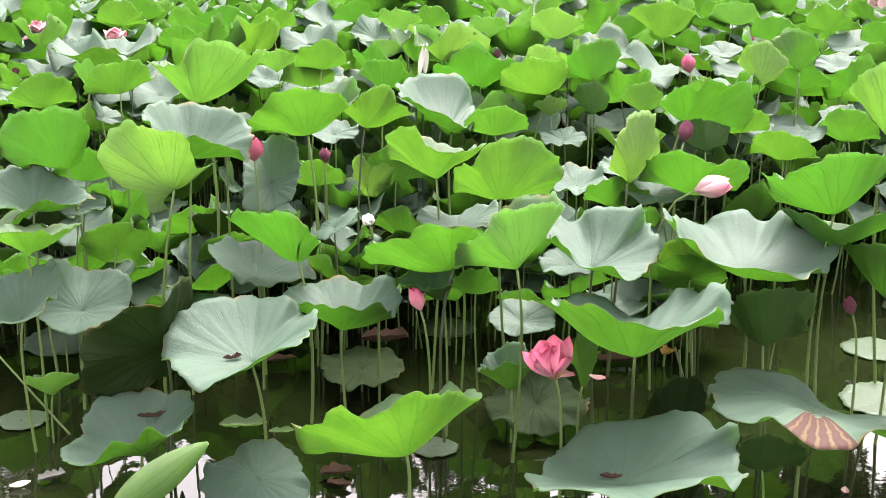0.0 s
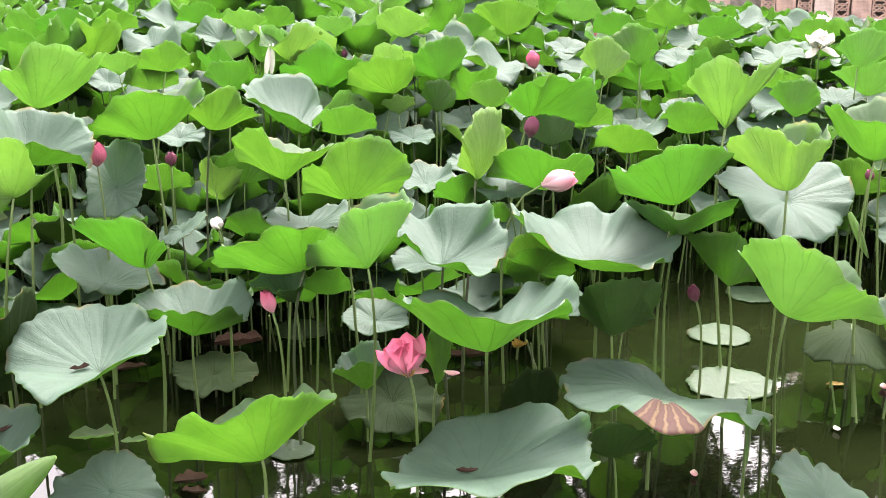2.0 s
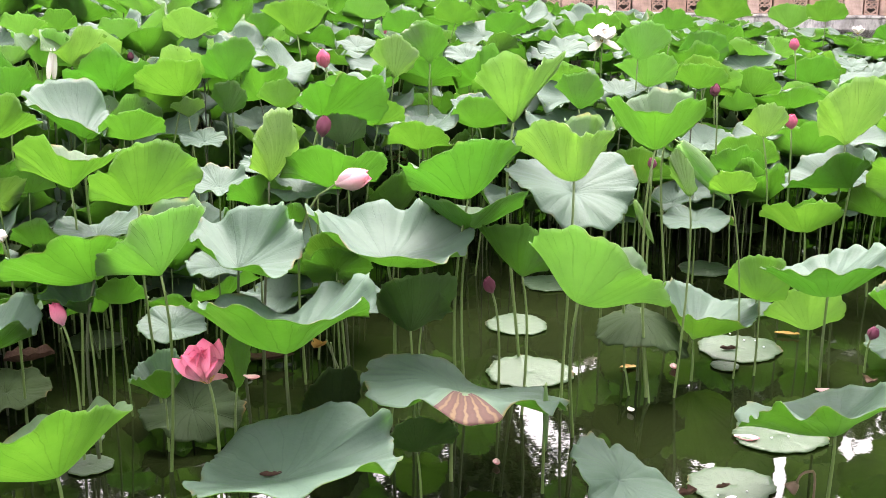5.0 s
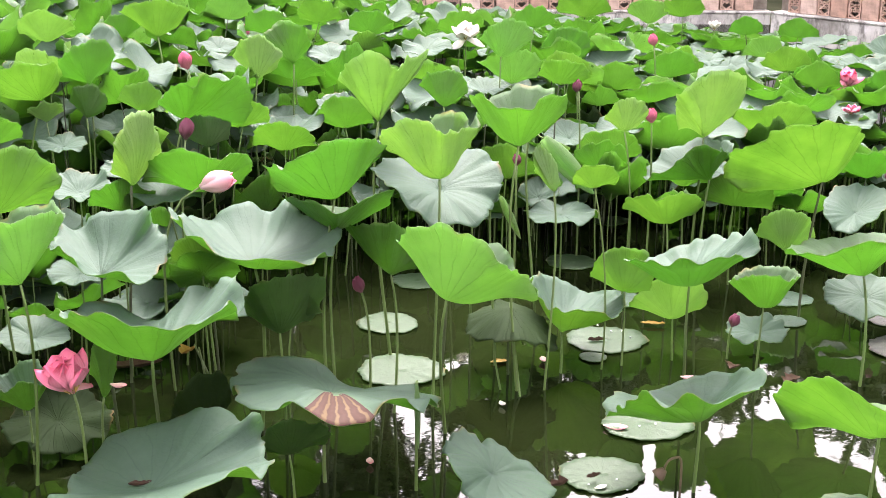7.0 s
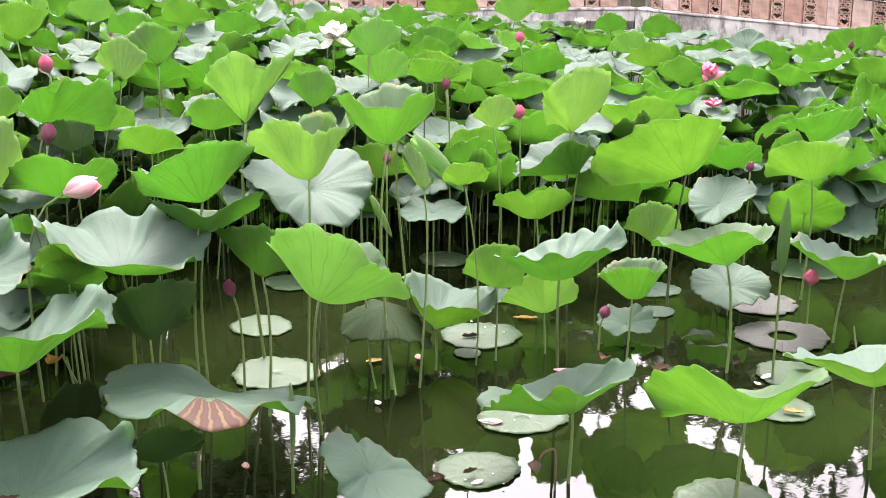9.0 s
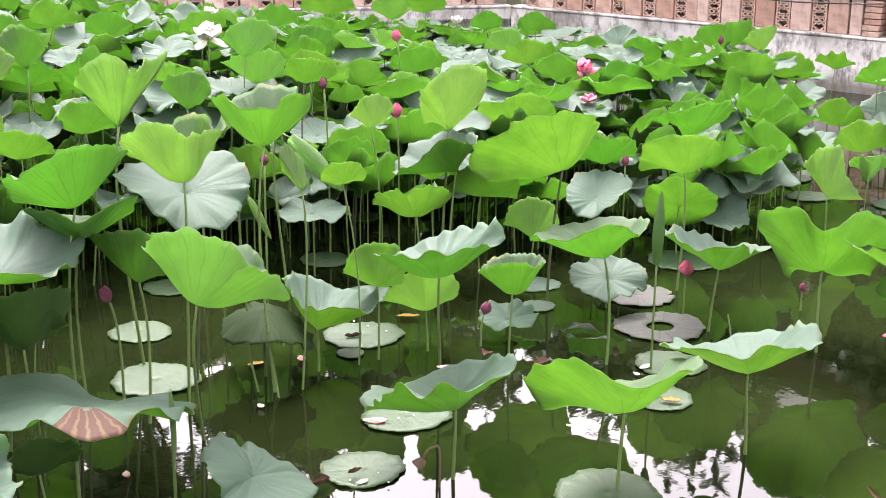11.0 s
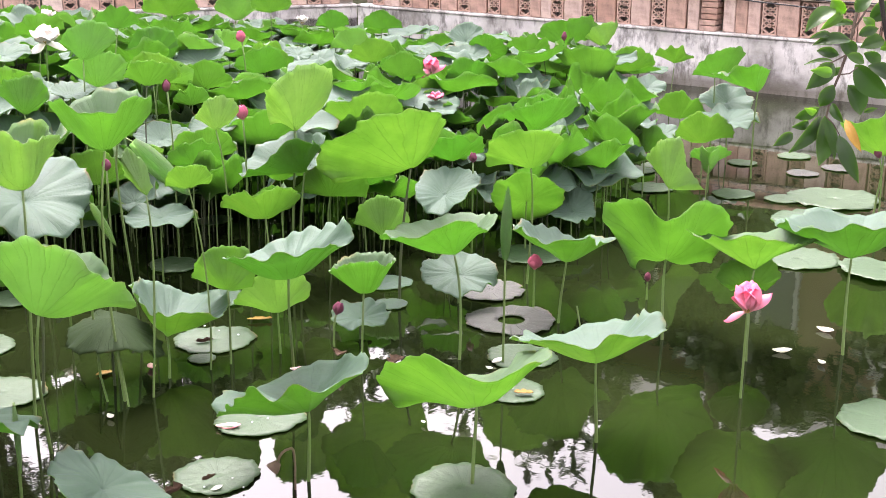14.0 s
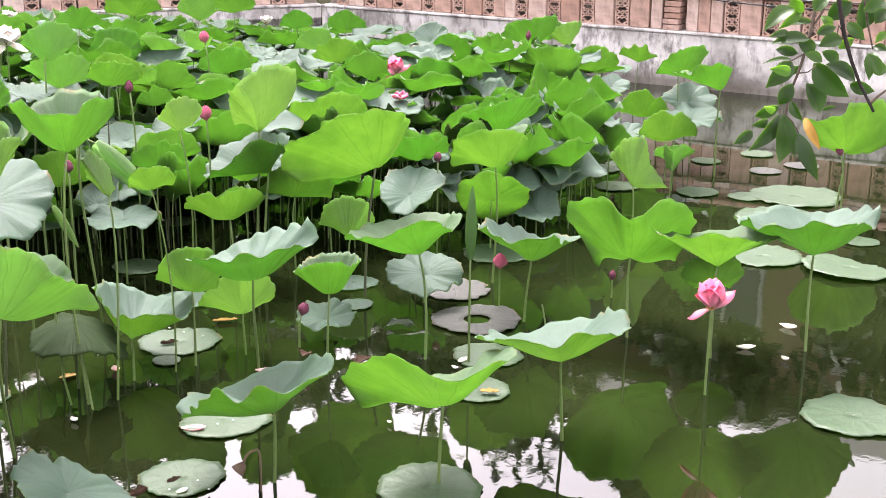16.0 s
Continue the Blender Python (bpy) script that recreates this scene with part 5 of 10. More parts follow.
vein_leaf(0.933, 4.913, 0.007, 0.277, [(148, 27, 0.5), (163, 40, 0.52), (179, 49, 0.59), (-164, 53, 0.68), (-150, 55, 0.8), (-139, 56, 0.92), (-133, 59, 1.0), (-126, 67, 1.0), (-114, 75, 1.03), (-80, 80, 1.02), (-32, 78, 1.01), (-7, 72, 1.03), (-4, 65, 0.92), (-2, 57, 0.84), (-1, 50, 0.72), (1, 43, 0.59), (4, 32, 0.47), (20, 26, 0.43), (40, 22, 0.48), (55, 17, 0.57), (65, 13, 0.68), (71, 10, 0.81), (76, 8, 0.94), (81, 10, 0.85), (87, 13, 0.72), (97, 17, 0.62), (110, 21, 0.54), (128, 25, 0.49)], skin="old_shaded", seed=990, bow=-0.070)
vein_leaf(1.224, 4.736, 0.465, 0.288, [(155, 28, 0.48), (165, 40, 0.58), (176, 48, 0.7), (-166, 53, 0.78), (-151, 54, 0.89), (-139, 54, 1.02), (-128, 58, 1.04), (-112, 64, 1.02), (-93, 69, 0.97), (-65, 72, 0.91), (-31, 70, 0.88), (-8, 63, 0.88), (5, 55, 0.92), (11, 46, 0.95), (11, 36, 0.87), (12, 29, 0.74), (13, 20, 0.6), (16, 6, 0.49), (35, 6, 0.54), (50, 6, 0.63), (61, 5, 0.75), (68, 4, 0.89), (73, 4, 1.01), (78, 7, 0.86), (85, 10, 0.72), (95, 15, 0.6), (110, 20, 0.5), (131, 26, 0.46)], skin="green", seed=980, bow=-0.070)
lotus_leaf(1.01, 5.13, 0.60, 0.142, 48, 79, 0.2, wave=0.06, skin="green", seed=750)
lotus_leaf(1.11, 4.17, 0.22, 0.144, 5, 76, 0.24, lift=66, lift_dir=196, wave=0.084, skin="green", seed=426)
lotus_leaf(-1.50, 4.83, 0.20, 0.112, 4, 107, 0.42, fold=0.15, fold_dir=0, lift=51, lift_dir=181, wave=0.098, skin="pale", seed=903)
lotus_leaf(1.53, 6.69, 0.90, 0.139, 5, 77, 0.24, lift=66, lift_dir=193, wave=0.084, skin="green", seed=656)
lotus_leaf(-0.60, 6.27, 0.70, 0.131, 5, 95, 0.24, lift=71, lift_dir=178, wave=0.084, skin="green", seed=256)
lotus_leaf(-0.34, 6.07, 0.75, 0.132, 52, 74, 0.3, fold=0.50, fold_dir=19, wave=0.06, skin="pale", seed=266)
lotus_leaf(0.56, 5.48, 0.55, 0.133, 10, -96, 0.2, wave=0.07, skin="blue", seed=260)
lotus_leaf(0.77, 5.69, 0.75, 0.146, 4, 82, 0.38, lift=56, lift_dir=187, wave=0.098, skin="green", seed=796)
lotus_leaf(0.62, 5.90, 0.80, 0.141, 15, -96, 0.3, wave=0.09, skin="blue", seed=918)
vein_leaf(1.742, 4.297, 0.682, 0.355, [(140, 45, 0.78), (157, 53, 0.8), (178, 58, 0.87), (-163, 58, 0.97), (-145, 65, 0.98), (-118, 66, 0.98), (-95, 61, 0.99), (-81, 53, 0.98), (-72, 44, 0.98), (-66, 34, 0.98), (-54, 31, 0.89), (-40, 27, 0.84), (-27, 21, 0.83), (-21, 12, 0.9), (-19, 3, 0.94), (-12, -2, 0.87), (0, 3, 0.87), (12, 6, 0.91), (22, 10, 0.99), (25, 18, 1.02), (34, 22, 1.01), (46, 24, 1.0), (58, 27, 1.01), (70, 26, 0.99), (82, 25, 0.99), (91, 31, 0.88), (103, 37, 0.8), (120, 42, 0.76)], skin="pale", seed=841, base=(1.90, 4.65), bow=-0.070)
vein_leaf(1.728, 4.889, 0.606, 0.300, [(135, 41, 0.81), (145, 45, 0.92), (155, 49, 0.95), (170, 53, 0.93), (-173, 55, 0.93), (-155, 55, 0.96), (-139, 58, 0.97), (-121, 60, 0.98), (-102, 60, 0.99), (-93, 65, 0.86), (-74, 71, 0.75), (-36, 74, 0.67), (-1, 68, 0.61), (-1, 55, 0.49), (-2, 36, 0.4), (-2, 12, 0.38), (13, 3, 0.39), (34, 4, 0.46), (48, 5, 0.57), (57, 5, 0.7), (63, 5, 0.85), (68, 5, 1.0), (77, 9, 0.98), (86, 13, 1.0), (93, 17, 0.98), (101, 23, 0.9), (110, 29, 0.84), (121, 35, 0.81)], skin="green", seed=582, bow=-0.070)
vein_leaf(2.052, 5.194, 0.860, 0.321, [(-153, 13, 0.98), (-141, 8, 0.98), (-132, -2, 0.99), (-122, -10, 0.99), (-110, -13, 1.0), (-97, -12, 1.0), (-84, -17, 1.0), (-73, -10, 0.99), (-62, -10, 0.87), (-47, -10, 0.79), (-30, -10, 0.76), (-20, 2, 0.82), (-9, 10, 0.89), (5, 14, 0.94), (17, 17, 1.03), (29, 22, 1.03), (43, 23, 1.02), (57, 22, 1.03), (70, 21, 1.01), (83, 19, 1.02), (96, 18, 1.01), (110, 16, 1.02), (122, 16, 0.98), (136, 17, 0.94), (150, 17, 0.96), (164, 17, 0.93), (179, 17, 0.89), (-166, 15, 0.91)], skin="blue", seed=515, bow=0.050, ripple=0.045)
vein_leaf(1.917, 4.838, 1.003, 0.305, [(143, 24, 0.66), (148, 29, 0.83), (153, 34, 0.97), (163, 42, 0.95), (175, 50, 0.97), (-180, 60, 0.96), (-156, 63, 0.94), (-131, 61, 0.95), (-117, 53, 0.95), (-108, 55, 0.88), (-93, 63, 0.77), (-61, 70, 0.71), (-18, 67, 0.7), (-3, 57, 0.78), (0, 49, 0.82), (2, 44, 0.64), (13, 40, 0.6), (27, 39, 0.75), (36, 38, 0.91), (43, 38, 1.04), (50, 48, 1.03), (62, 49, 1.03), (73, 43, 1.04), (81, 34, 1.03), (87, 27, 1.01), (97, 28, 0.87), (109, 28, 0.76), (125, 27, 0.69)], skin="pale", seed=511, bow=-0.070)
vein_leaf(2.280, 4.885, 1.104, 0.292, [(139, 32, 0.58), (145, 39, 0.77), (149, 43, 0.97), (164, 49, 0.95), (-176, 53, 0.97), (-157, 49, 0.95), (-141, 44, 0.96), (-124, 41, 0.96), (-107, 44, 0.94), (-91, 50, 0.92), (-71, 56, 0.92), (-47, 57, 0.92), (-26, 52, 0.92), (-10, 45, 0.97), (-10, 36, 0.82), (-9, 31, 0.62), (-8, 24, 0.41), (5, 31, 0.5), (15, 37, 0.69), (21, 40, 0.89), (27, 42, 1.04), (44, 45, 1.03), (60, 45, 1.06), (75, 41, 1.04), (88, 35, 1.04), (98, 28, 1.03), (107, 30, 0.85), (119, 32, 0.69)], skin="green", seed=268, bow=-0.070)
vein_leaf(2.455, 4.900, 0.895, 0.219, [(131, 41, 0.54), (145, 49, 0.59), (160, 53, 0.67), (173, 56, 0.76), (-175, 56, 0.86), (-169, 57, 0.95), (-180, 63, 0.94), (164, 68, 0.95), (143, 70, 0.98), (132, 73, 0.88), (116, 76, 0.76), (87, 78, 0.66), (58, 75, 0.55), (46, 70, 0.43), (35, 59, 0.31), (26, 38, 0.22), (50, 30, 0.31), (60, 25, 0.43), (66, 21, 0.55), (69, 19, 0.68), (71, 18, 0.81), (73, 16, 0.95), (75, 17, 1.0), (79, 19, 0.89), (84, 23, 0.79), (91, 27, 0.7), (101, 32, 0.62), (114, 37, 0.57)], skin="pale", seed=435, bow=-0.070)
lotus_leaf(2.74, 5.08, 0.85, 0.110, 5, 62, 0.24, lift=66, lift_dir=194, wave=0.084, skin="green", seed=166)
vein_leaf(1.889, 5.535, 1.111, 0.394, [(140, 43, 0.66), (162, 51, 0.67), (-175, 53, 0.73), (-155, 52, 0.83), (-142, 52, 0.92), (-127, 61, 0.92), (-103, 62, 0.93), (-94, 53, 0.93), (-90, 47, 0.92), (-78, 55, 0.83), (-57, 63, 0.79), (-26, 66, 0.78), (-2, 60, 0.84), (0, 52, 0.97), (-1, 50, 0.8), (3, 49, 0.62), (12, 47, 0.43), (31, 40, 0.27), (48, 27, 0.41), (55, 21, 0.58), (58, 17, 0.77), (60, 15, 0.95), (66, 15, 1.04), (76, 17, 1.05), (83, 21, 0.96), (91, 26, 0.83), (102, 33, 0.73), (119, 39, 0.67)], skin="pale", seed=951, bow=-0.070)
vein_leaf(2.485, 6.287, 1.021, 0.199, [(140, 38, 0.84), (148, 47, 0.85), (158, 56, 0.89), (170, 62, 0.96), (170, 71, 0.92), (166, 81, 0.91), (31, 88, 0.92), (-2, 79, 0.96), (-17, 71, 0.96), (-26, 62, 0.96), (-24, 54, 0.9), (-19, 45, 0.83), (-15, 35, 0.77), (-12, 29, 0.66), (-9, 23, 0.51), (-4, 13, 0.37), (13, 10, 0.33), (33, 16, 0.42), (46, 19, 0.54), (54, 21, 0.68), (60, 22, 0.83), (64, 22, 0.98), (68, 24, 1.01), (75, 28, 0.91), (85, 32, 0.84), (97, 35, 0.79), (112, 38, 0.78), (127, 39, 0.79)], skin="green", seed=681, bow=-0.070)
vein_leaf(3.360, 7.416, 0.924, 0.250, [(148, 30, 0.98), (158, 37, 0.93), (171, 42, 0.91), (-174, 47, 0.93), (-160, 51, 0.94), (-144, 58, 0.91), (-123, 62, 0.92), (-98, 67, 0.91), (-67, 68, 0.91), (-41, 64, 0.94), (-26, 55, 0.91), (-17, 45, 0.92), (-12, 36, 0.93), (-10, 27, 0.79), (-9, 15, 0.69), (0, 10, 0.64), (17, 12, 0.67), (31, 13, 0.74), (42, 13, 0.85), (51, 13, 0.98), (59, 14, 1.04), (69, 14, 0.99), (81, 15, 0.98), (92, 14, 1.01), (101, 16, 0.99), (111, 21, 0.93), (123, 25, 0.91), (135, 28, 0.93)], skin="pale", seed=224, bow=-0.070)
lotus_leaf(3.79, 7.56, 0.90, 0.177, 5, 64, 0.21, lift=70, lift_dir=183, wave=0.084, skin="green", seed=893)
vein_leaf(2.149, 7.084, 0.893, 0.133, [(-135, -7, 0.95), (-122, -8, 0.92), (-109, -9, 0.93), (-97, -9, 0.99), (-86, -9, 1.09), (-77, -7, 1.03), (-67, -3, 0.93), (-55, 2, 0.86), (-42, 7, 0.84), (-29, 12, 0.88), (-17, 19, 0.82), (-2, 26, 0.79), (14, 31, 0.81), (29, 34, 0.89), (42, 35, 1.0), (57, 34, 0.98), (71, 31, 0.99), (84, 27, 1.05), (94, 24, 1.09), (105, 24, 1.0), (119, 23, 0.94), (132, 21, 0.93), (145, 17, 0.97), (156, 15, 0.87), (170, 12, 0.77), (-175, 7, 0.74), (-160, 1, 0.76), (-146, -3, 0.83)], skin="blue", seed=145, bow=-0.015, ripple=0.045)
vein_leaf(3.350, 5.947, 0.903, 0.185, [(147, 26, 0.66), (156, 39, 0.67), (167, 50, 0.72), (-179, 57, 0.8), (-164, 62, 0.91), (-154, 68, 0.95), (-142, 78, 0.93), (-86, 84, 0.95), (-30, 78, 0.95), (-21, 68, 0.94), (-17, 58, 0.97), (-14, 49, 0.9), (-12, 38, 0.86), (-10, 32, 0.75), (-8, 27, 0.59), (-4, 18, 0.44), (7, 9, 0.37), (27, 14, 0.45), (40, 16, 0.58), (48, 17, 0.72), (54, 18, 0.88), (58, 18, 1.04), (63, 20, 0.95), (70, 23, 0.82), (80, 26, 0.72), (94, 29, 0.64), (112, 30, 0.6), (131, 29, 0.6)], skin="pale", seed=331, bow=-0.070)
lotus_leaf(1.65, 6.28, 0.85, 0.157, 4, 76, 0.24, lift=60, lift_dir=163, wave=0.098, skin="green", seed=598)
vein_leaf(2.678, 5.237, 0.128, 0.353, [(-141, 45, 0.97), (-131, 37, 0.98), (-119, 37, 1.02), (-107, 35, 1.05), (-96, 32, 1.09), (-86, 28, 1.1), (-77, 26, 1.1), (-67, 28, 1.06), (-56, 29, 0.99), (-44, 29, 0.95), (-31, 29, 0.94), (-19, 31, 0.95), (-6, 31, 0.93), (7, 29, 0.9), (19, 25, 0.91), (31, 22, 0.92), (42, 19, 0.94), (52, 19, 0.97), (61, 25, 1.0), (72, 29, 1.02), (82, 33, 1.0), (91, 40, 0.92), (103, 47, 0.86), (120, 52, 0.84), (139, 58, 0.79), (165, 60, 0.78), (-170, 57, 0.8), (-152, 52, 0.87)], skin="blue", seed=951, base=(2.54, 4.97), bow=-0.055, ripple=0.045)
vein_leaf(2.373, 5.125, 0.308, 0.294, [(-126, -11, 0.98), (-114, -11, 0.94), (-101, -11, 0.94), (-90, -15, 0.92), (-79, -22, 0.88), (-67, -28, 0.89), (-54, -33, 0.94), (-41, -35, 0.92), (-27, -33, 0.84), (-11, -33, 0.8), (6, -31, 0.82), (20, -27, 0.88), (31, -23, 0.98), (41, -19, 1.02), (51, -13, 1.01), (62, -12, 0.98), (74, -12, 0.98), (86, -13, 0.97), (98, -16, 0.96), (110, -18, 0.99), (120, -22, 0.89), (133, -25, 0.81), (149, -28, 0.78), (165, -29, 0.8), (-179, -28, 0.77), (-163, -25, 0.75), (-147, -20, 0.78), (-135, -15, 0.86)], skin="old_shaded", seed=669, bow=0.050, ripple=0.045)
vein_leaf(1.787, 3.950, 0.132, 0.246, [(-150, 27, 1.03), (-140, 18, 1.0), (-136, 6, 0.96), (-125, -2, 0.92), (-112, -7, 0.92), (-100, 0, 0.93), (-87, -3, 0.9), (-73, -8, 0.91), (-59, -11, 0.89), (-44, -14, 0.89), (-30, -15, 0.95), (-16, -16, 0.97), (-3, -17, 1.0), (10, -17, 1.04), (23, -18, 1.04), (34, -11, 1.01), (46, -6, 0.98), (56, 2, 0.95), (66, 9, 0.94), (78, 5, 0.94), (86, 17, 0.92), (97, 24, 0.94), (111, 24, 0.91), (126, 27, 0.82), (144, 27, 0.8), (162, 28, 0.8), (-179, 30, 0.82), (-163, 29, 0.9)], skin="blue", seed=938, bow=0.050, ripple=0.045)
lotus_leaf(3.23, 6.40, 0.35, 0.213, 2, -116, 0.1, wave=0.09, skin="blue", seed=208)
lotus_leaf(1.29, 4.80, 0.50, 0.119, 5, 76, 0.24, lift=68, lift_dir=167, wave=0.084, skin="green", seed=858)
vein_leaf(1.046, 5.202, 0.571, 0.206, [(168, 19, 0.84), (170, 29, 0.86), (173, 39, 0.91), (177, 47, 0.99), (179, 56, 1.0), (-179, 65, 0.99), (-176, 74, 1.0), (169, 81, 0.89), (100, 85, 0.79), (44, 77, 0.72), (31, 65, 0.67), (22, 51, 0.64), (17, 37, 0.65), (14, 24, 0.7), (12, 13, 0.78), (23, 13, 0.74), (36, 13, 0.72), (49, 13, 0.74), (60, 12, 0.8), (70, 10, 0.88), (78, 9, 0.98), (85, 10, 0.93), (93, 12, 0.83), (103, 15, 0.74), (116, 18, 0.69), (130, 19, 0.67), (144, 20, 0.69), (157, 20, 0.75)], skin="green", seed=723, bow=-0.070)
vein_leaf(2.710, 4.210, 0.660, 0.325, [(-172, 29, 0.92), (-157, 30, 0.92), (-142, 30, 0.96), (-129, 33, 0.99), (-116, 31, 1.02), (-103, 36, 1.03), (-89, 37, 1.04), (-77, 37, 0.94), (-63, 36, 0.84), (-46, 33, 0.78), (-33, 32, 0.86), (-25, 36, 0.97), (-13, 42, 0.96), (2, 38, 0.92), (17, 33, 0.93), (29, 27, 0.98), (42, 23, 0.98), (53, 19, 0.99), (64, 13, 1.02), (74, 7, 1.03), (83, 2, 1.06), (93, 4, 0.95), (105, 7, 0.87), (118, 11, 0.84), (132, 13, 0.85), (145, 18, 0.82), (159, 23, 0.8), (175, 27, 0.84)], skin="blue", seed=369, base=(3.16, 4.92), bow=-0.040, ripple=0.045)
vein_leaf(2.897, 5.050, 0.362, 0.209, [(132, 14, 0.84), (137, 26, 0.83), (143, 37, 0.86), (150, 47, 0.93), (148, 57, 0.95), (137, 66, 0.97), (130, 76, 0.97), (126, 87, 0.97), (-47, 83, 1.0), (-39, 72, 1.0), (-36, 62, 1.01), (-34, 54, 0.92), (-32, 44, 0.81), (-30, 32, 0.72), (-28, 20, 0.61), (-26, 3, 0.54), (-6, 6, 0.49), (15, 8, 0.51), (33, 8, 0.59), (46, 8, 0.71), (54, 8, 0.85), (60, 8, 1.0), (71, 6, 1.01), (81, 4, 1.04), (89, 3, 1.06), (98, 5, 0.96), (108, 8, 0.88), (119, 12, 0.84)], skin="green", seed=39, bow=-0.070)
vein_leaf(3.149, 5.039, 0.205, 0.218, [(134, 8, 0.99), (141, 17, 0.95), (149, 26, 0.94), (155, 36, 0.94), (157, 48, 0.93), (160, 59, 0.96), (176, 68, 0.96), (-152, 71, 0.96), (-121, 68, 1.0), (-92, 70, 0.98), (-61, 68, 0.98), (-40, 61, 1.01), (-34, 51, 0.95), (-31, 40, 0.91), (-28, 31, 0.8), (-24, 21, 0.67), (-8, 17, 0.6), (11, 15, 0.61), (27, 11, 0.67), (39, 7, 0.78), (48, 4, 0.92), (58, 3, 0.97), (69, 2, 0.98), (80, 2, 1.02), (90, 2, 1.03), (100, 4, 0.97), (111, 6, 0.94), (123, 7, 0.94)], skin="pale", seed=890, bow=-0.070)
vein_leaf(3.362, 4.644, 0.366, 0.215, [(-160, 52, 0.98), (-146, 55, 0.97), (-130, 57, 0.98), (-113, 57, 1.01), (-99, 53, 1.0), (-88, 48, 1.02), (-76, 48, 0.98), (-62, 49, 0.95), (-47, 49, 0.94), (-34, 46, 0.95), (-21, 46, 0.97), (-8, 47, 0.98), (5, 47, 0.97), (19, 48, 0.95), (33, 47, 0.96), (45, 44, 0.99), (57, 42, 0.97), (69, 40, 0.97), (80, 36, 0.99), (89, 34, 0.99), (99, 34, 0.92), (111, 34, 0.87), (123, 32, 0.85), (135, 32, 0.85), (145, 39, 0.81), (157, 45, 0.81), (171, 49, 0.84), (-174, 51, 0.9)], skin="green", seed=601, bow=-0.170)
vein_leaf(3.822, 4.572, 0.480, 0.363, [(-174, 24, 0.97), (-162, 25, 0.97), (-152, 30, 0.98), (-142, 37, 0.99), (-128, 41, 0.99), (-114, 38, 0.99), (-104, 40, 0.86), (-91, 42, 0.72), (-72, 41, 0.61), (-49, 37, 0.55), (-29, 37, 0.63), (-15, 38, 0.75), (2, 33, 0.78), (16, 27, 0.84), (25, 22, 0.95), (35, 19, 1.0), (47, 17, 1.01), (58, 15, 1.0), (69, 12, 1.01), (80, 12, 1.0), (91, 12, 1.02), (102, 12, 0.98), (113, 13, 0.94), (126, 13, 0.94), (137, 13, 0.98), (148, 16, 0.92), (161, 20, 0.89), (173, 22, 0.91)], skin="green", seed=854, base=(3.75, 4.46), bow=-0.040)
vein_leaf(4.120, 5.314, 0.719, 0.496, [(154, -11, 0.67), (160, -6, 0.85), (158, 4, 0.98), (163, 14, 1.0), (174, 19, 1.03), (-176, 24, 1.08), (-165, 30, 1.08), (-158, 35, 1.07), (-148, 43, 1.03), (-132, 45, 0.99), (-116, 50, 0.94), (-98, 48, 0.88), (-82, 53, 0.74), (-55, 56, 0.63), (-23, 51, 0.59), (-5, 42, 0.46), (15, 25, 0.36), (32, 15, 0.51), (40, 10, 0.7), (44, 7, 0.9), (47, 5, 1.09), (58, 5, 1.03), (70, 5, 0.98), (82, 4, 0.92), (95, 3, 0.9), (107, 1, 0.83), (120, -3, 0.72), (136, -7, 0.66)], skin="green", seed=965, bow=-0.070)
vein_leaf(3.866, 6.017, 0.825, 0.408, [(134, 17, 0.36), (148, 37, 0.46), (165, 46, 0.58), (-174, 47, 0.69), (-160, 45, 0.83), (-151, 42, 0.99), (-142, 50, 0.97), (-135, 61, 0.95), (-121, 71, 0.94), (-82, 75, 0.92), (-41, 72, 0.93), (-19, 63, 0.95), (-8, 53, 0.91), (-6, 46, 0.8), (-8, 39, 0.63), (-5, 34, 0.45), (11, 30, 0.28), (29, 23, 0.37), (35, 19, 0.56), (38, 18, 0.75), (40, 17, 0.94), (42, 16, 1.11), (52, 14, 1.06), (62, 12, 1.03), (66, 13, 0.85), (73, 14, 0.68), (85, 16, 0.53), (105, 18, 0.41)], skin="pale", seed=707, bow=-0.070)
vein_leaf(4.782, 5.130, 0.663, 0.303, [(142, 3, 0.77), (147, 16, 0.84), (156, 25, 0.89), (167, 32, 0.96), (178, 38, 1.05), (-169, 45, 1.02), (-155, 51, 0.99), (-136, 55, 0.94), (-114, 57, 0.93), (-91, 55, 0.9), (-71, 51, 0.87), (-50, 50, 0.79), (-30, 43, 0.76), (-21, 37, 0.64), (-17, 27, 0.46), (-8, 35, 0.63), (-2, 39, 0.82), (1, 41, 1.02), (14, 38, 1.03), (27, 33, 1.06), (37, 27, 1.07), (46, 20, 1.03), (55, 12, 1.03), (63, 12, 0.88), (75, 11, 0.75), (91, 10, 0.66), (109, 8, 0.64), (127, 5, 0.67)], skin="green", seed=922, bow=-0.070)
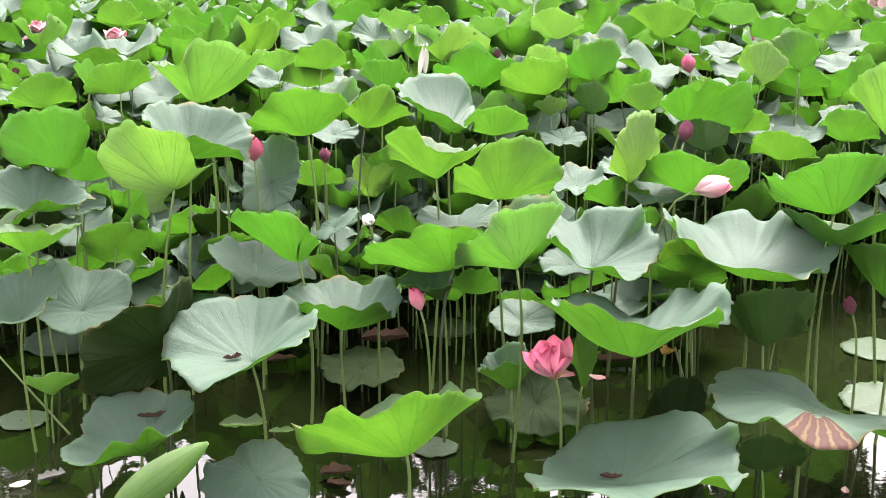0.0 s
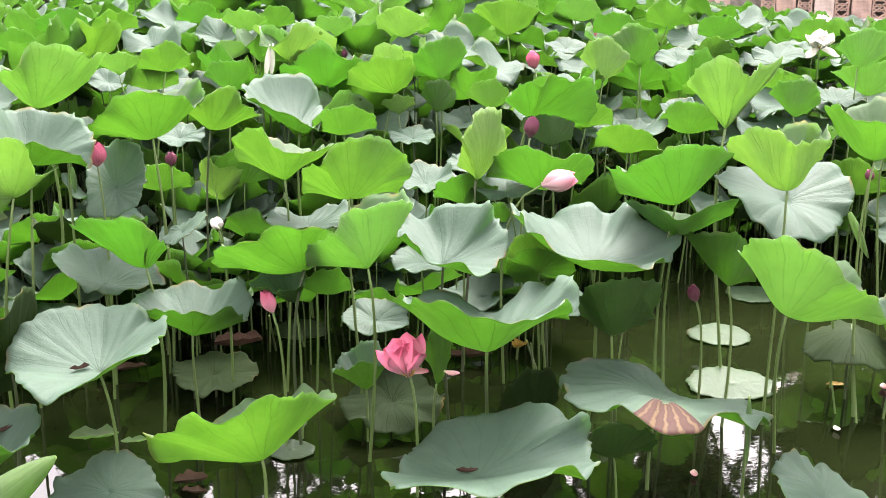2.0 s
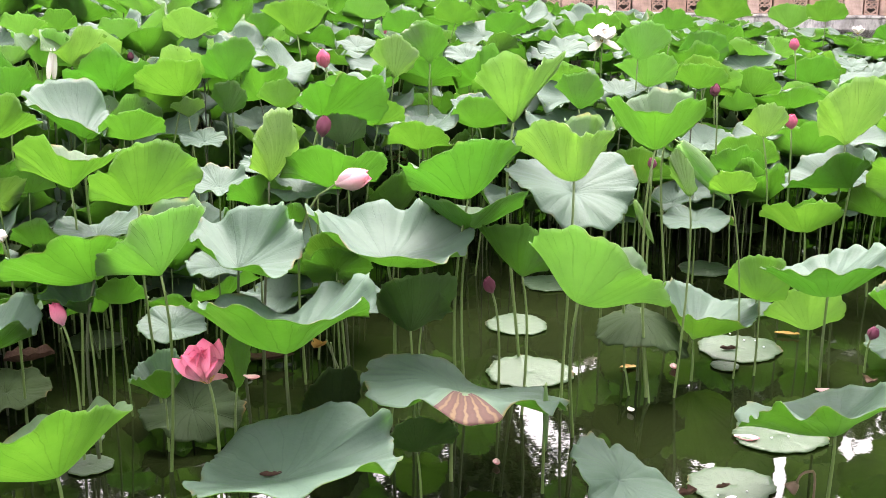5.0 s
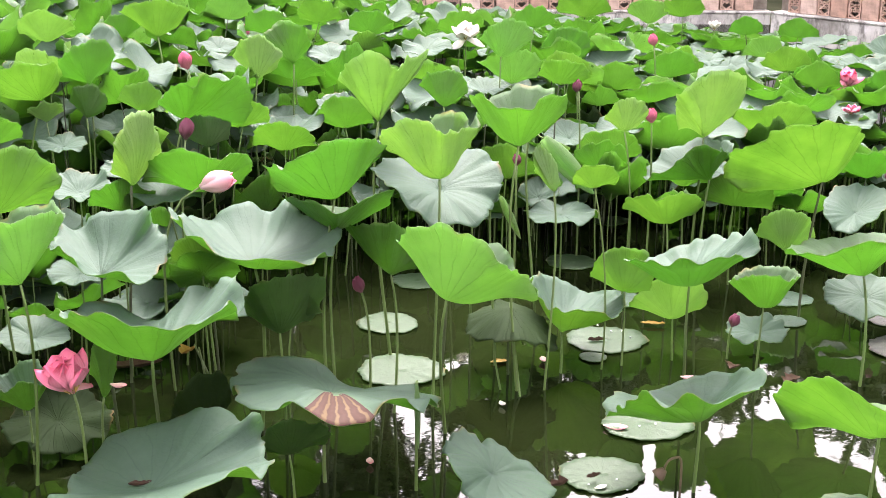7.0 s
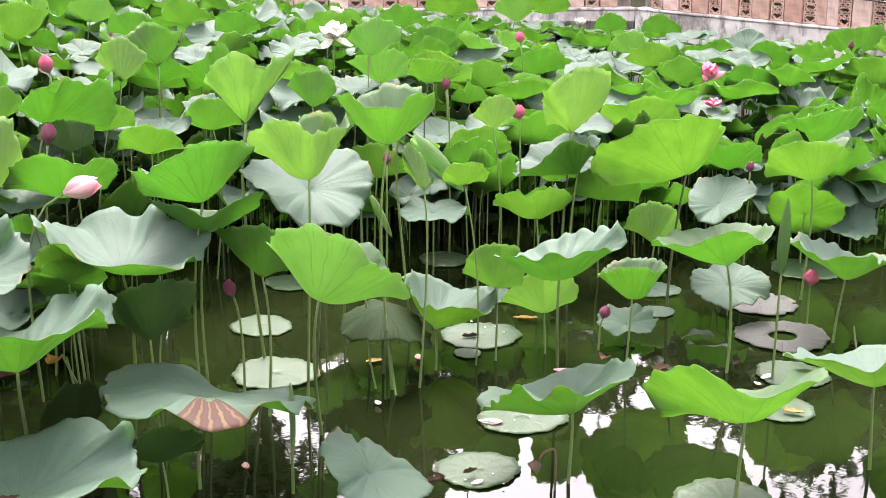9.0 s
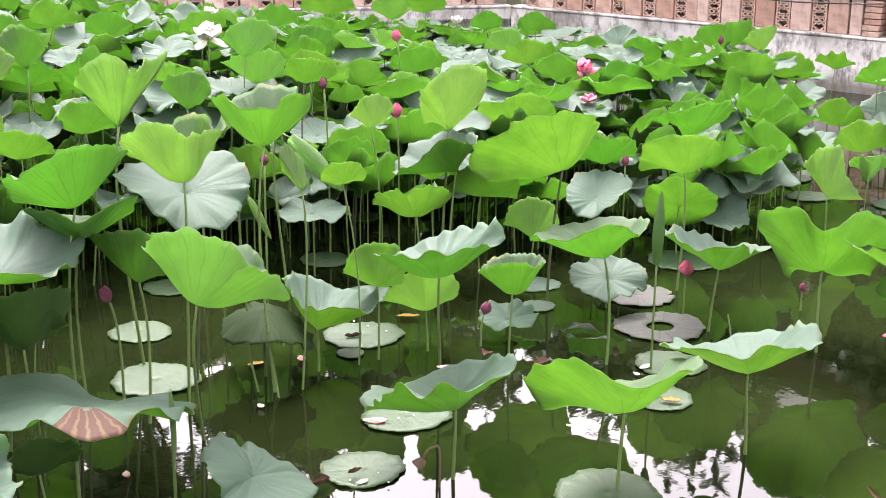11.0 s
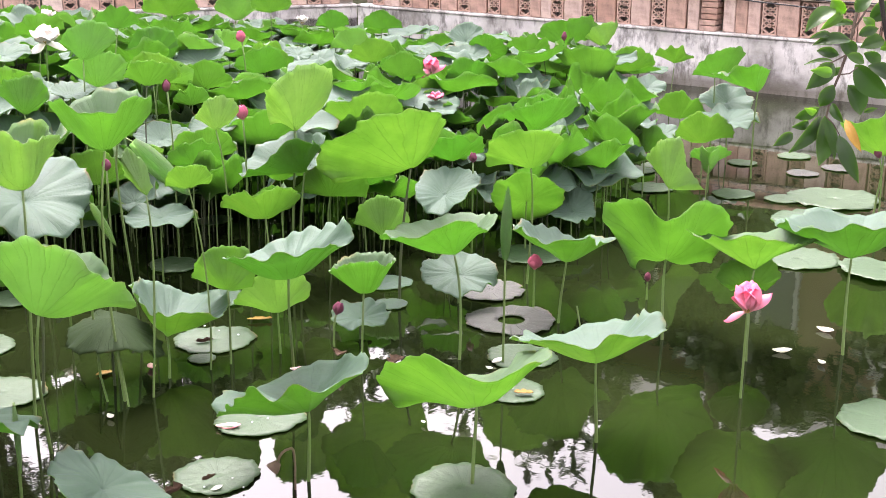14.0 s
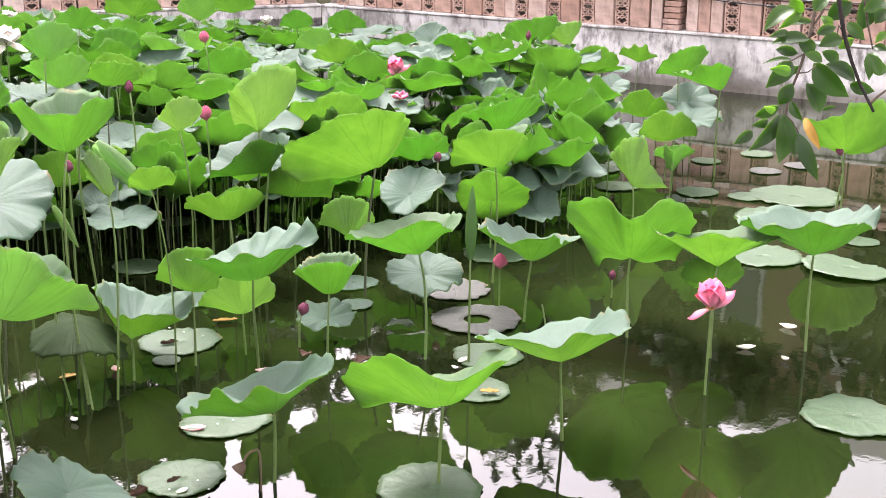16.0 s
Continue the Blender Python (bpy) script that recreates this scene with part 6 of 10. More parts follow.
vein_leaf(3.870, 5.941, 0.610, 0.362, [(-162, 13, 1.08), (-154, 20, 1.07), (-148, 28, 1.05), (-141, 36, 1.02), (-130, 41, 0.99), (-116, 40, 0.96), (-109, 45, 0.81), (-97, 50, 0.67), (-76, 56, 0.55), (-41, 55, 0.49), (-10, 51, 0.52), (10, 50, 0.66), (30, 46, 0.71), (45, 38, 0.78), (55, 31, 0.88), (61, 25, 1.01), (71, 23, 1.01), (82, 22, 1.0), (93, 21, 0.96), (105, 19, 0.96), (115, 14, 0.93), (125, 8, 0.93), (136, 4, 0.93), (147, 2, 0.93), (158, 0, 0.97), (168, 3, 0.97), (178, 7, 0.97), (-172, 10, 1.01)], skin="blue", seed=186, bow=-0.043, ripple=0.045)
vein_leaf(3.467, 5.672, 0.473, 0.248, [(149, 15, 0.94), (156, 25, 0.97), (164, 33, 1.01), (176, 38, 0.97), (-170, 42, 0.97), (-155, 45, 1.01), (-141, 42, 1.02), (-129, 44, 0.99), (-116, 51, 0.95), (-98, 55, 0.95), (-77, 54, 0.91), (-59, 49, 0.92), (-44, 44, 0.88), (-29, 38, 0.84), (-17, 29, 0.84), (-13, 23, 0.67), (-7, 13, 0.51), (10, 7, 0.46), (31, 7, 0.54), (45, 7, 0.67), (54, 6, 0.83), (60, 6, 1.0), (68, 8, 0.91), (79, 10, 0.8), (93, 13, 0.73), (108, 15, 0.71), (124, 16, 0.74), (138, 16, 0.82)], skin="green", seed=891, bow=-0.070)
vein_leaf(4.763, 5.849, 0.374, 0.233, [(-173, 6, 0.98), (-165, -4, 0.97), (-156, -13, 0.99), (-144, -15, 0.98), (-131, -16, 1.0), (-121, -9, 0.95), (-111, -1, 0.95), (-101, 7, 0.99), (-91, 11, 0.93), (-78, 15, 0.87), (-63, 19, 0.86), (-49, 21, 0.91), (-37, 23, 0.98), (-24, 29, 0.98), (-11, 33, 0.99), (4, 35, 0.95), (19, 34, 0.95), (34, 32, 1.0), (47, 32, 0.99), (62, 31, 0.97), (76, 29, 0.99), (88, 27, 0.99), (100, 26, 0.87), (115, 22, 0.79), (130, 17, 0.77), (146, 14, 0.76), (162, 11, 0.78), (176, 8, 0.86)], skin="blue", seed=426, bow=-0.015, ripple=0.045)
vein_leaf(4.342, 5.853, 0.189, 0.246, [(128, 21, 0.79), (131, 32, 0.81), (135, 43, 0.87), (140, 51, 0.94), (140, 60, 0.96), (134, 70, 0.96), (120, 79, 0.98), (83, 87, 0.97), (-49, 82, 0.95), (-56, 72, 0.97), (-55, 64, 0.97), (-47, 57, 0.86), (-40, 48, 0.77), (-34, 37, 0.71), (-31, 28, 0.6), (-26, 17, 0.47), (-16, 7, 0.4), (7, 12, 0.43), (25, 15, 0.51), (37, 16, 0.63), (46, 16, 0.76), (51, 16, 0.91), (56, 17, 0.98), (64, 19, 0.88), (75, 21, 0.79), (87, 23, 0.74), (101, 23, 0.72), (115, 23, 0.74)], skin="pale", seed=30, bow=-0.070)
lotus_leaf(4.04, 5.95, 0.45, 0.208, 4, 57, 0.17, lift=58, lift_dir=187, wave=0.098, skin="blue", seed=901)
vein_leaf(4.522, 4.557, 0.324, 0.333, [(-179, 36, 1.01), (-166, 33, 1.0), (-154, 30, 1.01), (-141, 33, 0.99), (-129, 36, 0.99), (-115, 39, 0.97), (-105, 41, 0.82), (-90, 42, 0.7), (-70, 40, 0.61), (-48, 33, 0.57), (-34, 27, 0.68), (-27, 23, 0.85), (-16, 21, 0.86), (-3, 19, 0.82), (11, 16, 0.83), (24, 13, 0.89), (34, 9, 0.98), (44, 10, 0.99), (55, 14, 0.97), (66, 17, 0.98), (77, 21, 0.97), (88, 26, 0.96), (100, 30, 0.99), (113, 31, 0.96), (127, 31, 0.97), (139, 33, 0.96), (153, 36, 0.94), (168, 37, 0.95)], skin="blue", seed=713, bow=-0.044, ripple=0.045)
vein_leaf(2.534, 3.800, 0.287, 0.364, [(-178, 20, 0.92), (-170, 30, 0.94), (-155, 30, 0.96), (-141, 31, 0.99), (-128, 35, 1.02), (-114, 34, 1.04), (-101, 36, 1.06), (-90, 39, 0.96), (-76, 41, 0.84), (-57, 41, 0.76), (-36, 38, 0.74), (-22, 39, 0.8), (-5, 40, 0.8), (11, 32, 0.8), (24, 24, 0.86), (34, 17, 0.94), (46, 12, 0.94), (58, 8, 0.97), (69, 3, 1.0), (79, -3, 1.03), (90, -4, 1.05), (101, -4, 1.07), (112, -2, 1.02), (124, 0, 0.99), (136, 2, 0.99), (147, -1, 0.92), (158, 7, 0.87), (170, 14, 0.87)], skin="blue", seed=145, bow=-0.015, ripple=0.045)
vein_leaf(3.001, 3.400, 0.325, 0.382, [(132, -6, 0.68), (139, 3, 0.83), (138, 13, 0.97), (146, 23, 0.99), (157, 31, 0.98), (169, 38, 0.99), (-176, 43, 1.01), (-161, 44, 1.02), (-145, 42, 1.03), (-132, 37, 1.03), (-117, 36, 1.02), (-103, 38, 1.02), (-88, 41, 0.99), (-72, 42, 0.9), (-55, 40, 0.85), (-37, 36, 0.86), (-21, 35, 0.89), (-6, 30, 0.87), (7, 23, 0.9), (18, 16, 0.97), (28, 9, 0.97), (38, 1, 0.97), (49, -4, 0.97), (62, -7, 0.98), (73, -9, 0.97), (83, -9, 0.83), (97, -9, 0.72), (114, -8, 0.67)], skin="green", seed=702, bow=-0.040)
vein_leaf(3.617, 3.417, 0.346, 0.364, [(-178, 27, 1.03), (-165, 29, 1.04), (-152, 28, 1.03), (-140, 31, 1.02), (-127, 35, 1.01), (-112, 37, 0.99), (-98, 36, 0.93), (-84, 36, 0.83), (-67, 33, 0.77), (-49, 28, 0.76), (-36, 28, 0.83), (-24, 33, 0.9), (-10, 31, 0.87), (4, 25, 0.89), (15, 18, 0.95), (24, 12, 1.01), (36, 10, 0.98), (48, 7, 0.97), (60, 4, 0.97), (71, -1, 0.96), (83, 0, 0.96), (95, 4, 0.96), (107, 8, 0.94), (119, 11, 0.92), (132, 14, 0.95), (144, 17, 0.95), (156, 22, 0.93), (169, 25, 0.96)], skin="blue", seed=72, base=(3.65, 3.42), bow=-0.040, ripple=0.045)
lotus_leaf(4.30, 5.13, 0.15, 0.189, 20, -129, 0.1, wave=0.06, skin="blue", seed=443)
lotus_leaf(3.57, 4.98, 0.10, 0.150, 10, -125, 0.2, wave=0.09, skin="blue", seed=404)
vein_leaf(4.804, 4.157, 0.387, 0.406, [(133, -24, 0.4), (131, 6, 0.5), (130, 22, 0.69), (130, 31, 0.9), (135, 42, 0.98), (153, 49, 0.98), (175, 54, 1.0), (-162, 53, 1.0), (-145, 44, 1.0), (-133, 45, 0.98), (-116, 54, 0.94), (-90, 58, 0.93), (-66, 52, 0.93), (-52, 41, 0.92), (-39, 30, 0.87), (-34, 18, 0.74), (-34, 0, 0.59), (-23, -9, 0.58), (-6, -3, 0.73), (4, 1, 0.93), (13, 4, 1.07), (26, 6, 1.04), (40, 8, 1.01), (54, 11, 0.97), (68, 15, 0.96), (77, 13, 0.82), (87, 6, 0.61), (104, -6, 0.45)], skin="green", seed=702, base=(4.74, 4.08), bow=-0.070)
vein_leaf(4.851, 3.659, 0.449, 0.383, [(-176, 30, 1.07), (-164, 34, 1.06), (-151, 36, 1.03), (-138, 38, 1.0), (-124, 37, 0.95), (-111, 35, 0.89), (-97, 37, 0.78), (-79, 37, 0.71), (-59, 34, 0.69), (-42, 28, 0.73), (-32, 26, 0.87), (-23, 25, 1.0), (-11, 23, 0.99), (1, 21, 1.02), (12, 18, 1.08), (22, 15, 1.06), (32, 11, 1.05), (43, 11, 0.99), (55, 10, 0.97), (67, 10, 0.94), (79, 11, 0.93), (90, 16, 0.86), (104, 21, 0.83), (118, 25, 0.86), (131, 27, 0.92), (144, 30, 0.91), (159, 31, 0.93), (172, 31, 0.98)], skin="green", seed=805, bow=-0.040)
vein_leaf(5.329, 3.477, 0.460, 0.417, [(170, 28, 1.1), (-179, 27, 1.1), (-167, 29, 1.09), (-156, 33, 1.05), (-144, 35, 1.0), (-130, 36, 0.95), (-116, 39, 0.88), (-101, 41, 0.77), (-82, 41, 0.7), (-60, 37, 0.68), (-43, 30, 0.71), (-31, 30, 0.85), (-21, 30, 0.97), (-9, 25, 1.03), (0, 21, 1.12), (10, 18, 1.11), (21, 16, 1.09), (31, 14, 1.06), (42, 16, 1.0), (54, 19, 0.96), (67, 21, 0.94), (80, 22, 0.91), (93, 22, 0.93), (107, 23, 0.9), (121, 23, 0.92), (133, 23, 0.98), (146, 25, 0.98), (158, 27, 1.02)], skin="blue", seed=800, base=(5.26, 3.42), bow=-0.043, ripple=0.045)
vein_leaf(5.056, 3.840, 0.273, 0.184, [(130, -13, 0.47), (135, 1, 0.62), (137, 10, 0.79), (139, 18, 0.91), (142, 30, 0.94), (144, 41, 1.02), (151, 51, 0.98), (163, 61, 0.96), (-176, 70, 0.98), (-145, 75, 0.97), (-94, 77, 0.92), (-57, 69, 0.91), (-42, 59, 0.94), (-37, 48, 0.94), (-36, 35, 0.88), (-35, 22, 0.88), (-34, 14, 0.73), (-32, 2, 0.57), (-25, -12, 0.46), (0, -7, 0.48), (19, -2, 0.59), (31, 2, 0.73), (38, 4, 0.9), (44, 4, 0.93), (51, 3, 0.75), (62, 0, 0.6), (79, -4, 0.48), (104, -10, 0.43)], skin="green", seed=369, bow=-0.070)
vein_leaf(7.840, 6.107, 0.652, 0.394, [(134, 19, 0.98), (144, 21, 0.93), (155, 23, 0.92), (167, 24, 0.94), (178, 24, 0.99), (-173, 25, 1.05), (-167, 33, 1.02), (-157, 37, 0.98), (-144, 38, 0.96), (-139, 43, 0.83), (-132, 49, 0.69), (-119, 57, 0.57), (-89, 65, 0.49), (-41, 63, 0.45), (-16, 51, 0.34), (7, 28, 0.29), (25, 21, 0.42), (34, 17, 0.58), (38, 14, 0.74), (41, 13, 0.91), (44, 12, 1.05), (51, 14, 0.93), (60, 17, 0.84), (72, 19, 0.77), (86, 21, 0.74), (100, 22, 0.75), (114, 21, 0.79), (125, 20, 0.87)], skin="green", seed=955, bow=-0.070)
vein_leaf(8.427, 7.017, 0.589, 0.331, [(138, 6, 0.55), (154, 16, 0.58), (170, 23, 0.65), (-178, 27, 0.77), (-168, 29, 0.91), (-161, 33, 0.99), (-153, 41, 0.93), (-141, 50, 0.91), (-126, 57, 0.9), (-104, 62, 0.86), (-77, 63, 0.85), (-53, 59, 0.89), (-38, 52, 0.95), (-32, 41, 0.93), (-29, 34, 0.85), (-26, 28, 0.68), (-22, 19, 0.52), (-6, 15, 0.52), (11, 14, 0.62), (22, 13, 0.76), (29, 12, 0.92), (34, 11, 1.08), (39, 11, 0.92), (46, 12, 0.76), (56, 13, 0.62), (73, 14, 0.51), (95, 13, 0.45), (119, 10, 0.47)], skin="green", seed=417, bow=-0.070)
vein_leaf(7.683, 4.916, 0.412, 0.450, [(120, 6, 0.37), (129, 24, 0.53), (134, 33, 0.73), (146, 37, 0.84), (164, 37, 0.91), (178, 35, 1.03), (-168, 35, 1.05), (-158, 41, 1.0), (-149, 52, 0.97), (-130, 61, 0.92), (-100, 67, 0.89), (-64, 65, 0.9), (-42, 56, 0.91), (-33, 43, 0.93), (-31, 33, 0.89), (-34, 21, 0.73), (-36, 7, 0.6), (-28, -4, 0.4), (-7, -2, 0.43), (7, 4, 0.61), (14, 7, 0.82), (19, 9, 1.03), (26, 9, 1.09), (37, 7, 1.03), (48, 6, 0.96), (55, 6, 0.75), (66, 7, 0.56), (87, 7, 0.42)], skin="green", seed=223, bow=-0.070)
vein_leaf(7.430, 7.009, 0.429, 0.236, [(-165, -4, 1.16), (-155, -9, 1.09), (-144, -13, 1.06), (-132, -17, 1.06), (-120, -18, 0.96), (-106, -18, 0.91), (-91, -16, 0.91), (-78, -12, 0.82), (-63, -7, 0.78), (-48, -1, 0.81), (-35, 4, 0.89), (-23, 8, 0.97), (-10, 12, 0.97), (2, 15, 1.01), (14, 17, 1.11), (24, 18, 1.13), (36, 21, 1.09), (48, 22, 1.07), (61, 23, 0.98), (75, 23, 0.93), (90, 22, 0.93), (104, 20, 0.86), (120, 17, 0.82), (135, 12, 0.85), (148, 8, 0.93), (161, 4, 0.94), (174, 1, 0.97), (-175, -2, 1.05)], skin="blue", seed=203, bow=0.050, ripple=0.045)
lotus_leaf(8.34, 7.67, 0.42, 0.162, 20, -137, 0.2, wave=0.08, skin="blue", seed=899)
vein_leaf(5.635, 5.694, 0.168, 0.214, [(174, 8, 1.02), (-173, 7, 0.98), (-161, 5, 0.99), (-149, 4, 1.01), (-136, 1, 0.98), (-124, -1, 1.0), (-115, -2, 0.84), (-102, -3, 0.71), (-84, -4, 0.63), (-64, -5, 0.63), (-46, -5, 0.69), (-30, 3, 0.69), (-15, 12, 0.74), (-3, 18, 0.84), (8, 22, 0.99), (16, 29, 1.0), (27, 38, 0.97), (41, 45, 0.99), (55, 44, 0.99), (66, 34, 0.95), (74, 24, 0.96), (83, 17, 0.96), (96, 15, 0.88), (110, 12, 0.86), (124, 8, 0.89), (137, 4, 0.96), (149, 5, 0.95), (162, 7, 0.96)], skin="blue", seed=643, bow=-0.015, ripple=0.045)
vein_leaf(6.203, 5.430, 0.297, 0.326, [(113, 49, 0.74), (126, 59, 0.77), (144, 66, 0.84), (166, 69, 0.94), (175, 74, 0.97), (168, 84, 0.96), (11, 85, 0.98), (-40, 79, 0.97), (-39, 74, 0.85), (-31, 67, 0.71), (-26, 58, 0.59), (-26, 42, 0.52), (-29, 24, 0.54), (-31, 9, 0.6), (-32, -3, 0.7), (-22, -6, 0.74), (-10, -6, 0.77), (1, -6, 0.84), (10, -5, 0.94), (17, -5, 1.05), (25, -2, 1.06), (32, 1, 1.01), (36, 7, 0.88), (42, 13, 0.77), (51, 21, 0.69), (62, 31, 0.64), (77, 40, 0.63), (95, 46, 0.66)], skin="pale", seed=909, bow=-0.070)
vein_leaf(5.862, 6.300, 0.551, 0.356, [(132, -1, 0.78), (138, 12, 0.76), (146, 23, 0.77), (161, 29, 0.76), (176, 33, 0.8), (-169, 35, 0.87), (-158, 35, 0.97), (-144, 39, 0.95), (-130, 43, 0.94), (-115, 47, 0.92), (-98, 50, 0.94), (-80, 51, 0.9), (-61, 50, 0.91), (-45, 46, 0.95), (-35, 38, 0.93), (-29, 30, 0.85), (-23, 24, 0.69), (-7, 22, 0.65), (9, 20, 0.7), (23, 17, 0.79), (33, 14, 0.91), (40, 11, 1.04), (47, 11, 0.9), (57, 11, 0.77), (70, 10, 0.67), (87, 8, 0.62), (104, 5, 0.62), (120, 2, 0.68)], skin="green", seed=847, bow=-0.070)
lotus_leaf(5.01, 6.09, 0.50, 0.196, 2, 52, 0.4, lift=46, lift_dir=181, wave=0.098, skin="green", seed=717)
lotus_leaf(8.52, 6.96, 0.38, 0.212, 20, -140, 0.2, wave=0.08, skin="blue", seed=106)
lotus_leaf(8.06, 6.55, 0.33, 0.229, 10, -140, 0.2, wave=0.09, skin="blue", seed=911)
lotus_leaf(7.44, 6.25, 0.30, 0.231, 5, 41, 0.21, lift=66, lift_dir=194, wave=0.084, skin="green", seed=891)
vein_leaf(7.670, 7.648, 0.513, 0.385, [(133, 37, 0.98), (144, 43, 0.97), (156, 48, 0.98), (168, 53, 1.0), (-178, 59, 0.96), (-159, 63, 0.95), (-138, 66, 0.92), (-111, 67, 0.89), (-86, 64, 0.89), (-64, 61, 0.83), (-45, 56, 0.79), (-30, 47, 0.78), (-21, 39, 0.77), (-18, 34, 0.62), (-14, 25, 0.47), (-9, 9, 0.35), (13, 12, 0.41), (28, 15, 0.52), (38, 16, 0.66), (44, 17, 0.81), (49, 17, 0.97), (53, 18, 1.04), (60, 23, 0.94), (69, 27, 0.87), (81, 32, 0.83), (94, 36, 0.82), (108, 38, 0.84), (122, 38, 0.89)], skin="green", seed=324, bow=-0.070)
vein_leaf(7.082, 7.768, 0.537, 0.219, [(-156, -8, 1.13), (-145, -11, 1.08), (-134, -14, 1.07), (-123, -14, 0.96), (-110, -14, 0.9), (-96, -13, 0.89), (-82, -11, 0.92), (-70, -7, 0.84), (-55, -2, 0.8), (-41, 2, 0.82), (-28, 6, 0.89), (-16, 13, 0.85), (-2, 20, 0.85), (11, 26, 0.9), (24, 29, 1.0), (35, 31, 1.1), (47, 34, 1.01), (62, 35, 0.97), (77, 34, 0.97), (92, 33, 0.97), (106, 31, 0.9), (122, 27, 0.88), (136, 22, 0.91), (147, 17, 0.98), (159, 12, 0.92), (172, 7, 0.9), (-176, 1, 0.93), (-165, -4, 1.01)], skin="blue", seed=608, bow=-0.015, ripple=0.045)
vein_leaf(8.088, 9.786, 0.602, 0.222, [(-160, 2, 1.1), (-150, -1, 1.05), (-139, -3, 1.03), (-128, -5, 1.06), (-118, -3, 0.97), (-106, -1, 0.93), (-94, 2, 0.93), (-84, 7, 0.86), (-72, 14, 0.8), (-59, 21, 0.78), (-44, 27, 0.81), (-30, 31, 0.89), (-19, 34, 0.95), (-5, 41, 0.93), (10, 45, 0.95), (26, 47, 1.02), (41, 48, 1.06), (57, 46, 1.02), (72, 43, 1.02), (85, 39, 1.0), (98, 38, 0.9), (114, 35, 0.83), (129, 29, 0.81), (142, 22, 0.85), (154, 16, 0.86), (168, 13, 0.86), (-180, 9, 0.9), (-169, 5, 0.98)], skin="blue", seed=951, bow=-0.040, ripple=0.045)
lotus_leaf(7.62, 8.91, 0.65, 0.173, 51, 37, 0.2, wave=0.05, skin="green", seed=252)
vein_leaf(8.705, 8.988, 0.612, 0.350, [(142, 13, 0.97), (149, 23, 0.96), (156, 32, 0.99), (165, 39, 1.0), (178, 45, 0.95), (-166, 49, 0.94), (-150, 51, 0.95), (-138, 60, 0.86), (-115, 68, 0.82), (-76, 71, 0.81), (-44, 65, 0.85), (-28, 57, 0.93), (-23, 46, 0.88), (-21, 33, 0.86), (-18, 28, 0.69), (-14, 20, 0.52), (0, 13, 0.45), (20, 15, 0.54), (33, 15, 0.69), (41, 15, 0.85), (46, 14, 1.02), (52, 15, 1.01), (62, 17, 0.88), (74, 19, 0.79), (88, 20, 0.73), (105, 19, 0.72), (120, 18, 0.77), (133, 15, 0.85)], skin="green", seed=177, bow=-0.070)
vein_leaf(8.866, 8.731, 0.620, 0.278, [(142, 22, 0.69), (154, 30, 0.71), (167, 36, 0.77), (179, 40, 0.85), (-171, 42, 0.96), (-163, 46, 0.99), (-154, 54, 0.94), (-140, 61, 0.92), (-123, 67, 0.89), (-95, 73, 0.85), (-56, 73, 0.85), (-29, 67, 0.88), (-16, 59, 0.93), (-10, 53, 0.86), (-6, 48, 0.72), (-2, 40, 0.58), (13, 33, 0.61), (25, 28, 0.71), (33, 23, 0.84), (38, 20, 0.97), (42, 17, 1.12), (47, 19, 0.98), (54, 21, 0.85), (63, 24, 0.74), (75, 27, 0.65), (92, 28, 0.59), (111, 28, 0.58), (128, 25, 0.61)], skin="pale", seed=49, bow=-0.070)
vein_leaf(5.657, 7.336, 0.587, 0.340, [(-146, 12, 1.05), (-135, 9, 1.0), (-123, 5, 1.0), (-112, 2, 0.94), (-99, 0, 0.88), (-85, -2, 0.88), (-72, -4, 0.92), (-60, -3, 0.9), (-46, 0, 0.89), (-33, 2, 0.94), (-22, 4, 0.96), (-9, 6, 0.92), (4, 8, 0.93), (16, 10, 0.99), (27, 11, 1.08), (38, 12, 1.06), (50, 13, 1.05), (61, 15, 1.02), (74, 17, 1.01), (85, 19, 0.95), (98, 21, 0.85), (113, 22, 0.79), (130, 21, 0.79), (145, 19, 0.85), (159, 19, 0.8), (176, 19, 0.79), (-169, 17, 0.83), (-156, 14, 0.92)], skin="blue", seed=924, bow=-0.015, ripple=0.045)
vein_leaf(6.513, 7.951, 0.551, 0.250, [(143, 14, 0.98), (150, 22, 0.95), (157, 29, 0.96), (166, 37, 1.0), (173, 43, 0.96), (-177, 51, 0.91), (-162, 58, 0.89), (-142, 63, 0.9), (-120, 65, 0.91), (-97, 69, 0.83), (-64, 69, 0.77), (-37, 62, 0.75), (-21, 52, 0.77), (-16, 46, 0.66), (-12, 39, 0.51), (-7, 25, 0.37), (10, 14, 0.33), (35, 14, 0.41), (50, 13, 0.54), (58, 12, 0.69), (64, 11, 0.84), (67, 11, 1.01), (75, 12, 0.93), (85, 14, 0.85), (97, 15, 0.81), (110, 15, 0.8), (123, 15, 0.83), (134, 15, 0.89)], skin="green", seed=773, bow=-0.070)
lotus_leaf(5.25, 5.68, 0.30, 0.218, 52, 48, 0.15, wave=0.05, skin="green", seed=917)
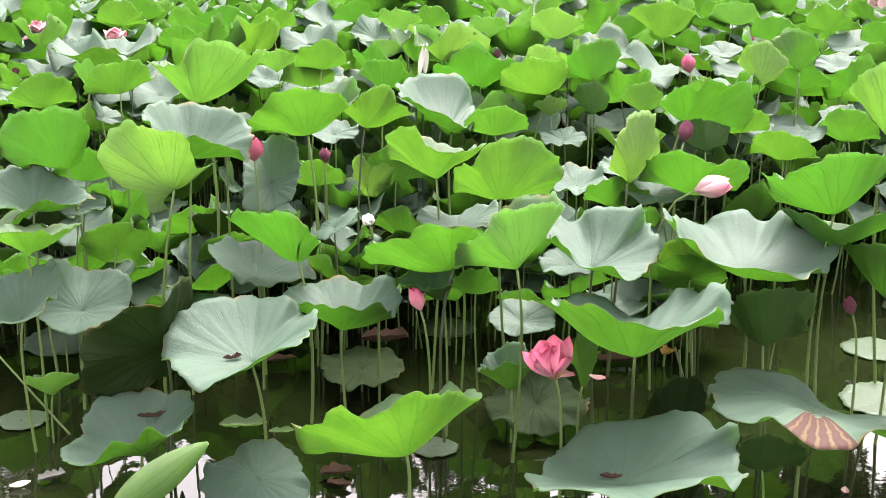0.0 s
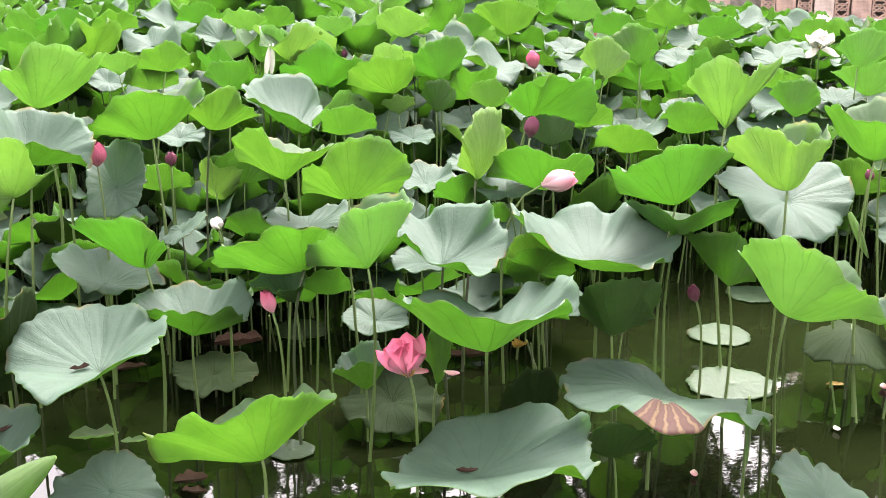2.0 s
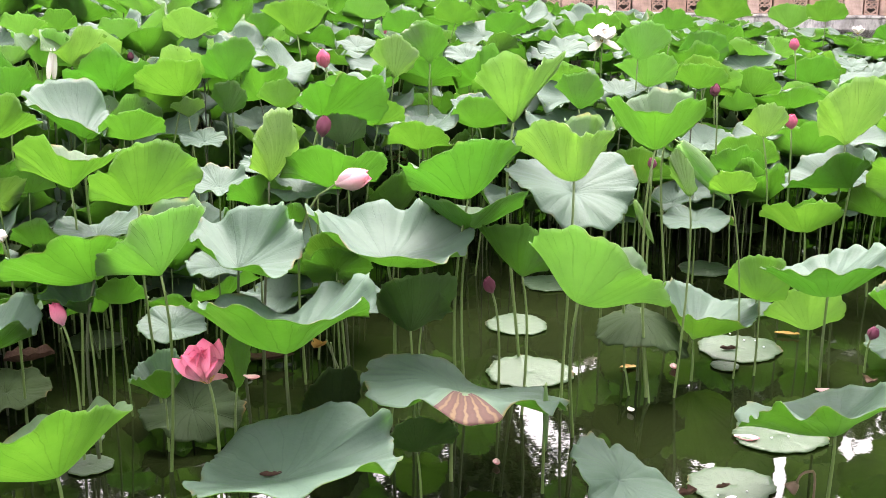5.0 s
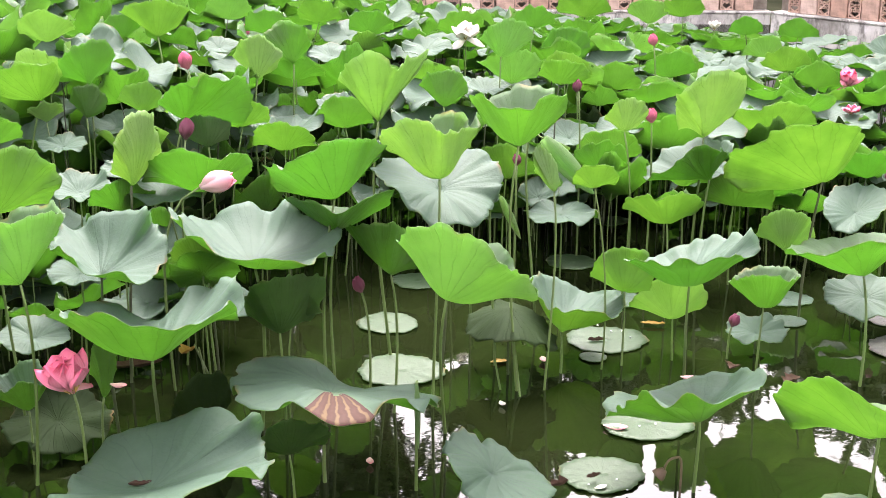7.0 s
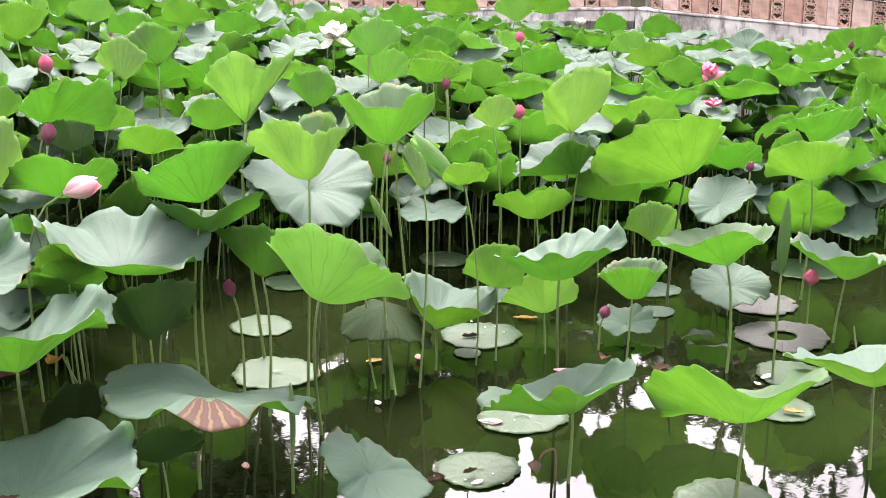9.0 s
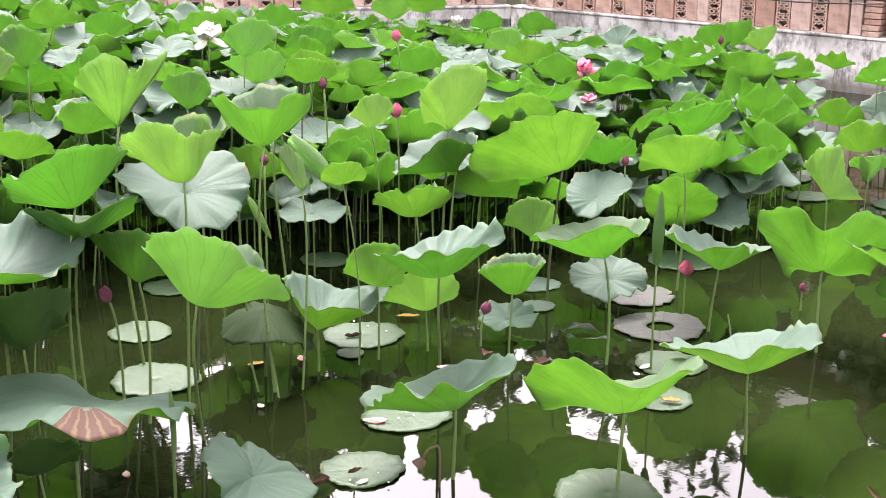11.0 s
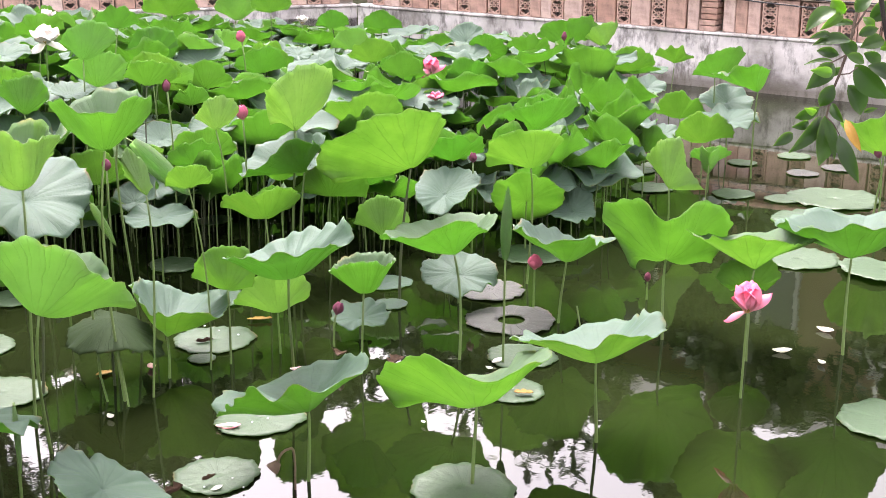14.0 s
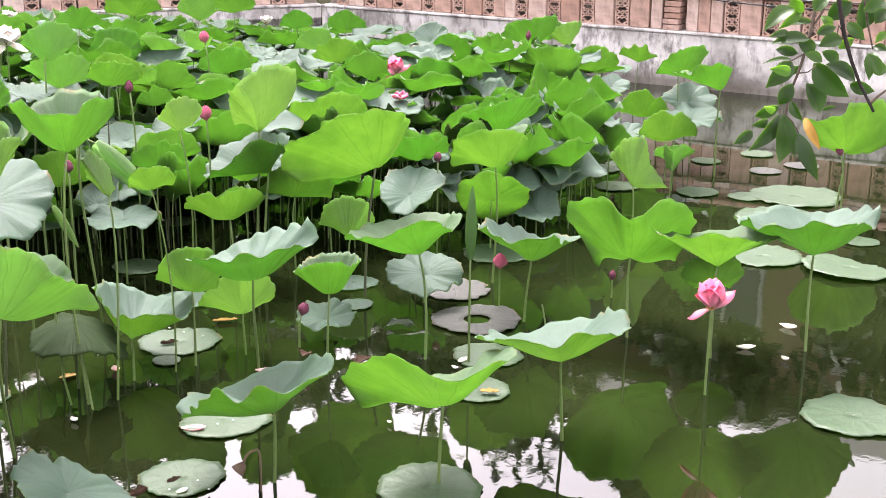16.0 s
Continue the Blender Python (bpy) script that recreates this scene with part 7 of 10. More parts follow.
vein_leaf(6.155, 8.083, 0.630, 0.269, [(139, 25, 0.98), (146, 32, 0.96), (155, 39, 0.96), (166, 45, 0.99), (177, 51, 0.92), (-168, 56, 0.87), (-147, 59, 0.86), (-126, 58, 0.89), (-110, 56, 0.89), (-93, 58, 0.79), (-70, 58, 0.72), (-48, 53, 0.68), (-31, 44, 0.68), (-23, 37, 0.61), (-17, 30, 0.46), (-8, 16, 0.33), (15, 9, 0.31), (36, 11, 0.42), (48, 12, 0.56), (56, 12, 0.71), (60, 12, 0.87), (63, 12, 1.03), (71, 15, 0.95), (80, 18, 0.87), (92, 21, 0.83), (104, 23, 0.82), (117, 25, 0.84), (129, 25, 0.9)], skin="green", seed=702, bow=-0.070)
lotus_leaf(4.99, 7.00, 0.55, 0.256, 4, 56, 0.34, lift=56, lift_dir=192, wave=0.098, skin="green", seed=493)
lotus_leaf(6.45, 9.28, 0.70, 0.178, 5, 56, 0.24, lift=71, lift_dir=183, wave=0.07, skin="pale", seed=939)
lotus_leaf(5.96, 9.05, 0.65, 0.205, 15, -123, 0.2, wave=0.09, skin="blue", seed=336)
lotus_leaf(7.35, 8.89, 0.60, 0.219, 10, -129, 0.3, wave=0.08, skin="blue", seed=678)
lotus_leaf(8.15, 8.98, 0.55, 0.219, 4, 48, 0.24, lift=56, lift_dir=191, wave=0.098, skin="green", seed=475)
lotus_leaf(8.53, 8.06, 0.50, 0.211, 5, 44, 0.24, lift=66, lift_dir=198, wave=0.084, skin="green", seed=327)
lotus_leaf(9.50, 8.43, 0.45, 0.170, 2, 42, 0.38, lift=46, lift_dir=162, wave=0.112, skin="green", seed=844)
lotus_leaf(6.73, 8.63, 0.40, 0.140, 0, 0, 0.3, wave=0.08, skin="blue", seed=268)
lotus_leaf(7.07, 5.86, 0.25, 0.117, 50, 41, 0.2, fold=1.00, fold_dir=0, wave=0.05, skin="pale", seed=34)
vein_leaf(4.671, 8.614, 0.806, 0.259, [(-131, 3, 1.02), (-121, 7, 0.94), (-109, 11, 0.91), (-96, 14, 0.92), (-84, 17, 0.97), (-73, 21, 0.92), (-60, 24, 0.87), (-46, 26, 0.87), (-31, 26, 0.92), (-19, 27, 0.96), (-6, 31, 0.9), (9, 34, 0.89), (24, 35, 0.92), (38, 35, 1.0), (49, 33, 1.06), (62, 31, 1.01), (75, 28, 1.01), (87, 24, 1.04), (96, 21, 1.0), (106, 19, 0.88), (119, 15, 0.8), (133, 10, 0.76), (147, 4, 0.78), (161, 2, 0.75), (176, 3, 0.7), (-167, 3, 0.71), (-152, 3, 0.77), (-140, 3, 0.88)], skin="blue", seed=29, bow=-0.015, ripple=0.045)
lotus_leaf(5.20, 8.63, 0.70, 0.226, 4, 60, 0.24, lift=61, lift_dir=197, wave=0.098, skin="green", seed=673)
lotus_leaf(4.34, 8.15, 0.70, 0.185, 5, 63, 0.24, lift=66, lift_dir=178, wave=0.084, skin="green", seed=601)
lotus_leaf(4.19, 6.93, 0.55, 0.221, 4, 60, 0.24, lift=61, lift_dir=175, wave=0.084, skin="green", seed=585)
lotus_leaf(4.97, 7.65, 0.55, 0.213, 10, -122, 0.3, wave=0.08, skin="blue", seed=410)
lotus_leaf(-0.63, 7.04, 1.15, 0.151, 5, 95, 0.24, lift=66, lift_dir=175, wave=0.084, skin="green", seed=882)
lotus_leaf(-0.88, 7.14, 1.12, 0.121, 5, 97, 0.32, fold=0.30, fold_dir=0, lift=56, lift_dir=178, wave=0.07, skin="pale", seed=537)
vein_leaf(-0.408, 8.352, 1.147, 0.189, [(-115, 4, 0.94), (-102, 3, 0.93), (-90, 3, 0.97), (-79, 2, 1.05), (-71, 3, 1.04), (-63, 5, 0.89), (-53, 8, 0.77), (-38, 12, 0.68), (-21, 15, 0.65), (-4, 18, 0.64), (15, 26, 0.59), (36, 31, 0.61), (56, 32, 0.69), (70, 31, 0.81), (80, 30, 0.96), (88, 30, 1.07), (98, 36, 1.02), (112, 41, 1.0), (127, 45, 1.03), (140, 43, 1.01), (150, 35, 0.93), (160, 25, 0.9), (168, 15, 0.92), (177, 11, 0.88), (-170, 10, 0.79), (-155, 9, 0.75), (-140, 8, 0.77), (-126, 6, 0.83)], skin="blue", seed=52, bow=-0.015, ripple=0.045)
vein_leaf(-0.329, 7.960, 1.088, 0.129, [(158, 18, 0.98), (159, 28, 0.92), (160, 39, 0.9), (162, 50, 0.91), (165, 60, 0.95), (169, 70, 0.88), (-175, 81, 0.85), (-69, 84, 0.85), (-37, 74, 0.88), (-31, 64, 0.95), (-24, 56, 0.95), (-15, 47, 0.9), (-8, 37, 0.89), (-3, 27, 0.91), (2, 20, 0.91), (13, 21, 0.81), (26, 22, 0.75), (40, 22, 0.72), (55, 20, 0.73), (68, 17, 0.79), (79, 14, 0.87), (87, 12, 0.98), (94, 10, 1.05), (102, 13, 0.96), (112, 15, 0.9), (124, 16, 0.87), (136, 17, 0.87), (148, 18, 0.91)], skin="pale", seed=162, bow=-0.070)
lotus_leaf(-0.26, 8.43, 1.18, 0.152, 4, 92, 0.32, fold=0.25, fold_dir=0, lift=54, lift_dir=164, wave=0.084, skin="pale", seed=125)
vein_leaf(0.093, 8.133, 1.084, 0.231, [(-103, 21, 0.95), (-91, 22, 0.95), (-79, 23, 0.97), (-68, 23, 1.04), (-58, 27, 0.95), (-46, 31, 0.9), (-32, 33, 0.88), (-18, 35, 0.91), (-4, 34, 0.97), (8, 37, 0.94), (22, 40, 0.91), (38, 41, 0.93), (52, 39, 0.98), (64, 38, 1.03), (78, 38, 1.01), (91, 37, 1.02), (103, 35, 1.07), (113, 32, 1.09), (124, 32, 1.0), (137, 30, 0.94), (149, 27, 0.92), (162, 23, 0.93), (172, 24, 0.86), (-176, 27, 0.77), (-160, 29, 0.72), (-143, 29, 0.71), (-126, 27, 0.75), (-113, 24, 0.84)], skin="blue", seed=459, bow=-0.048, ripple=0.045)
lotus_leaf(-0.07, 8.74, 1.18, 0.137, 5, 91, 0.24, lift=68, lift_dir=189, wave=0.084, skin="green", seed=72)
lotus_leaf(0.28, 8.22, 1.18, 0.130, 5, 88, 0.32, fold=0.25, fold_dir=0, lift=61, lift_dir=178, wave=0.084, skin="pale", seed=961)
vein_leaf(-0.306, 7.248, 1.016, 0.197, [(156, 23, 0.88), (159, 34, 0.88), (163, 44, 0.9), (168, 53, 0.95), (-180, 61, 0.9), (-159, 67, 0.89), (-130, 69, 0.9), (-101, 71, 0.9), (-69, 70, 0.91), (-47, 64, 0.94), (-34, 58, 0.98), (-20, 54, 0.89), (-8, 47, 0.81), (0, 41, 0.72), (3, 35, 0.57), (7, 26, 0.42), (17, 12, 0.31), (46, 17, 0.35), (67, 18, 0.45), (79, 18, 0.58), (86, 17, 0.73), (91, 17, 0.89), (95, 16, 1.05), (101, 18, 1.02), (109, 20, 0.94), (120, 22, 0.88), (131, 23, 0.85), (144, 24, 0.85)], skin="green", seed=395, bow=-0.070)
lotus_leaf(-0.72, 7.15, 1.04, 0.149, 5, 96, 0.24, lift=66, lift_dir=181, wave=0.084, skin="green", seed=297)
lotus_leaf(-0.60, 7.32, 1.00, 0.136, 24, -60, 0.15, wave=0.09, skin="blue", seed=162)
lotus_leaf(-1.10, 8.75, 1.15, 0.156, 4, 97, 0.24, lift=56, lift_dir=197, wave=0.098, skin="green", seed=600)
lotus_leaf(-2.12, 8.89, 1.15, 0.167, 5, 104, 0.24, lift=68, lift_dir=162, wave=0.084, skin="green", seed=462)
lotus_leaf(0.78, 8.10, 1.12, 0.146, 22, -95, 0.2, wave=0.07, skin="blue", seed=702)
lotus_leaf(0.70, 8.17, 1.18, 0.170, 5, 85, 0.32, fold=0.20, fold_dir=0, lift=59, lift_dir=167, wave=0.084, skin="pale", seed=628)
vein_leaf(1.379, 8.345, 1.168, 0.281, [(154, 30, 0.99), (161, 37, 0.96), (170, 44, 0.95), (179, 52, 0.93), (-172, 60, 0.87), (-156, 68, 0.85), (-126, 73, 0.85), (-90, 73, 0.89), (-63, 70, 0.89), (-38, 66, 0.85), (-20, 58, 0.84), (-10, 49, 0.86), (-3, 40, 0.91), (1, 36, 0.77), (5, 31, 0.63), (12, 23, 0.51), (31, 25, 0.53), (48, 25, 0.59), (61, 24, 0.69), (70, 22, 0.81), (76, 20, 0.94), (81, 19, 1.08), (88, 22, 0.99), (97, 25, 0.92), (108, 28, 0.88), (120, 30, 0.86), (133, 31, 0.88), (144, 31, 0.92)], skin="green", seed=129, bow=-0.070)
vein_leaf(1.191, 8.546, 1.139, 0.172, [(155, 24, 0.91), (156, 33, 0.88), (158, 43, 0.88), (160, 53, 0.9), (162, 62, 0.95), (165, 71, 0.92), (172, 80, 0.89), (-94, 88, 0.88), (-34, 79, 0.9), (-28, 70, 0.95), (-17, 63, 0.88), (-8, 55, 0.82), (-2, 45, 0.79), (3, 34, 0.78), (11, 30, 0.76), (24, 30, 0.72), (38, 29, 0.72), (51, 26, 0.75), (62, 23, 0.81), (71, 20, 0.89), (78, 17, 0.99), (84, 16, 1.04), (91, 18, 0.95), (100, 20, 0.88), (110, 23, 0.83), (122, 24, 0.81), (134, 25, 0.81), (145, 25, 0.85)], skin="green", seed=477, bow=-0.070)
lotus_leaf(2.66, 8.55, 1.10, 0.193, 16, -107, 0.2, wave=0.09, skin="blue", seed=149)
lotus_leaf(2.66, 8.15, 1.06, 0.124, 5, 72, 0.24, lift=68, lift_dir=198, wave=0.084, skin="green", seed=287)
lotus_leaf(2.10, 7.82, 0.90, 0.181, 4, 75, 0.24, lift=58, lift_dir=173, wave=0.098, skin="green", seed=365)
lotus_leaf(1.90, 7.27, 0.80, 0.158, 10, -105, 0.2, wave=0.08, skin="blue", seed=793)
lotus_leaf(-1.39, 8.60, 1.15, 0.173, 5, 99, 0.24, lift=66, lift_dir=169, wave=0.084, skin="green", seed=307)
lotus_leaf(-1.59, 8.17, 1.10, 0.146, 4, 101, 0.24, lift=62, lift_dir=168, wave=0.084, skin="green", seed=929)
lotus_leaf(-0.59, 8.98, 1.18, 0.141, 4, 94, 0.24, lift=62, lift_dir=189, wave=0.084, skin="green", seed=356)
lotus_leaf(2.00, 9.22, 1.16, 0.168, 5, 78, 0.24, lift=66, lift_dir=193, wave=0.084, skin="pale", seed=524)
lotus_leaf(1.79, 8.51, 1.06, 0.127, 15, -102, 0.2, wave=0.08, skin="blue", seed=364)
vein_leaf(3.145, 7.089, 1.143, 0.248, [(137, 32, 0.65), (151, 43, 0.64), (169, 50, 0.68), (-172, 54, 0.75), (-155, 55, 0.85), (-144, 60, 0.89), (-130, 69, 0.89), (-101, 75, 0.92), (-62, 74, 0.92), (-39, 67, 0.93), (-27, 58, 0.97), (-24, 49, 0.95), (-22, 39, 0.93), (-20, 31, 0.88), (-18, 28, 0.72), (-15, 22, 0.57), (-10, 13, 0.42), (11, 18, 0.45), (29, 20, 0.54), (41, 21, 0.66), (49, 21, 0.79), (55, 21, 0.94), (60, 21, 1.04), (66, 24, 0.91), (74, 27, 0.8), (86, 31, 0.71), (101, 33, 0.64), (120, 34, 0.62)], skin="pale", seed=630, bow=-0.070)
vein_leaf(4.348, 8.707, 0.863, 0.252, [(138, 22, 0.79), (142, 34, 0.77), (148, 46, 0.79), (156, 56, 0.85), (166, 64, 0.94), (174, 74, 0.91), (-154, 83, 0.9), (-68, 82, 0.93), (-42, 73, 0.93), (-34, 63, 0.93), (-30, 53, 0.96), (-27, 44, 0.93), (-25, 35, 0.85), (-24, 24, 0.8), (-21, 15, 0.68), (-17, 2, 0.58), (0, 5, 0.54), (18, 7, 0.56), (33, 9, 0.62), (46, 10, 0.72), (54, 10, 0.84), (61, 10, 0.98), (67, 11, 1.0), (74, 14, 0.89), (84, 17, 0.8), (96, 19, 0.74), (110, 22, 0.72), (125, 22, 0.73)], skin="green", seed=184, bow=-0.070)
vein_leaf(3.424, 6.881, 0.997, 0.192, [(141, 20, 0.74), (151, 31, 0.72), (164, 41, 0.74), (178, 49, 0.81), (-167, 53, 0.91), (-150, 58, 0.9), (-128, 61, 0.9), (-105, 60, 0.94), (-82, 60, 0.89), (-61, 56, 0.87), (-45, 50, 0.9), (-34, 42, 0.96), (-29, 33, 0.97), (-27, 22, 0.96), (-25, 15, 0.9), (-21, 10, 0.73), (-14, 6, 0.6), (4, 8, 0.58), (22, 10, 0.61), (36, 11, 0.69), (47, 12, 0.81), (55, 11, 0.95), (61, 12, 1.0), (69, 14, 0.87), (80, 17, 0.76), (93, 19, 0.69), (110, 21, 0.66), (127, 21, 0.67)], skin="green", seed=380, bow=-0.070)
lotus_leaf(4.84, 8.97, 0.78, 0.175, 16, -118, 0.2, wave=0.09, skin="blue", seed=520)
lotus_leaf(4.38, 8.00, 0.74, 0.185, 5, 62, 0.24, lift=68, lift_dir=181, wave=0.084, skin="green", seed=75)
lotus_leaf(5.04, 8.38, 0.74, 0.196, 4, 59, 0.24, lift=62, lift_dir=185, wave=0.098, skin="green", seed=863)
lotus_leaf(5.87, 10.21, 0.90, 0.195, 5, 60, 0.32, fold=0.20, fold_dir=0, lift=61, lift_dir=163, wave=0.084, skin="pale", seed=281)
lotus_leaf(5.49, 10.66, 0.92, 0.254, 4, 63, 0.24, lift=62, lift_dir=168, wave=0.098, skin="green", seed=981)
lotus_leaf(6.60, 10.85, 0.87, 0.209, 5, 59, 0.24, lift=64, lift_dir=191, wave=0.098, skin="green", seed=548)
lotus_leaf(5.75, 9.01, 0.74, 0.137, 12, -122, 0.2, wave=0.09, skin="blue", seed=734)
lotus_leaf(6.69, 9.94, 0.81, 0.162, 4, 56, 0.24, lift=62, lift_dir=190, wave=0.084, skin="green", seed=557)
lotus_leaf(7.00, 9.62, 0.81, 0.164, 5, 54, 0.24, lift=66, lift_dir=170, wave=0.084, skin="green", seed=970)
lotus_leaf(5.94, 7.86, 0.70, 0.182, 5, 53, 0.24, lift=68, lift_dir=163, wave=0.084, skin="green", seed=384)
lotus_leaf(4.66, 7.99, 0.69, 0.155, 12, -120, 0.2, wave=0.1, skin="blue", seed=750)
lotus_leaf(4.14, 7.73, 0.69, 0.131, 5, 62, 0.24, lift=66, lift_dir=187, wave=0.084, skin="green", seed=933)
vein_leaf(3.070, 7.131, 0.946, 0.153, [(-138, 6, 0.97), (-126, 4, 0.94), (-113, 1, 0.95), (-102, -1, 1.01), (-92, -2, 1.01), (-81, 1, 0.91), (-68, 3, 0.85), (-54, 6, 0.84), (-41, 9, 0.88), (-29, 10, 0.97), (-17, 12, 0.91), (-3, 14, 0.87), (11, 15, 0.88), (24, 15, 0.93), (36, 16, 0.99), (48, 18, 0.95), (62, 19, 0.95), (74, 19, 1.0), (85, 19, 1.09), (95, 19, 0.96), (108, 18, 0.87), (122, 16, 0.82), (137, 13, 0.83), (151, 11, 0.85), (165, 11, 0.77), (-179, 11, 0.74), (-163, 9, 0.77), (-149, 8, 0.85)], skin="blue", seed=948, bow=-0.015, ripple=0.045)
lotus_leaf(3.90, 8.28, 1.15, 0.143, 5, 65, 0.24, lift=66, lift_dir=178, wave=0.084, skin="green", seed=62)
lotus_leaf(3.75, 6.85, 0.53, 0.205, 5, 62, 0.21, lift=70, lift_dir=179, wave=0.084, skin="green", seed=632)
lotus_leaf(4.25, 7.04, 0.55, 0.176, 4, 59, 0.24, lift=62, lift_dir=192, wave=0.084, skin="green", seed=6)
lotus_leaf(3.45, 8.50, 1.10, 0.165, 4, 68, 0.24, lift=62, lift_dir=196, wave=0.084, skin="green", seed=360)
lotus_leaf(2.98, 7.89, 1.08, 0.160, 14, -110, 0.2, wave=0.08, skin="blue", seed=927)
lotus_leaf(5.22, 8.07, 0.66, 0.149, 5, 57, 0.24, lift=66, lift_dir=175, wave=0.084, skin="green", seed=378)
lotus_leaf(6.12, 8.50, 0.72, 0.183, 5, 55, 0.24, lift=66, lift_dir=178, wave=0.084, skin="green", seed=580)
lotus_leaf(5.50, 7.86, 0.62, 0.138, 14, -125, 0.2, wave=0.09, skin="blue", seed=617)
lotus_leaf(2.73, 8.26, 1.15, 0.157, 5, 72, 0.24, lift=66, lift_dir=171, wave=0.084, skin="green", seed=156)
lotus_leaf(2.51, 8.71, 1.18, 0.163, 5, 74, 0.24, lift=66, lift_dir=163, wave=0.084, skin="green", seed=373)
lotus_leaf(2.39, 8.01, 1.05, 0.141, 14, -106, 0.2, wave=0.08, skin="blue", seed=115)
lotus_leaf(2.03, 7.50, 1.00, 0.159, 5, 75, 0.24, lift=66, lift_dir=165, wave=0.084, skin="green", seed=84)
lotus_leaf(2.35, 7.30, 0.95, 0.140, 4, 73, 0.24, lift=62, lift_dir=177, wave=0.084, skin="green", seed=513)
lotus_leaf(2.10, 8.43, 1.15, 0.156, 5, 76, 0.24, lift=66, lift_dir=167, wave=0.084, skin="green", seed=675)
lotus_leaf(0.84, 6.04, 0.85, 0.105, 14, -98, 0.2, wave=0.09, skin="blue", seed=112)
lotus_leaf(0.63, 6.68, 0.85, 0.115, 12, -95, 0.2, wave=0.09, skin="blue", seed=622)
lotus_leaf(1.65, 6.73, 0.85, 0.130, 10, -104, 0.2, wave=0.09, skin="blue", seed=344)
lotus_leaf(2.10, 6.75, 0.85, 0.171, 5, 73, 0.24, lift=66, lift_dir=165, wave=0.084, skin="green", seed=481)
lotus_leaf(-0.53, 6.52, 0.90, 0.126, 14, -85, 0.2, wave=0.08, skin="blue", seed=797)
lotus_leaf(-0.21, 6.19, 0.75, 0.115, 5, 92, 0.24, lift=70, lift_dir=179, wave=0.084, skin="green", seed=782)
lotus_leaf(-1.71, 6.65, 0.95, 0.100, 34, -11, 0.2, fold=0.40, fold_dir=116, wave=0.08, skin="blue", seed=627)
lotus_leaf(-2.31, 7.21, 0.95, 0.123, 12, -72, 0.2, wave=0.09, skin="blue", seed=473)
lotus_leaf(-1.01, 7.66, 1.00, 0.114, 26, -82, 0.2, wave=0.08, skin="blue", seed=322)
lotus_leaf(8.03, 7.01, 0.30, 0.216, 5, 42, 0.24, lift=64, lift_dir=168, wave=0.098, skin="green", seed=891)
lotus_leaf(6.78, 6.20, 0.32, 0.205, 5, 43, 0.24, lift=64, lift_dir=178, wave=0.098, skin="green", seed=12)
vein_leaf(6.279, 6.116, 0.202, 0.373, [(-171, 28, 1.01), (-162, 36, 0.99), (-152, 42, 0.98), (-138, 47, 0.97), (-122, 48, 0.93), (-105, 46, 0.91), (-90, 43, 0.94), (-75, 41, 0.89), (-60, 38, 0.88), (-47, 33, 0.9), (-36, 28, 0.96), (-25, 30, 0.98), (-13, 33, 1.02), (-1, 33, 1.02), (11, 32, 1.04), (22, 31, 1.05), (34, 31, 1.03), (46, 30, 1.04), (57, 28, 1.01), (68, 25, 1.01), (78, 26, 0.93), (89, 28, 0.83), (103, 30, 0.76), (119, 31, 0.73), (135, 30, 0.74), (152, 32, 0.75), (167, 32, 0.81), (179, 30, 0.9)], skin="blue", seed=220, bow=-0.053, ripple=0.045)
lotus_leaf(7.37, 6.59, 0.30, 0.157, 10, -137, 0.25, wave=0.09, skin="blue", seed=406)
lotus_leaf(6.43, 7.40, 0.50, 0.199, 12, 50, 0.33, wave=0.08, skin="blue", seed=278)
lotus_leaf(7.23, 7.49, 0.45, 0.243, 14, -133, 0.25, wave=0.09, skin="blue", seed=618)
lotus_leaf(7.72, 7.71, 0.50, 0.210, 4, 46, 0.24, lift=62, lift_dir=198, wave=0.098, skin="green", seed=977)
lotus_leaf(6.32, 6.81, 0.50, 0.191, 4, 48, 0.24, lift=62, lift_dir=198, wave=0.098, skin="green", seed=718)
lotus_leaf(5.94, 7.64, 0.55, 0.187, 5, 53, 0.24, lift=64, lift_dir=196, wave=0.098, skin="green", seed=985)
lotus_leaf(6.53, 7.79, 0.60, 0.208, 5, 51, 0.24, lift=64, lift_dir=176, wave=0.098, skin="green", seed=859)
lotus_leaf(8.29, 8.03, 0.60, 0.194, 10, -135, 0.25, wave=0.09, skin="blue", seed=47)
lotus_leaf(5.72, 5.98, 0.30, 0.179, 12, -133, 0.2, wave=0.09, skin="blue", seed=717)
lotus_leaf(5.70, 6.40, 0.30, 0.218, 5, 49, 0.24, lift=66, lift_dir=173, wave=0.098, skin="green", seed=974)
lotus_leaf(4.45, 6.21, 0.40, 0.195, 5, 55, 0.24, lift=66, lift_dir=167, wave=0.098, skin="green", seed=877)
lotus_leaf(4.42, 6.52, 0.45, 0.170, 14, -123, 0.25, wave=0.08, skin="blue", seed=366)
lotus_leaf(3.91, 6.26, 0.50, 0.187, 5, 59, 0.24, lift=66, lift_dir=166, wave=0.084, skin="green", seed=492)
lotus_leaf(3.56, 6.60, 0.55, 0.170, 5, 63, 0.24, lift=66, lift_dir=191, wave=0.084, skin="green", seed=376)
lotus_leaf(3.66, 7.21, 0.60, 0.170, 14, -116, 0.25, wave=0.08, skin="blue", seed=56)
lotus_leaf(3.04, 6.74, 0.50, 0.199, 5, 67, 0.24, lift=68, lift_dir=163, wave=0.084, skin="green", seed=945)
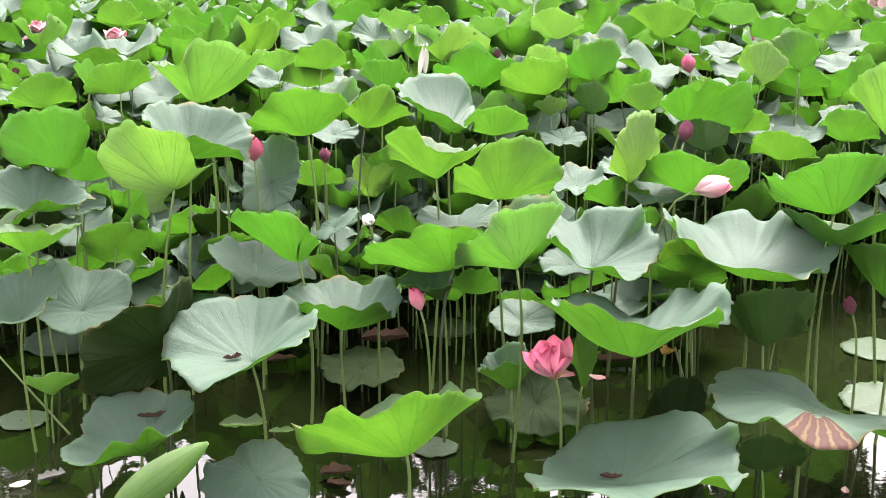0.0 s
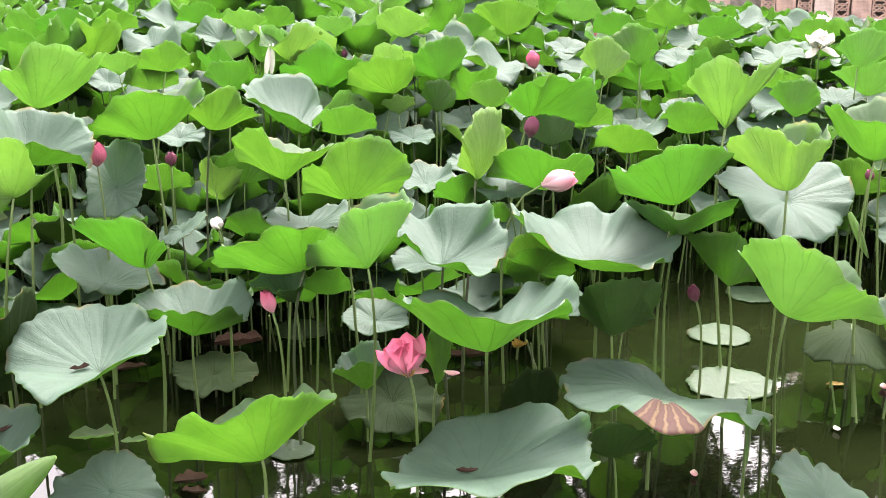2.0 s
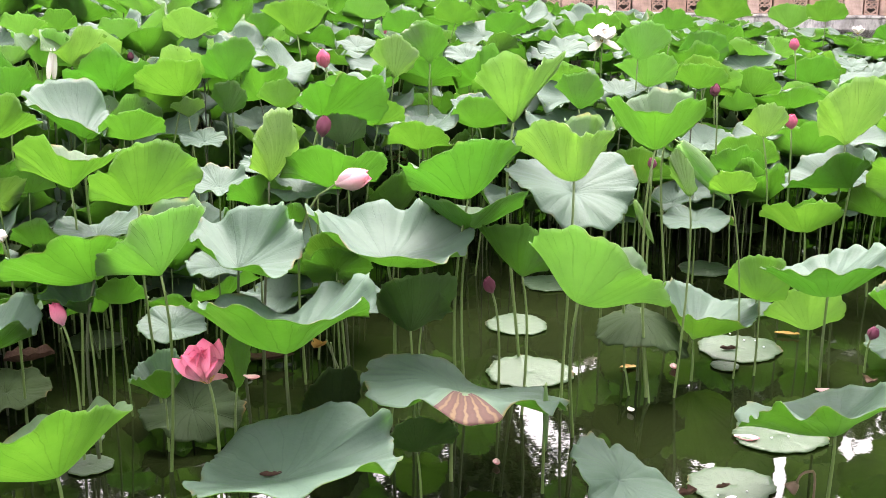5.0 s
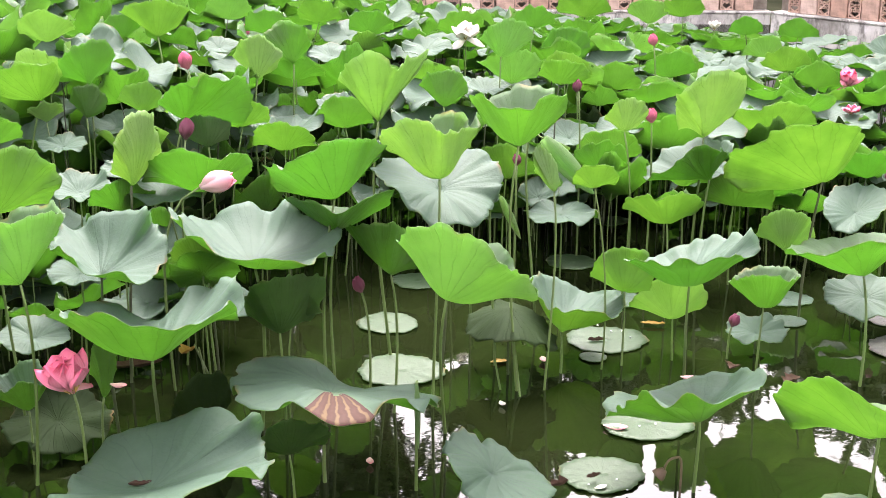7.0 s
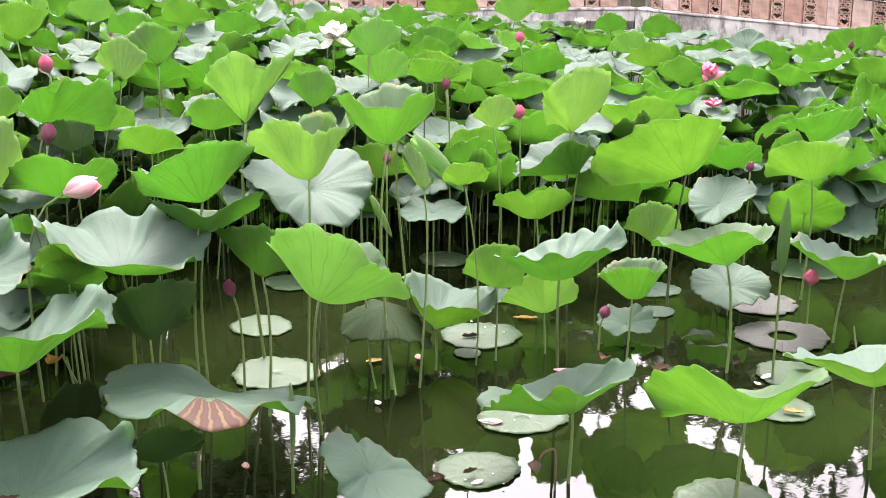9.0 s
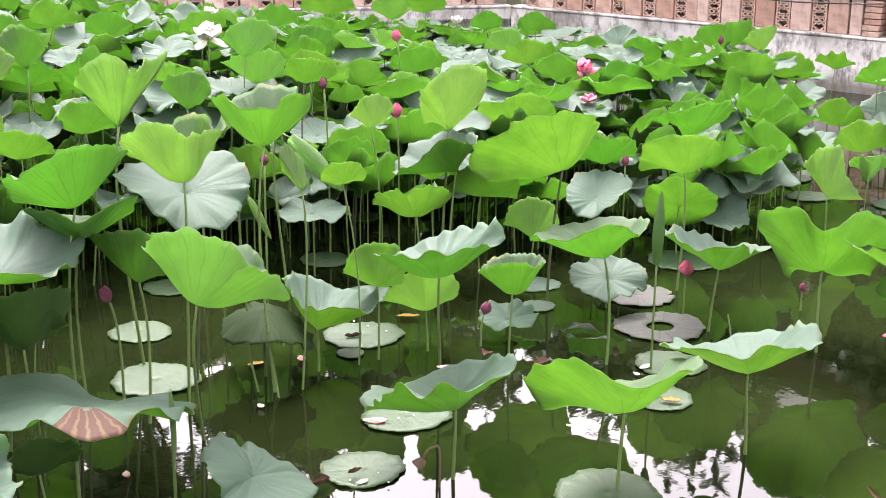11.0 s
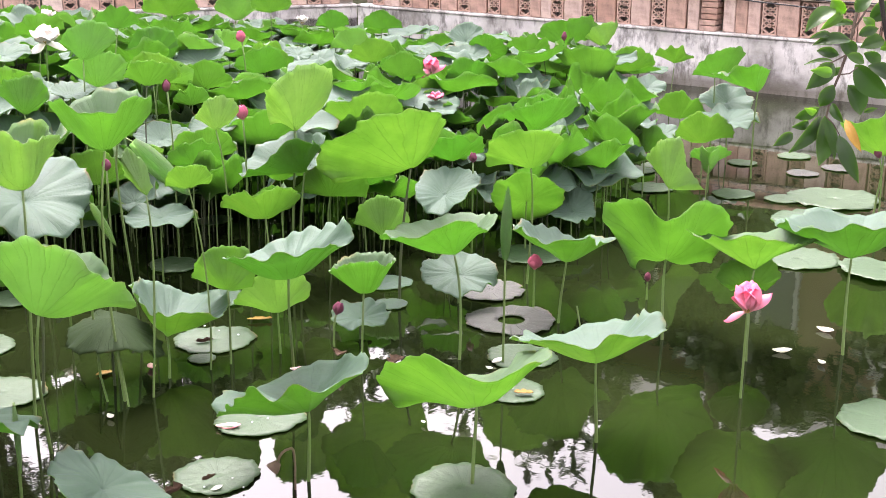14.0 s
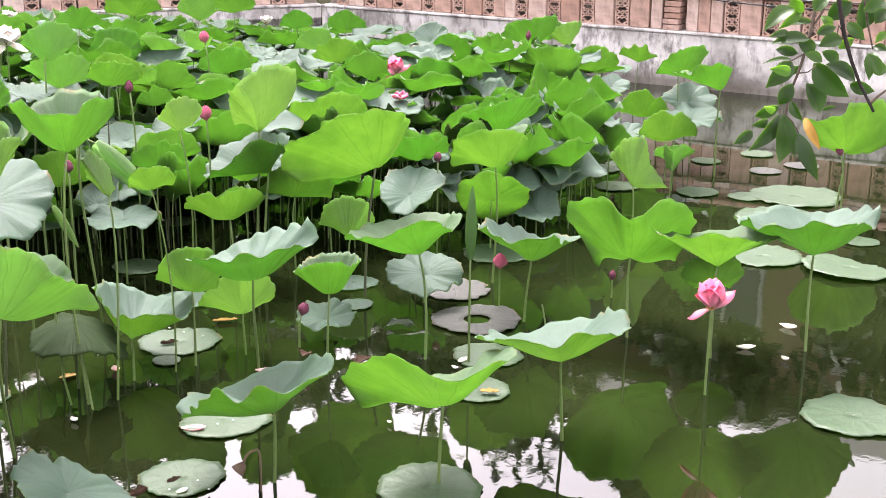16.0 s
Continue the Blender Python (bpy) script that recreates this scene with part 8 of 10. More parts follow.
lotus_leaf(7.26, 6.02, 0.20, 0.150, 4, 40, 0.32, fold=0.20, fold_dir=180, lift=54, lift_dir=197, wave=0.098, skin="pale", seed=411)

# floating leaves
floating_leaf(-1.69, 5.03, 0.101, "pad", seed=12)
floating_leaf(-1.77, 5.97, 0.201, "blue", seed=13)
floating_leaf(-0.01, 4.80, 0.088, "pad", seed=14)
floating_leaf(-0.03, 5.05, 0.081, "pad", seed=15)
floating_leaf(0.04, 6.20, 0.139, "old_shaded", seed=16)
floating_leaf(2.07, 5.95, 0.152, "pad", seed=17)
floating_leaf(1.92, 5.32, 0.197, "pad", seed=18)
floating_leaf(3.41, 6.61, 0.150, "pad", seed=19)
floating_leaf(2.99, 5.37, 0.199, "pad", seed=20)
floating_leaf(2.82, 5.18, 0.064, "pad", seed=21)
floating_leaf(2.45, 6.56, 0.146, "pad", seed=22)
floating_leaf(4.10, 7.37, 0.092, "pad", seed=23)
floating_leaf(2.28, 4.05, 0.165, "pad", seed=24)
floating_leaf(2.96, 3.42, 0.190, "pad", seed=25)
floating_leaf(3.72, 4.02, 0.143, "pad", seed=26)
floating_leaf(4.56, 5.18, 0.196, "dead", seed=27, tear=.2)
floating_leaf(4.33, 4.74, 0.232, "dead", seed=28, hole=.3)
floating_leaf(2.68, 4.42, 0.192, "pad", seed=29)
floating_leaf(7.82, 5.36, 0.328, "pad", seed=30, tear=.03)
floating_leaf(7.53, 5.57, 0.130, "pad", seed=31)
floating_leaf(7.36, 5.87, 0.152, "pad", seed=32)
floating_leaf(6.63, 4.11, 0.285, "pad", seed=33, lean=4)
floating_leaf(6.42, 4.57, 0.243, "pad", seed=34)
floating_leaf(7.23, 5.04, 0.287, "pad", seed=35)
floating_leaf(7.03, 6.34, 0.158, "pad", seed=36)
floating_leaf(4.77, 2.83, 0.214, "pad", seed=37)
floating_leaf(7.16, 4.39, 0.108, "pad", seed=38)
floating_leaf(4.03, 4.32, 0.162, "pad", seed=39)
floating_leaf(8.76, 6.43, 0.136, "pad", seed=40)
floating_leaf(8.22, 6.51, 0.111, "pad", seed=41)
floating_leaf(8.30, 6.00, 0.120, "dead", seed=42)
floating_leaf(7.34, 6.82, 0.150, "pad", seed=43)
floating_leaf(8.68, 5.94, 0.131, "dead", seed=44)
floating_leaf(7.60, 6.82, 0.131, "pad", seed=45)
floating_leaf(6.62, 6.62, 0.141, "blue", seed=46)
floating_leaf(5.20, 5.57, 0.201, "pad", seed=47)
floating_leaf(4.04, 7.35, 0.108, "pad", seed=48)
floating_leaf(4.19, 5.62, 0.139, "blue", seed=49)
floating_leaf(3.33, 5.91, 0.163, "blue", seed=50)
floating_leaf(3.99, 5.31, 0.089, "blue", seed=51)



# ---------------------------------------------------------------- the lotus field further off
def loose_veins(rng, skin):
    """Veins of a leaf that nobody could pick out: a leaning dish, a shell open to the far side, or a half-folded one."""
    ph = [rng.uniform(0, 6.28) for _ in range(4)]
    out = []
    for k in range(14):
        a = 2 * math.pi * k / 14
        sway = 9 * math.sin(3 * a + ph[0]) + 6 * math.sin(5 * a + ph[1])
        if skin == "blue":
            rise = 12 + 15 * math.cos(a - ph[2]) + sway
        elif skin == "green":
            rise = 24 + 30 * math.cos(a + math.pi / 2 + 0.5 * math.sin(ph[2])) + sway
        else:
            rise = 34 + 16 * math.cos(a + math.pi / 2) + 18 * math.cos(2 * a + 0.6 * math.sin(ph[2])) + sway
        out.append((math.degrees(a) + rng.uniform(-7, 7), rise, rng.uniform(0.9, 1.08)))
    return out


def far_field():
    """Leaves of the distant, dense part of the pond: a dozen shapes, each copied at many places."""
    rng = random.Random(5)
    kinds = []
    for i in range(22):
        skin = ("green", "blue", "pale", "blue", "blue", "green", "blue")[i % 7]
        kinds.append(vein_leaf(0, -60 - i, 0.92, 0.25, loose_veins(rng, skin), skin, 300 + i, (0, -60 - i), -0.02 if skin == "blue" else -0.06, 0.045, fine=False))
    taken, spots = [], []
    for _ in range(30000):
        az = rng.uniform(-24, 47)
        dist = math.sqrt(rng.uniform(6.5 ** 2, 15.5 ** 2))
        x, y = dist * math.sin(radians(az)), dist * math.cos(radians(az))
        if not field(x, y):
            continue
        if any((x - u) ** 2 + (y - w) ** 2 < (0.225 if dist < 9 else 0.19) ** 2 for u, w in taken):
            continue
        if any((x - u) ** 2 + (y - w) ** 2 < 0.23 ** 2 for u, w in NEAR):
            continue
        taken.append((x, y))
        kind = rng.choice(kinds)
        s = rng.uniform(0.72, 1.1) if dist < 10 else rng.uniform(0.8, 1.15)
        turn = -az + rng.uniform(-38, 38)
        tall = min(1.38, 0.62 + dist * 0.066, (2.2 - 0.0975 * dist) / 0.92)
        tall *= 1 - 0.38 * max(0.0, min(1.0, (az - 14) / 20))
        m = (Matrix.Translation((x, y, 0)) @ Matrix.Rotation(radians(turn), 4, "Z") @ Matrix.Diagonal((rng.uniform(0.85, 1.15) * s, s, tall * (rng.uniform(0.7, 1.04) if dist < 8.5 and az < 24 else rng.uniform(0.5, 1.0)), 1)))
        spots.append((dist, kind, m))
        if len(taken) > 1750:
            break
    # low leaves in the shade between the stalks; one skin has shade in its colour
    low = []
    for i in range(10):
        skin = ("green", "blue", "green", "old_shaded", "blue", "green", "blue", "green", "green", "blue")[i]
        low.append(vein_leaf(0, -90 - i, 0.36, 0.22, loose_veins(rng, "green" if skin == "old_shaded" else skin), skin, 400 + i, (0, -90 - i), -0.03, 0.05, fine=False))
    done = 0
    while done < 640:
        az = rng.uniform(-21, 47)
        dist = rng.uniform(5.7, 10.5)
        x, y = dist * math.sin(radians(az)), dist * math.cos(radians(az))
        if az > 12 and dist < 6.6 + (az - 12) * 0.045 or x > 8.8:
            continue
        done += 1
        s = rng.uniform(0.7, 1.1)
        up = rng.uniform(0.35, 0.9) + max(0.0, min(0.9, (dist - 5.0) * 0.22)) * (1.0 if az < 20 else 0.6)
        spots.append((dist + 4, rng.choice(low), Matrix.Translation((x, y, 0)) @ Matrix.Rotation(radians(-az + rng.uniform(-45, 45)), 4, "Z") @ Matrix.Diagonal((s, s, up, 1))))
    # the nearer ones stand as leaves of their own, the rest as one mass
    spots.sort(key=lambda s: s[0])
    for dist, kind, m in spots[:FAR_SINGLE]:
        copy_thing(kind, m)
    lots = {}
    for dist, kind, m in spots[FAR_SINGLE:]:
        for o in kind.children:
            for mat in range(len(o.data.materials)):
                lots.setdefault("mass", []).append((o, m))
                break
    verts, faces, uvs, fm, mats, seen = [], [], [], [], [], {}
    for o, m in lots.get("mass", []):
        me = o.data
        co = np.empty(len(me.vertices) * 3)
        me.vertices.foreach_get("co", co)
        w = np.array(m @ o.matrix_basis)
        at = len(verts)
        verts += (co.reshape(-1, 3) @ w[:3, :3].T + w[:3, 3]).tolist()
        layer = me.uv_layers.active.data if me.uv_layers else None
        for poly in me.polygons:
            faces.append([at + v for v in poly.vertices])
            mat = me.materials[poly.material_index]
            if mat.name not in seen:
                seen[mat.name] = len(mats)
                mats.append(mat)
            fm.append(seen[mat.name])
            uvs += [tuple(layer[i].uv) if layer else (0.0, 0.0) for i in poly.loop_indices]
    mass = mesh_object("distant_lotus_leaves", verts, faces, mats, None, "", uvs, fm)
    tagged(mass, "dense mass of green lotus leaves filling the far pond", "lotus leaves", kind="stuff")
    for k in kinds + low:
        for o in (*k.children, k):
            bpy.data.objects.remove(o)
    return len(taken)


def field(x, y):
    """Whether the dense lotus stands at (x, y)."""
    if y > (14.1 - 0.33 * (x - 5) if x > 5 else 17) or x > 9.0:
        return False
    return y > 7.0 - 0.1 * x if x < 3 else y > 6.7 + 0.22 * (x - 3)


FAR_SINGLE = 90
NEAR = [(o.location.x, o.location.y) for o in bpy.data.objects if o.name.startswith("lotus_leaf")]
far_field()


# ---------------------------------------------------------------- trees and a house behind the wall
def crown_leaf_material():
    m, n, l, b = material("tree_foliage", 0.5, (0.05, 0.09, 0.03), 0.4)
    isl = n.new("ShaderNodeNewGeometry").outputs["Random Per Island"]
    base = ramp(n, l, isl, [(0.0, (0.035, 0.065, 0.018)), (0.6, (0.06, 0.105, 0.03)), (1.0, (0.09, 0.13, 0.04))])
    l.new(base, b.inputs["Base Color"])
    return m


FOLIAGE = crown_leaf_material()


def tree(x, y, height, spread, seed, leaves=2600, low=0.22, size=0.17):
    """A broad-leaved tree: trunk with limbs, and a crown of separate leaves in uneven clumps."""
    rng = random.Random(seed)
    thing = new("tree")
    thing.location = (x, y, 0.40)
    tagged(thing, "tall leafy tree behind the pond wall", "tree", "trees round the pond")
    top = Vector((rng.uniform(-0.5, 0.5), rng.uniform(-0.5, 0.5), height * 0.85))
    pts = bezier((0, 0, 0), (rng.uniform(-0.3, 0.3), 0.1, height * 0.3), (rng.uniform(-0.4, 0.4), 0.2, height * 0.6), top, 9)
    tube("trunk", pts, [0.2 * (1.0 - 0.085 * i) for i in range(9)], BARK, thing, sides=9)
    clumps = []
    for i in range(15):
        a = rng.uniform(0, 2 * math.pi)
        h = rng.uniform(low, 1.0)
        reach = spread * math.sqrt(max(0.05, 1 - (2 * (h - low) / (1 - low) - 0.8) ** 2 / 1.7)) * rng.uniform(0.45, 1.0)
        end = Vector((math.cos(a) * reach, math.sin(a) * reach, height * h))
        root = pts[min(8, max(2, int(h * 7)))]
        tube("limb", bezier(root, root.lerp(end, 0.3) + Vector((0, 0, 0.1)), root.lerp(end, 0.7) + Vector((0, 0, 0.3)), end, 5), [0.07, 0.055, 0.04, 0.025, 0.012], BARK, thing, sides=6)
        clumps.append((end, spread * rng.uniform(0.28, 0.5)))
        clumps.append((root.lerp(end, 0.6) + Vector((rng.uniform(-0.5, 0.5), rng.uniform(-0.5, 0.5), rng.uniform(-0.2, 0.5))), spread * rng.uniform(0.22, 0.4)))
    verts, faces = [], []
    for i in range(leaves):
        c, rad = clumps[i % len(clumps)]
        d = Vector((rng.gauss(0, 1), rng.gauss(0, 1), rng.gauss(0, 0.8))).normalized() * rad * rng.random() ** 0.45
        q = Euler((rng.uniform(-1.2, 1.2), rng.uniform(-1.2, 1.2), rng.uniform(0, 6.3))).to_matrix()
        s = size * rng.uniform(0.7, 1.3)
        at = len(verts)
        for u, w, k in ((-1, 0, 0), (-0.3, 0.36, 0.08), (0.5, 0.3, 0.05), (1.1, 0, -0.1), (0.5, -0.3, 0.05), (-0.3, -0.36, 0.08)):
            verts.append(c + d + q @ Vector((u * s, w * s, k * s)))
        faces += [(at, at + 1, at + 2, at + 3), (at, at + 3, at + 4, at + 5)]
    mesh_object("crown", verts, faces, [FOLIAGE], thing, smooth=False)
    return thing


def tree_belt():
    rng = random.Random(17)
    # the tall trees at 14 to 26.4 degrees are added to darken the pond's reflection
    for az, dist, elev, spread in ((-34, 26, 21, 3.4), (-26, 25, 20, 3.2), (-17, 27, 21, 3.4), (-8, 24, 18.5, 2.9), (1, 25, 19.5, 3.1), (9, 24, 20.5, 3.0),
                                   (14, 24, 24, 2.8), (18.5, 22, 25, 2.5), (23.6, 22, 26, 0.9), (26.4, 22, 31, 0.95), (31.5, 23, 15, 2.2), (37, 22, 14.5, 2.3), (43, 20, 14.5, 2.2), (51, 18.5, 19, 1.3), (62, 20, 22, 2.2)):
        h = 0.8 + dist * math.tan(radians(elev))
        tree(dist * math.sin(radians(az)), dist * math.cos(radians(az)), h, spread, rng.randint(1, 999), 3600, 0.16, 0.20)



def hedge(points, height, depth, seed):
    """A dense evergreen hedge along the points, added to block reflected sky: woody stems under a mass of leaves."""
    rng = random.Random(seed)
    thing = new("hedge")
    thing.location = (points[0][0], points[0][1], 0.40)
    tagged(thing, "dense dark green hedge, unseen, added to keep reflected sky off the water", "hedge")
    verts, faces = [], []
    for (x0, y0), (x1, y1) in zip(points, points[1:]):
        length = math.hypot(x1 - x0, y1 - y0)
        for i in range(int(length * 380)):
            t = rng.random()
            w = rng.uniform(-depth, depth) / 2
            z = height * rng.random() ** 0.8 * (0.85 + 0.2 * math.sin(t * length * 1.3))
            c = Vector((x0 + (x1 - x0) * t - (y1 - y0) / length * w - points[0][0], y0 + (y1 - y0) * t + (x1 - x0) / length * w - points[0][1], z))
            q = Euler((rng.uniform(-1.3, 1.3), rng.uniform(-1.3, 1.3), rng.uniform(0, 6.3))).to_matrix()
            s = rng.uniform(0.22, 0.40)
            at = len(verts)
            for u, v, k in ((-1, 0, 0), (-0.3, 0.4, 0.08), (0.5, 0.34, 0.05), (1.1, 0, -0.1), (0.5, -0.34, 0.05), (-0.3, -0.4, 0.08)):
                verts.append(c + q @ Vector((u * s, v * s, k * s)))
            faces += [(at, at + 1, at + 2, at + 3), (at, at + 3, at + 4, at + 5)]
        for i in range(int(length)):
            p = Vector((x0 + (x1 - x0) * i / length - points[0][0], y0 + (y1 - y0) * i / length - points[0][1], 0))
            tube("stem", [p, p + Vector((0.05, 0, height * 0.4)), p + Vector((rng.uniform(-0.2, 0.2), 0, height * 0.8))], [0.05, 0.035, 0.015], BARK, thing, sides=6)
    mesh_object("foliage", verts, faces, [FOLIAGE], thing, smooth=False)


tree_belt()
# stands out of view and covers the low sky mirrored in the pond
hedge([(-27, 29), (-14, 28.5), (3.5, 26.5), (8.5, 19.5), (13.5, 17.0)], 6.4, 1.6, 3)

HOUSE_WALL = mottled("ochre_render", (0.42, 0.30, 0.19), (0.52, 0.39, 0.27), 1.2, 0.85, 0.2)
HOUSE_ROOF = mottled("grey_roof_tile", (0.10, 0.10, 0.10), (0.17, 0.165, 0.16), 4, 0.8, 0.2)
FRAME_WHITE = mottled("white_paint", (0.70, 0.70, 0.68), (0.80, 0.80, 0.78), 5, 0.5, 0.4)
GLASS_DARK, _n, _l, _b = material("window_glass", 0.08, (0.03, 0.035, 0.04), 0.6)


def house():
    thing = new("house")
    thing.matrix_world = Matrix.Translation((17.0, 11.6, 0.42)) @ Matrix.Rotation(radians(-70), 4, "Z")
    tagged(thing, "ochre rendered house with a grey roof behind the wall", "house")
    bm = bmesh.new()
    box(bm, (-5, 0, 0), (5, 5, 5.6), 0.02)
    part("wall", bm, HOUSE_WALL, thing)
    bm = bmesh.new()
    vs = [bm.verts.new(p) for p in ((-5.5, -0.6, 5.55), (5.5, -0.6, 5.55), (5.5, 5.6, 5.55), (-5.5, 5.6, 5.55), (-4.2, 2.5, 7.3), (4.2, 2.5, 7.3))]
    for f in ((0, 1, 5, 4), (2, 3, 4, 5), (1, 2, 5), (3, 0, 4), (3, 2, 1, 0)):
        bm.faces.new([vs[i] for i in f])
    part("roof", bm, HOUSE_ROOF, thing)
    for x in (-3.6, -1.2, 1.2, 3.6):
        for z in (0.9, 3.4):
            bm = bmesh.new()
            box(bm, (x - 0.55, -0.06, z), (x + 0.55, -0.02, z + 1.4))
            pane = part("window", bm, GLASS_DARK, thing)
            bm = bmesh.new()
            for lo, hi in (((-0.62, 0), (-0.55, 1.4)), ((0.55, 0), (0.62, 1.4)), ((-0.62, 1.4), (0.62, 1.48)), ((-0.66, -0.08), (0.66, 0)), ((-0.03, 0), (0.03, 1.4))):
                box(bm, (x + lo[0], -0.1, z + lo[1]), (x + hi[0], -0.005, z + hi[1]))
            part("frame", bm, FRAME_WHITE, pane)


house()


# ---------------------------------------------------------------- lotus flowers, buds, pods, rolled leaves
def petal_mesh(length, width, hollow, bend, seed=0, tip=0.0):
    """A spoon-shaped petal that grows along +z from its root, hollow towards -y. UV: (across, along)."""
    rng = random.Random(seed)
    n, m = 9, 7
    grid = []
    for i in range(n):
        v = i / (n - 1)
        half = width * (math.sin(math.pi * min(0.5, v / 0.58 * 0.5)) if v < 0.58 else max(0.0, math.cos((v - 0.58) / 0.42 * math.pi / 2)) ** 0.8) * 0.5
        half = max(half, width * (0.10 if v < 0.5 else 0.012))
        for j in range(m):
            u = j / (m - 1) * 2 - 1
            y = hollow * width * (u * u - 1) * math.sin(math.pi * min(1, v * 0.95 + 0.05)) + bend * length * v * v - tip * length * max(0, v - 0.8) ** 2 * 6
            grid.append((u * half, y + rng.uniform(-0.01, 0.01) * width, v * length))
    verts = np.array(grid)
    back = verts + np.array([0, 0.0018, 0])
    faces, uvs = [], []
    c = n * m
    for i in range(n - 1):
        for j in range(m - 1):
            q = (i * m + j, i * m + j + 1, (i + 1) * m + j + 1, (i + 1) * m + j)
            uv = [(k % m / (m - 1), k // m / (n - 1)) for k in q]
            faces += [q[::-1], tuple(c + k for k in q)]
            uvs += uv[::-1] + uv
    rim = [j for j in range(m)] + [i * m + m - 1 for i in range(1, n)] + [(n - 1) * m + j for j in range(m - 2, -1, -1)] + [i * m for i in range(n - 2, 0, -1)]
    for a, b in zip(rim, rim[1:] + rim[:1]):
        faces.append((a, b, c + b, c + a))
        uvs += [(k % c % m / (m - 1), k % c // m / (n - 1)) for k in (a, b, b, a)]
    return np.vstack([verts, back]), faces, uvs


def stalk_to(thing, head, base_xy, lean=(0, 0, 1), mat=None, r=0.0055):
    d = Vector(lean).normalized()
    base = Vector((base_xy[0], base_xy[1], -0.25))
    h = Vector(head)
    pts = bezier(base, base + Vector((0, 0, (h.z + 0.25) * 0.45)), h - d * max(0.06, h.z * 0.3), h, 10)
    tube("stalk", pts, [r * (1.2 - 0.35 * i / 9) for i in range(10)], mat or STALK, thing, sides=7)


def petal_ring(head, parent, count, length, width, open_deg, mat, seed, hollow=0.35, bend=0.1, start=0.0, only=None, jitter=6):
    rng = random.Random(seed)
    for i in range(count):
        if only and i not in only:
            continue
        k = rng.uniform(0.92, 1.06)
        verts, faces, uvs = petal_mesh(length * k, width * rng.uniform(0.9, 1.08), hollow, bend, seed * 31 + i, 0.3)
        ob = mesh_object("petal", verts, faces, [mat], parent, "", uvs)
        turn = start + 360 * i / count + rng.uniform(-jitter, jitter)
        ob.matrix_local = head @ Matrix.Rotation(radians(turn), 4, "Z") @ Matrix.Translation((0, width * 0.06, 0)) @ Matrix.Rotation(radians(-(open_deg + rng.uniform(-jitter, jitter))), 4, "X")


def heart(head, parent, r, pod=POD, ring=True):
    """The flat-topped seed pod and the ring of stamens."""
    n = 16
    verts, faces = [], []
    for z, k in ((0.0, 0.45), (0.5, 0.8), (0.95, 1.0), (1.05, 0.9)):
        for i in range(n):
            a = 2 * math.pi * i / n
            verts.append((math.cos(a) * r * k, math.sin(a) * r * k, z * r * 1.3))
    for j in range(3):
        for i in range(n):
            i2 = (i + 1) % n
            faces.append((j * n + i, j * n + i2, (j + 1) * n + i2, (j + 1) * n + i))
    faces += [tuple(range(n))[::-1], tuple(3 * n + i for i in range(n))]
    ob = mesh_object("seed_pod", verts, faces, [pod], parent)
    ob.matrix_local = head
    if ring:
        rng = random.Random(3)
        verts, faces = [], []
        for i in range(60):
            a = rng.uniform(0, 2 * math.pi)
            o = rng.uniform(0.3, 0.75)
            d = Vector((math.cos(a) * math.sin(o), math.sin(a) * math.sin(o), math.cos(o)))
            p0 = Vector((math.cos(a), math.sin(a), 0)) * r * 0.5
            p1 = p0 + d * r * rng.uniform(1.3, 1.8)
            s = d.orthogonal().normalized() * r * 0.05
            s2 = d.cross(s)
            at = len(verts)
            for p, w in ((p0, 0.5), (p1, 1.2)):
                verts += [p + s * w, p + s2 * w, p - (s + s2) * w]
            faces += [(at, at + 1, at + 4, at + 3), (at + 1, at + 2, at + 5, at + 4), (at + 2, at, at + 3, at + 5), (at + 3, at + 4, at + 5)]
        st = mesh_object("stamens", verts, faces, [STAMEN], parent)
        st.matrix_local = head
    return ob


PETALS = {"pink": PETAL_PINK, "deep": PETAL_DEEP, "mauve": PETAL_MAUVE, "pale": PETAL_PALE, "white": PETAL_WHITE}
WORDS = {"pink": "bright pink", "deep": "deep pink", "mauve": "dusky mauve", "pale": "pale pink and white", "white": "creamy white"}


def head_pose(x, y, z, lean, towards):
    return Matrix.Rotation(radians(towards), 4, "Z") @ Matrix.Rotation(radians(lean), 4, "Y")


def lotus_bud(x, y, z, length, width, lean=0, towards=0, colour="deep", seed=1, base=None, opening=0.0):
    """A closed bud of overlapping petals; z is the height of its root."""
    base = base or (x, y)
    thing = new("lotus_bud")
    thing.location = (base[0], base[1], 0)
    tagged(thing, WORDS[colour] + (" half-open lotus bud on a stalk" if opening > 8 else " closed pointed lotus bud on a slender stalk"), "lotus bud", "lotus buds")
    head = Matrix.Translation((x - base[0], y - base[1], z)) @ head_pose(x, y, z, lean, towards)
    mat = PETALS[colour]
    petal_ring(head, thing, 3, length * 0.98, width * 0.95, -7 + opening * 0.4, mat, seed, 0.55, -0.02)
    petal_ring(head, thing, 4, length * 0.9, width * 0.92, -3 + opening, mat, seed + 1, 0.55, -0.06, 40)
    petal_ring(head, thing, 2, length * 0.5, width * 0.7, 4 + opening, mat, seed + 2, 0.5, -0.1, 15)
    stalk_to(thing, head.translation, (0, 0), head.to_3x3() @ Vector((0, 0, 1)))
    return thing


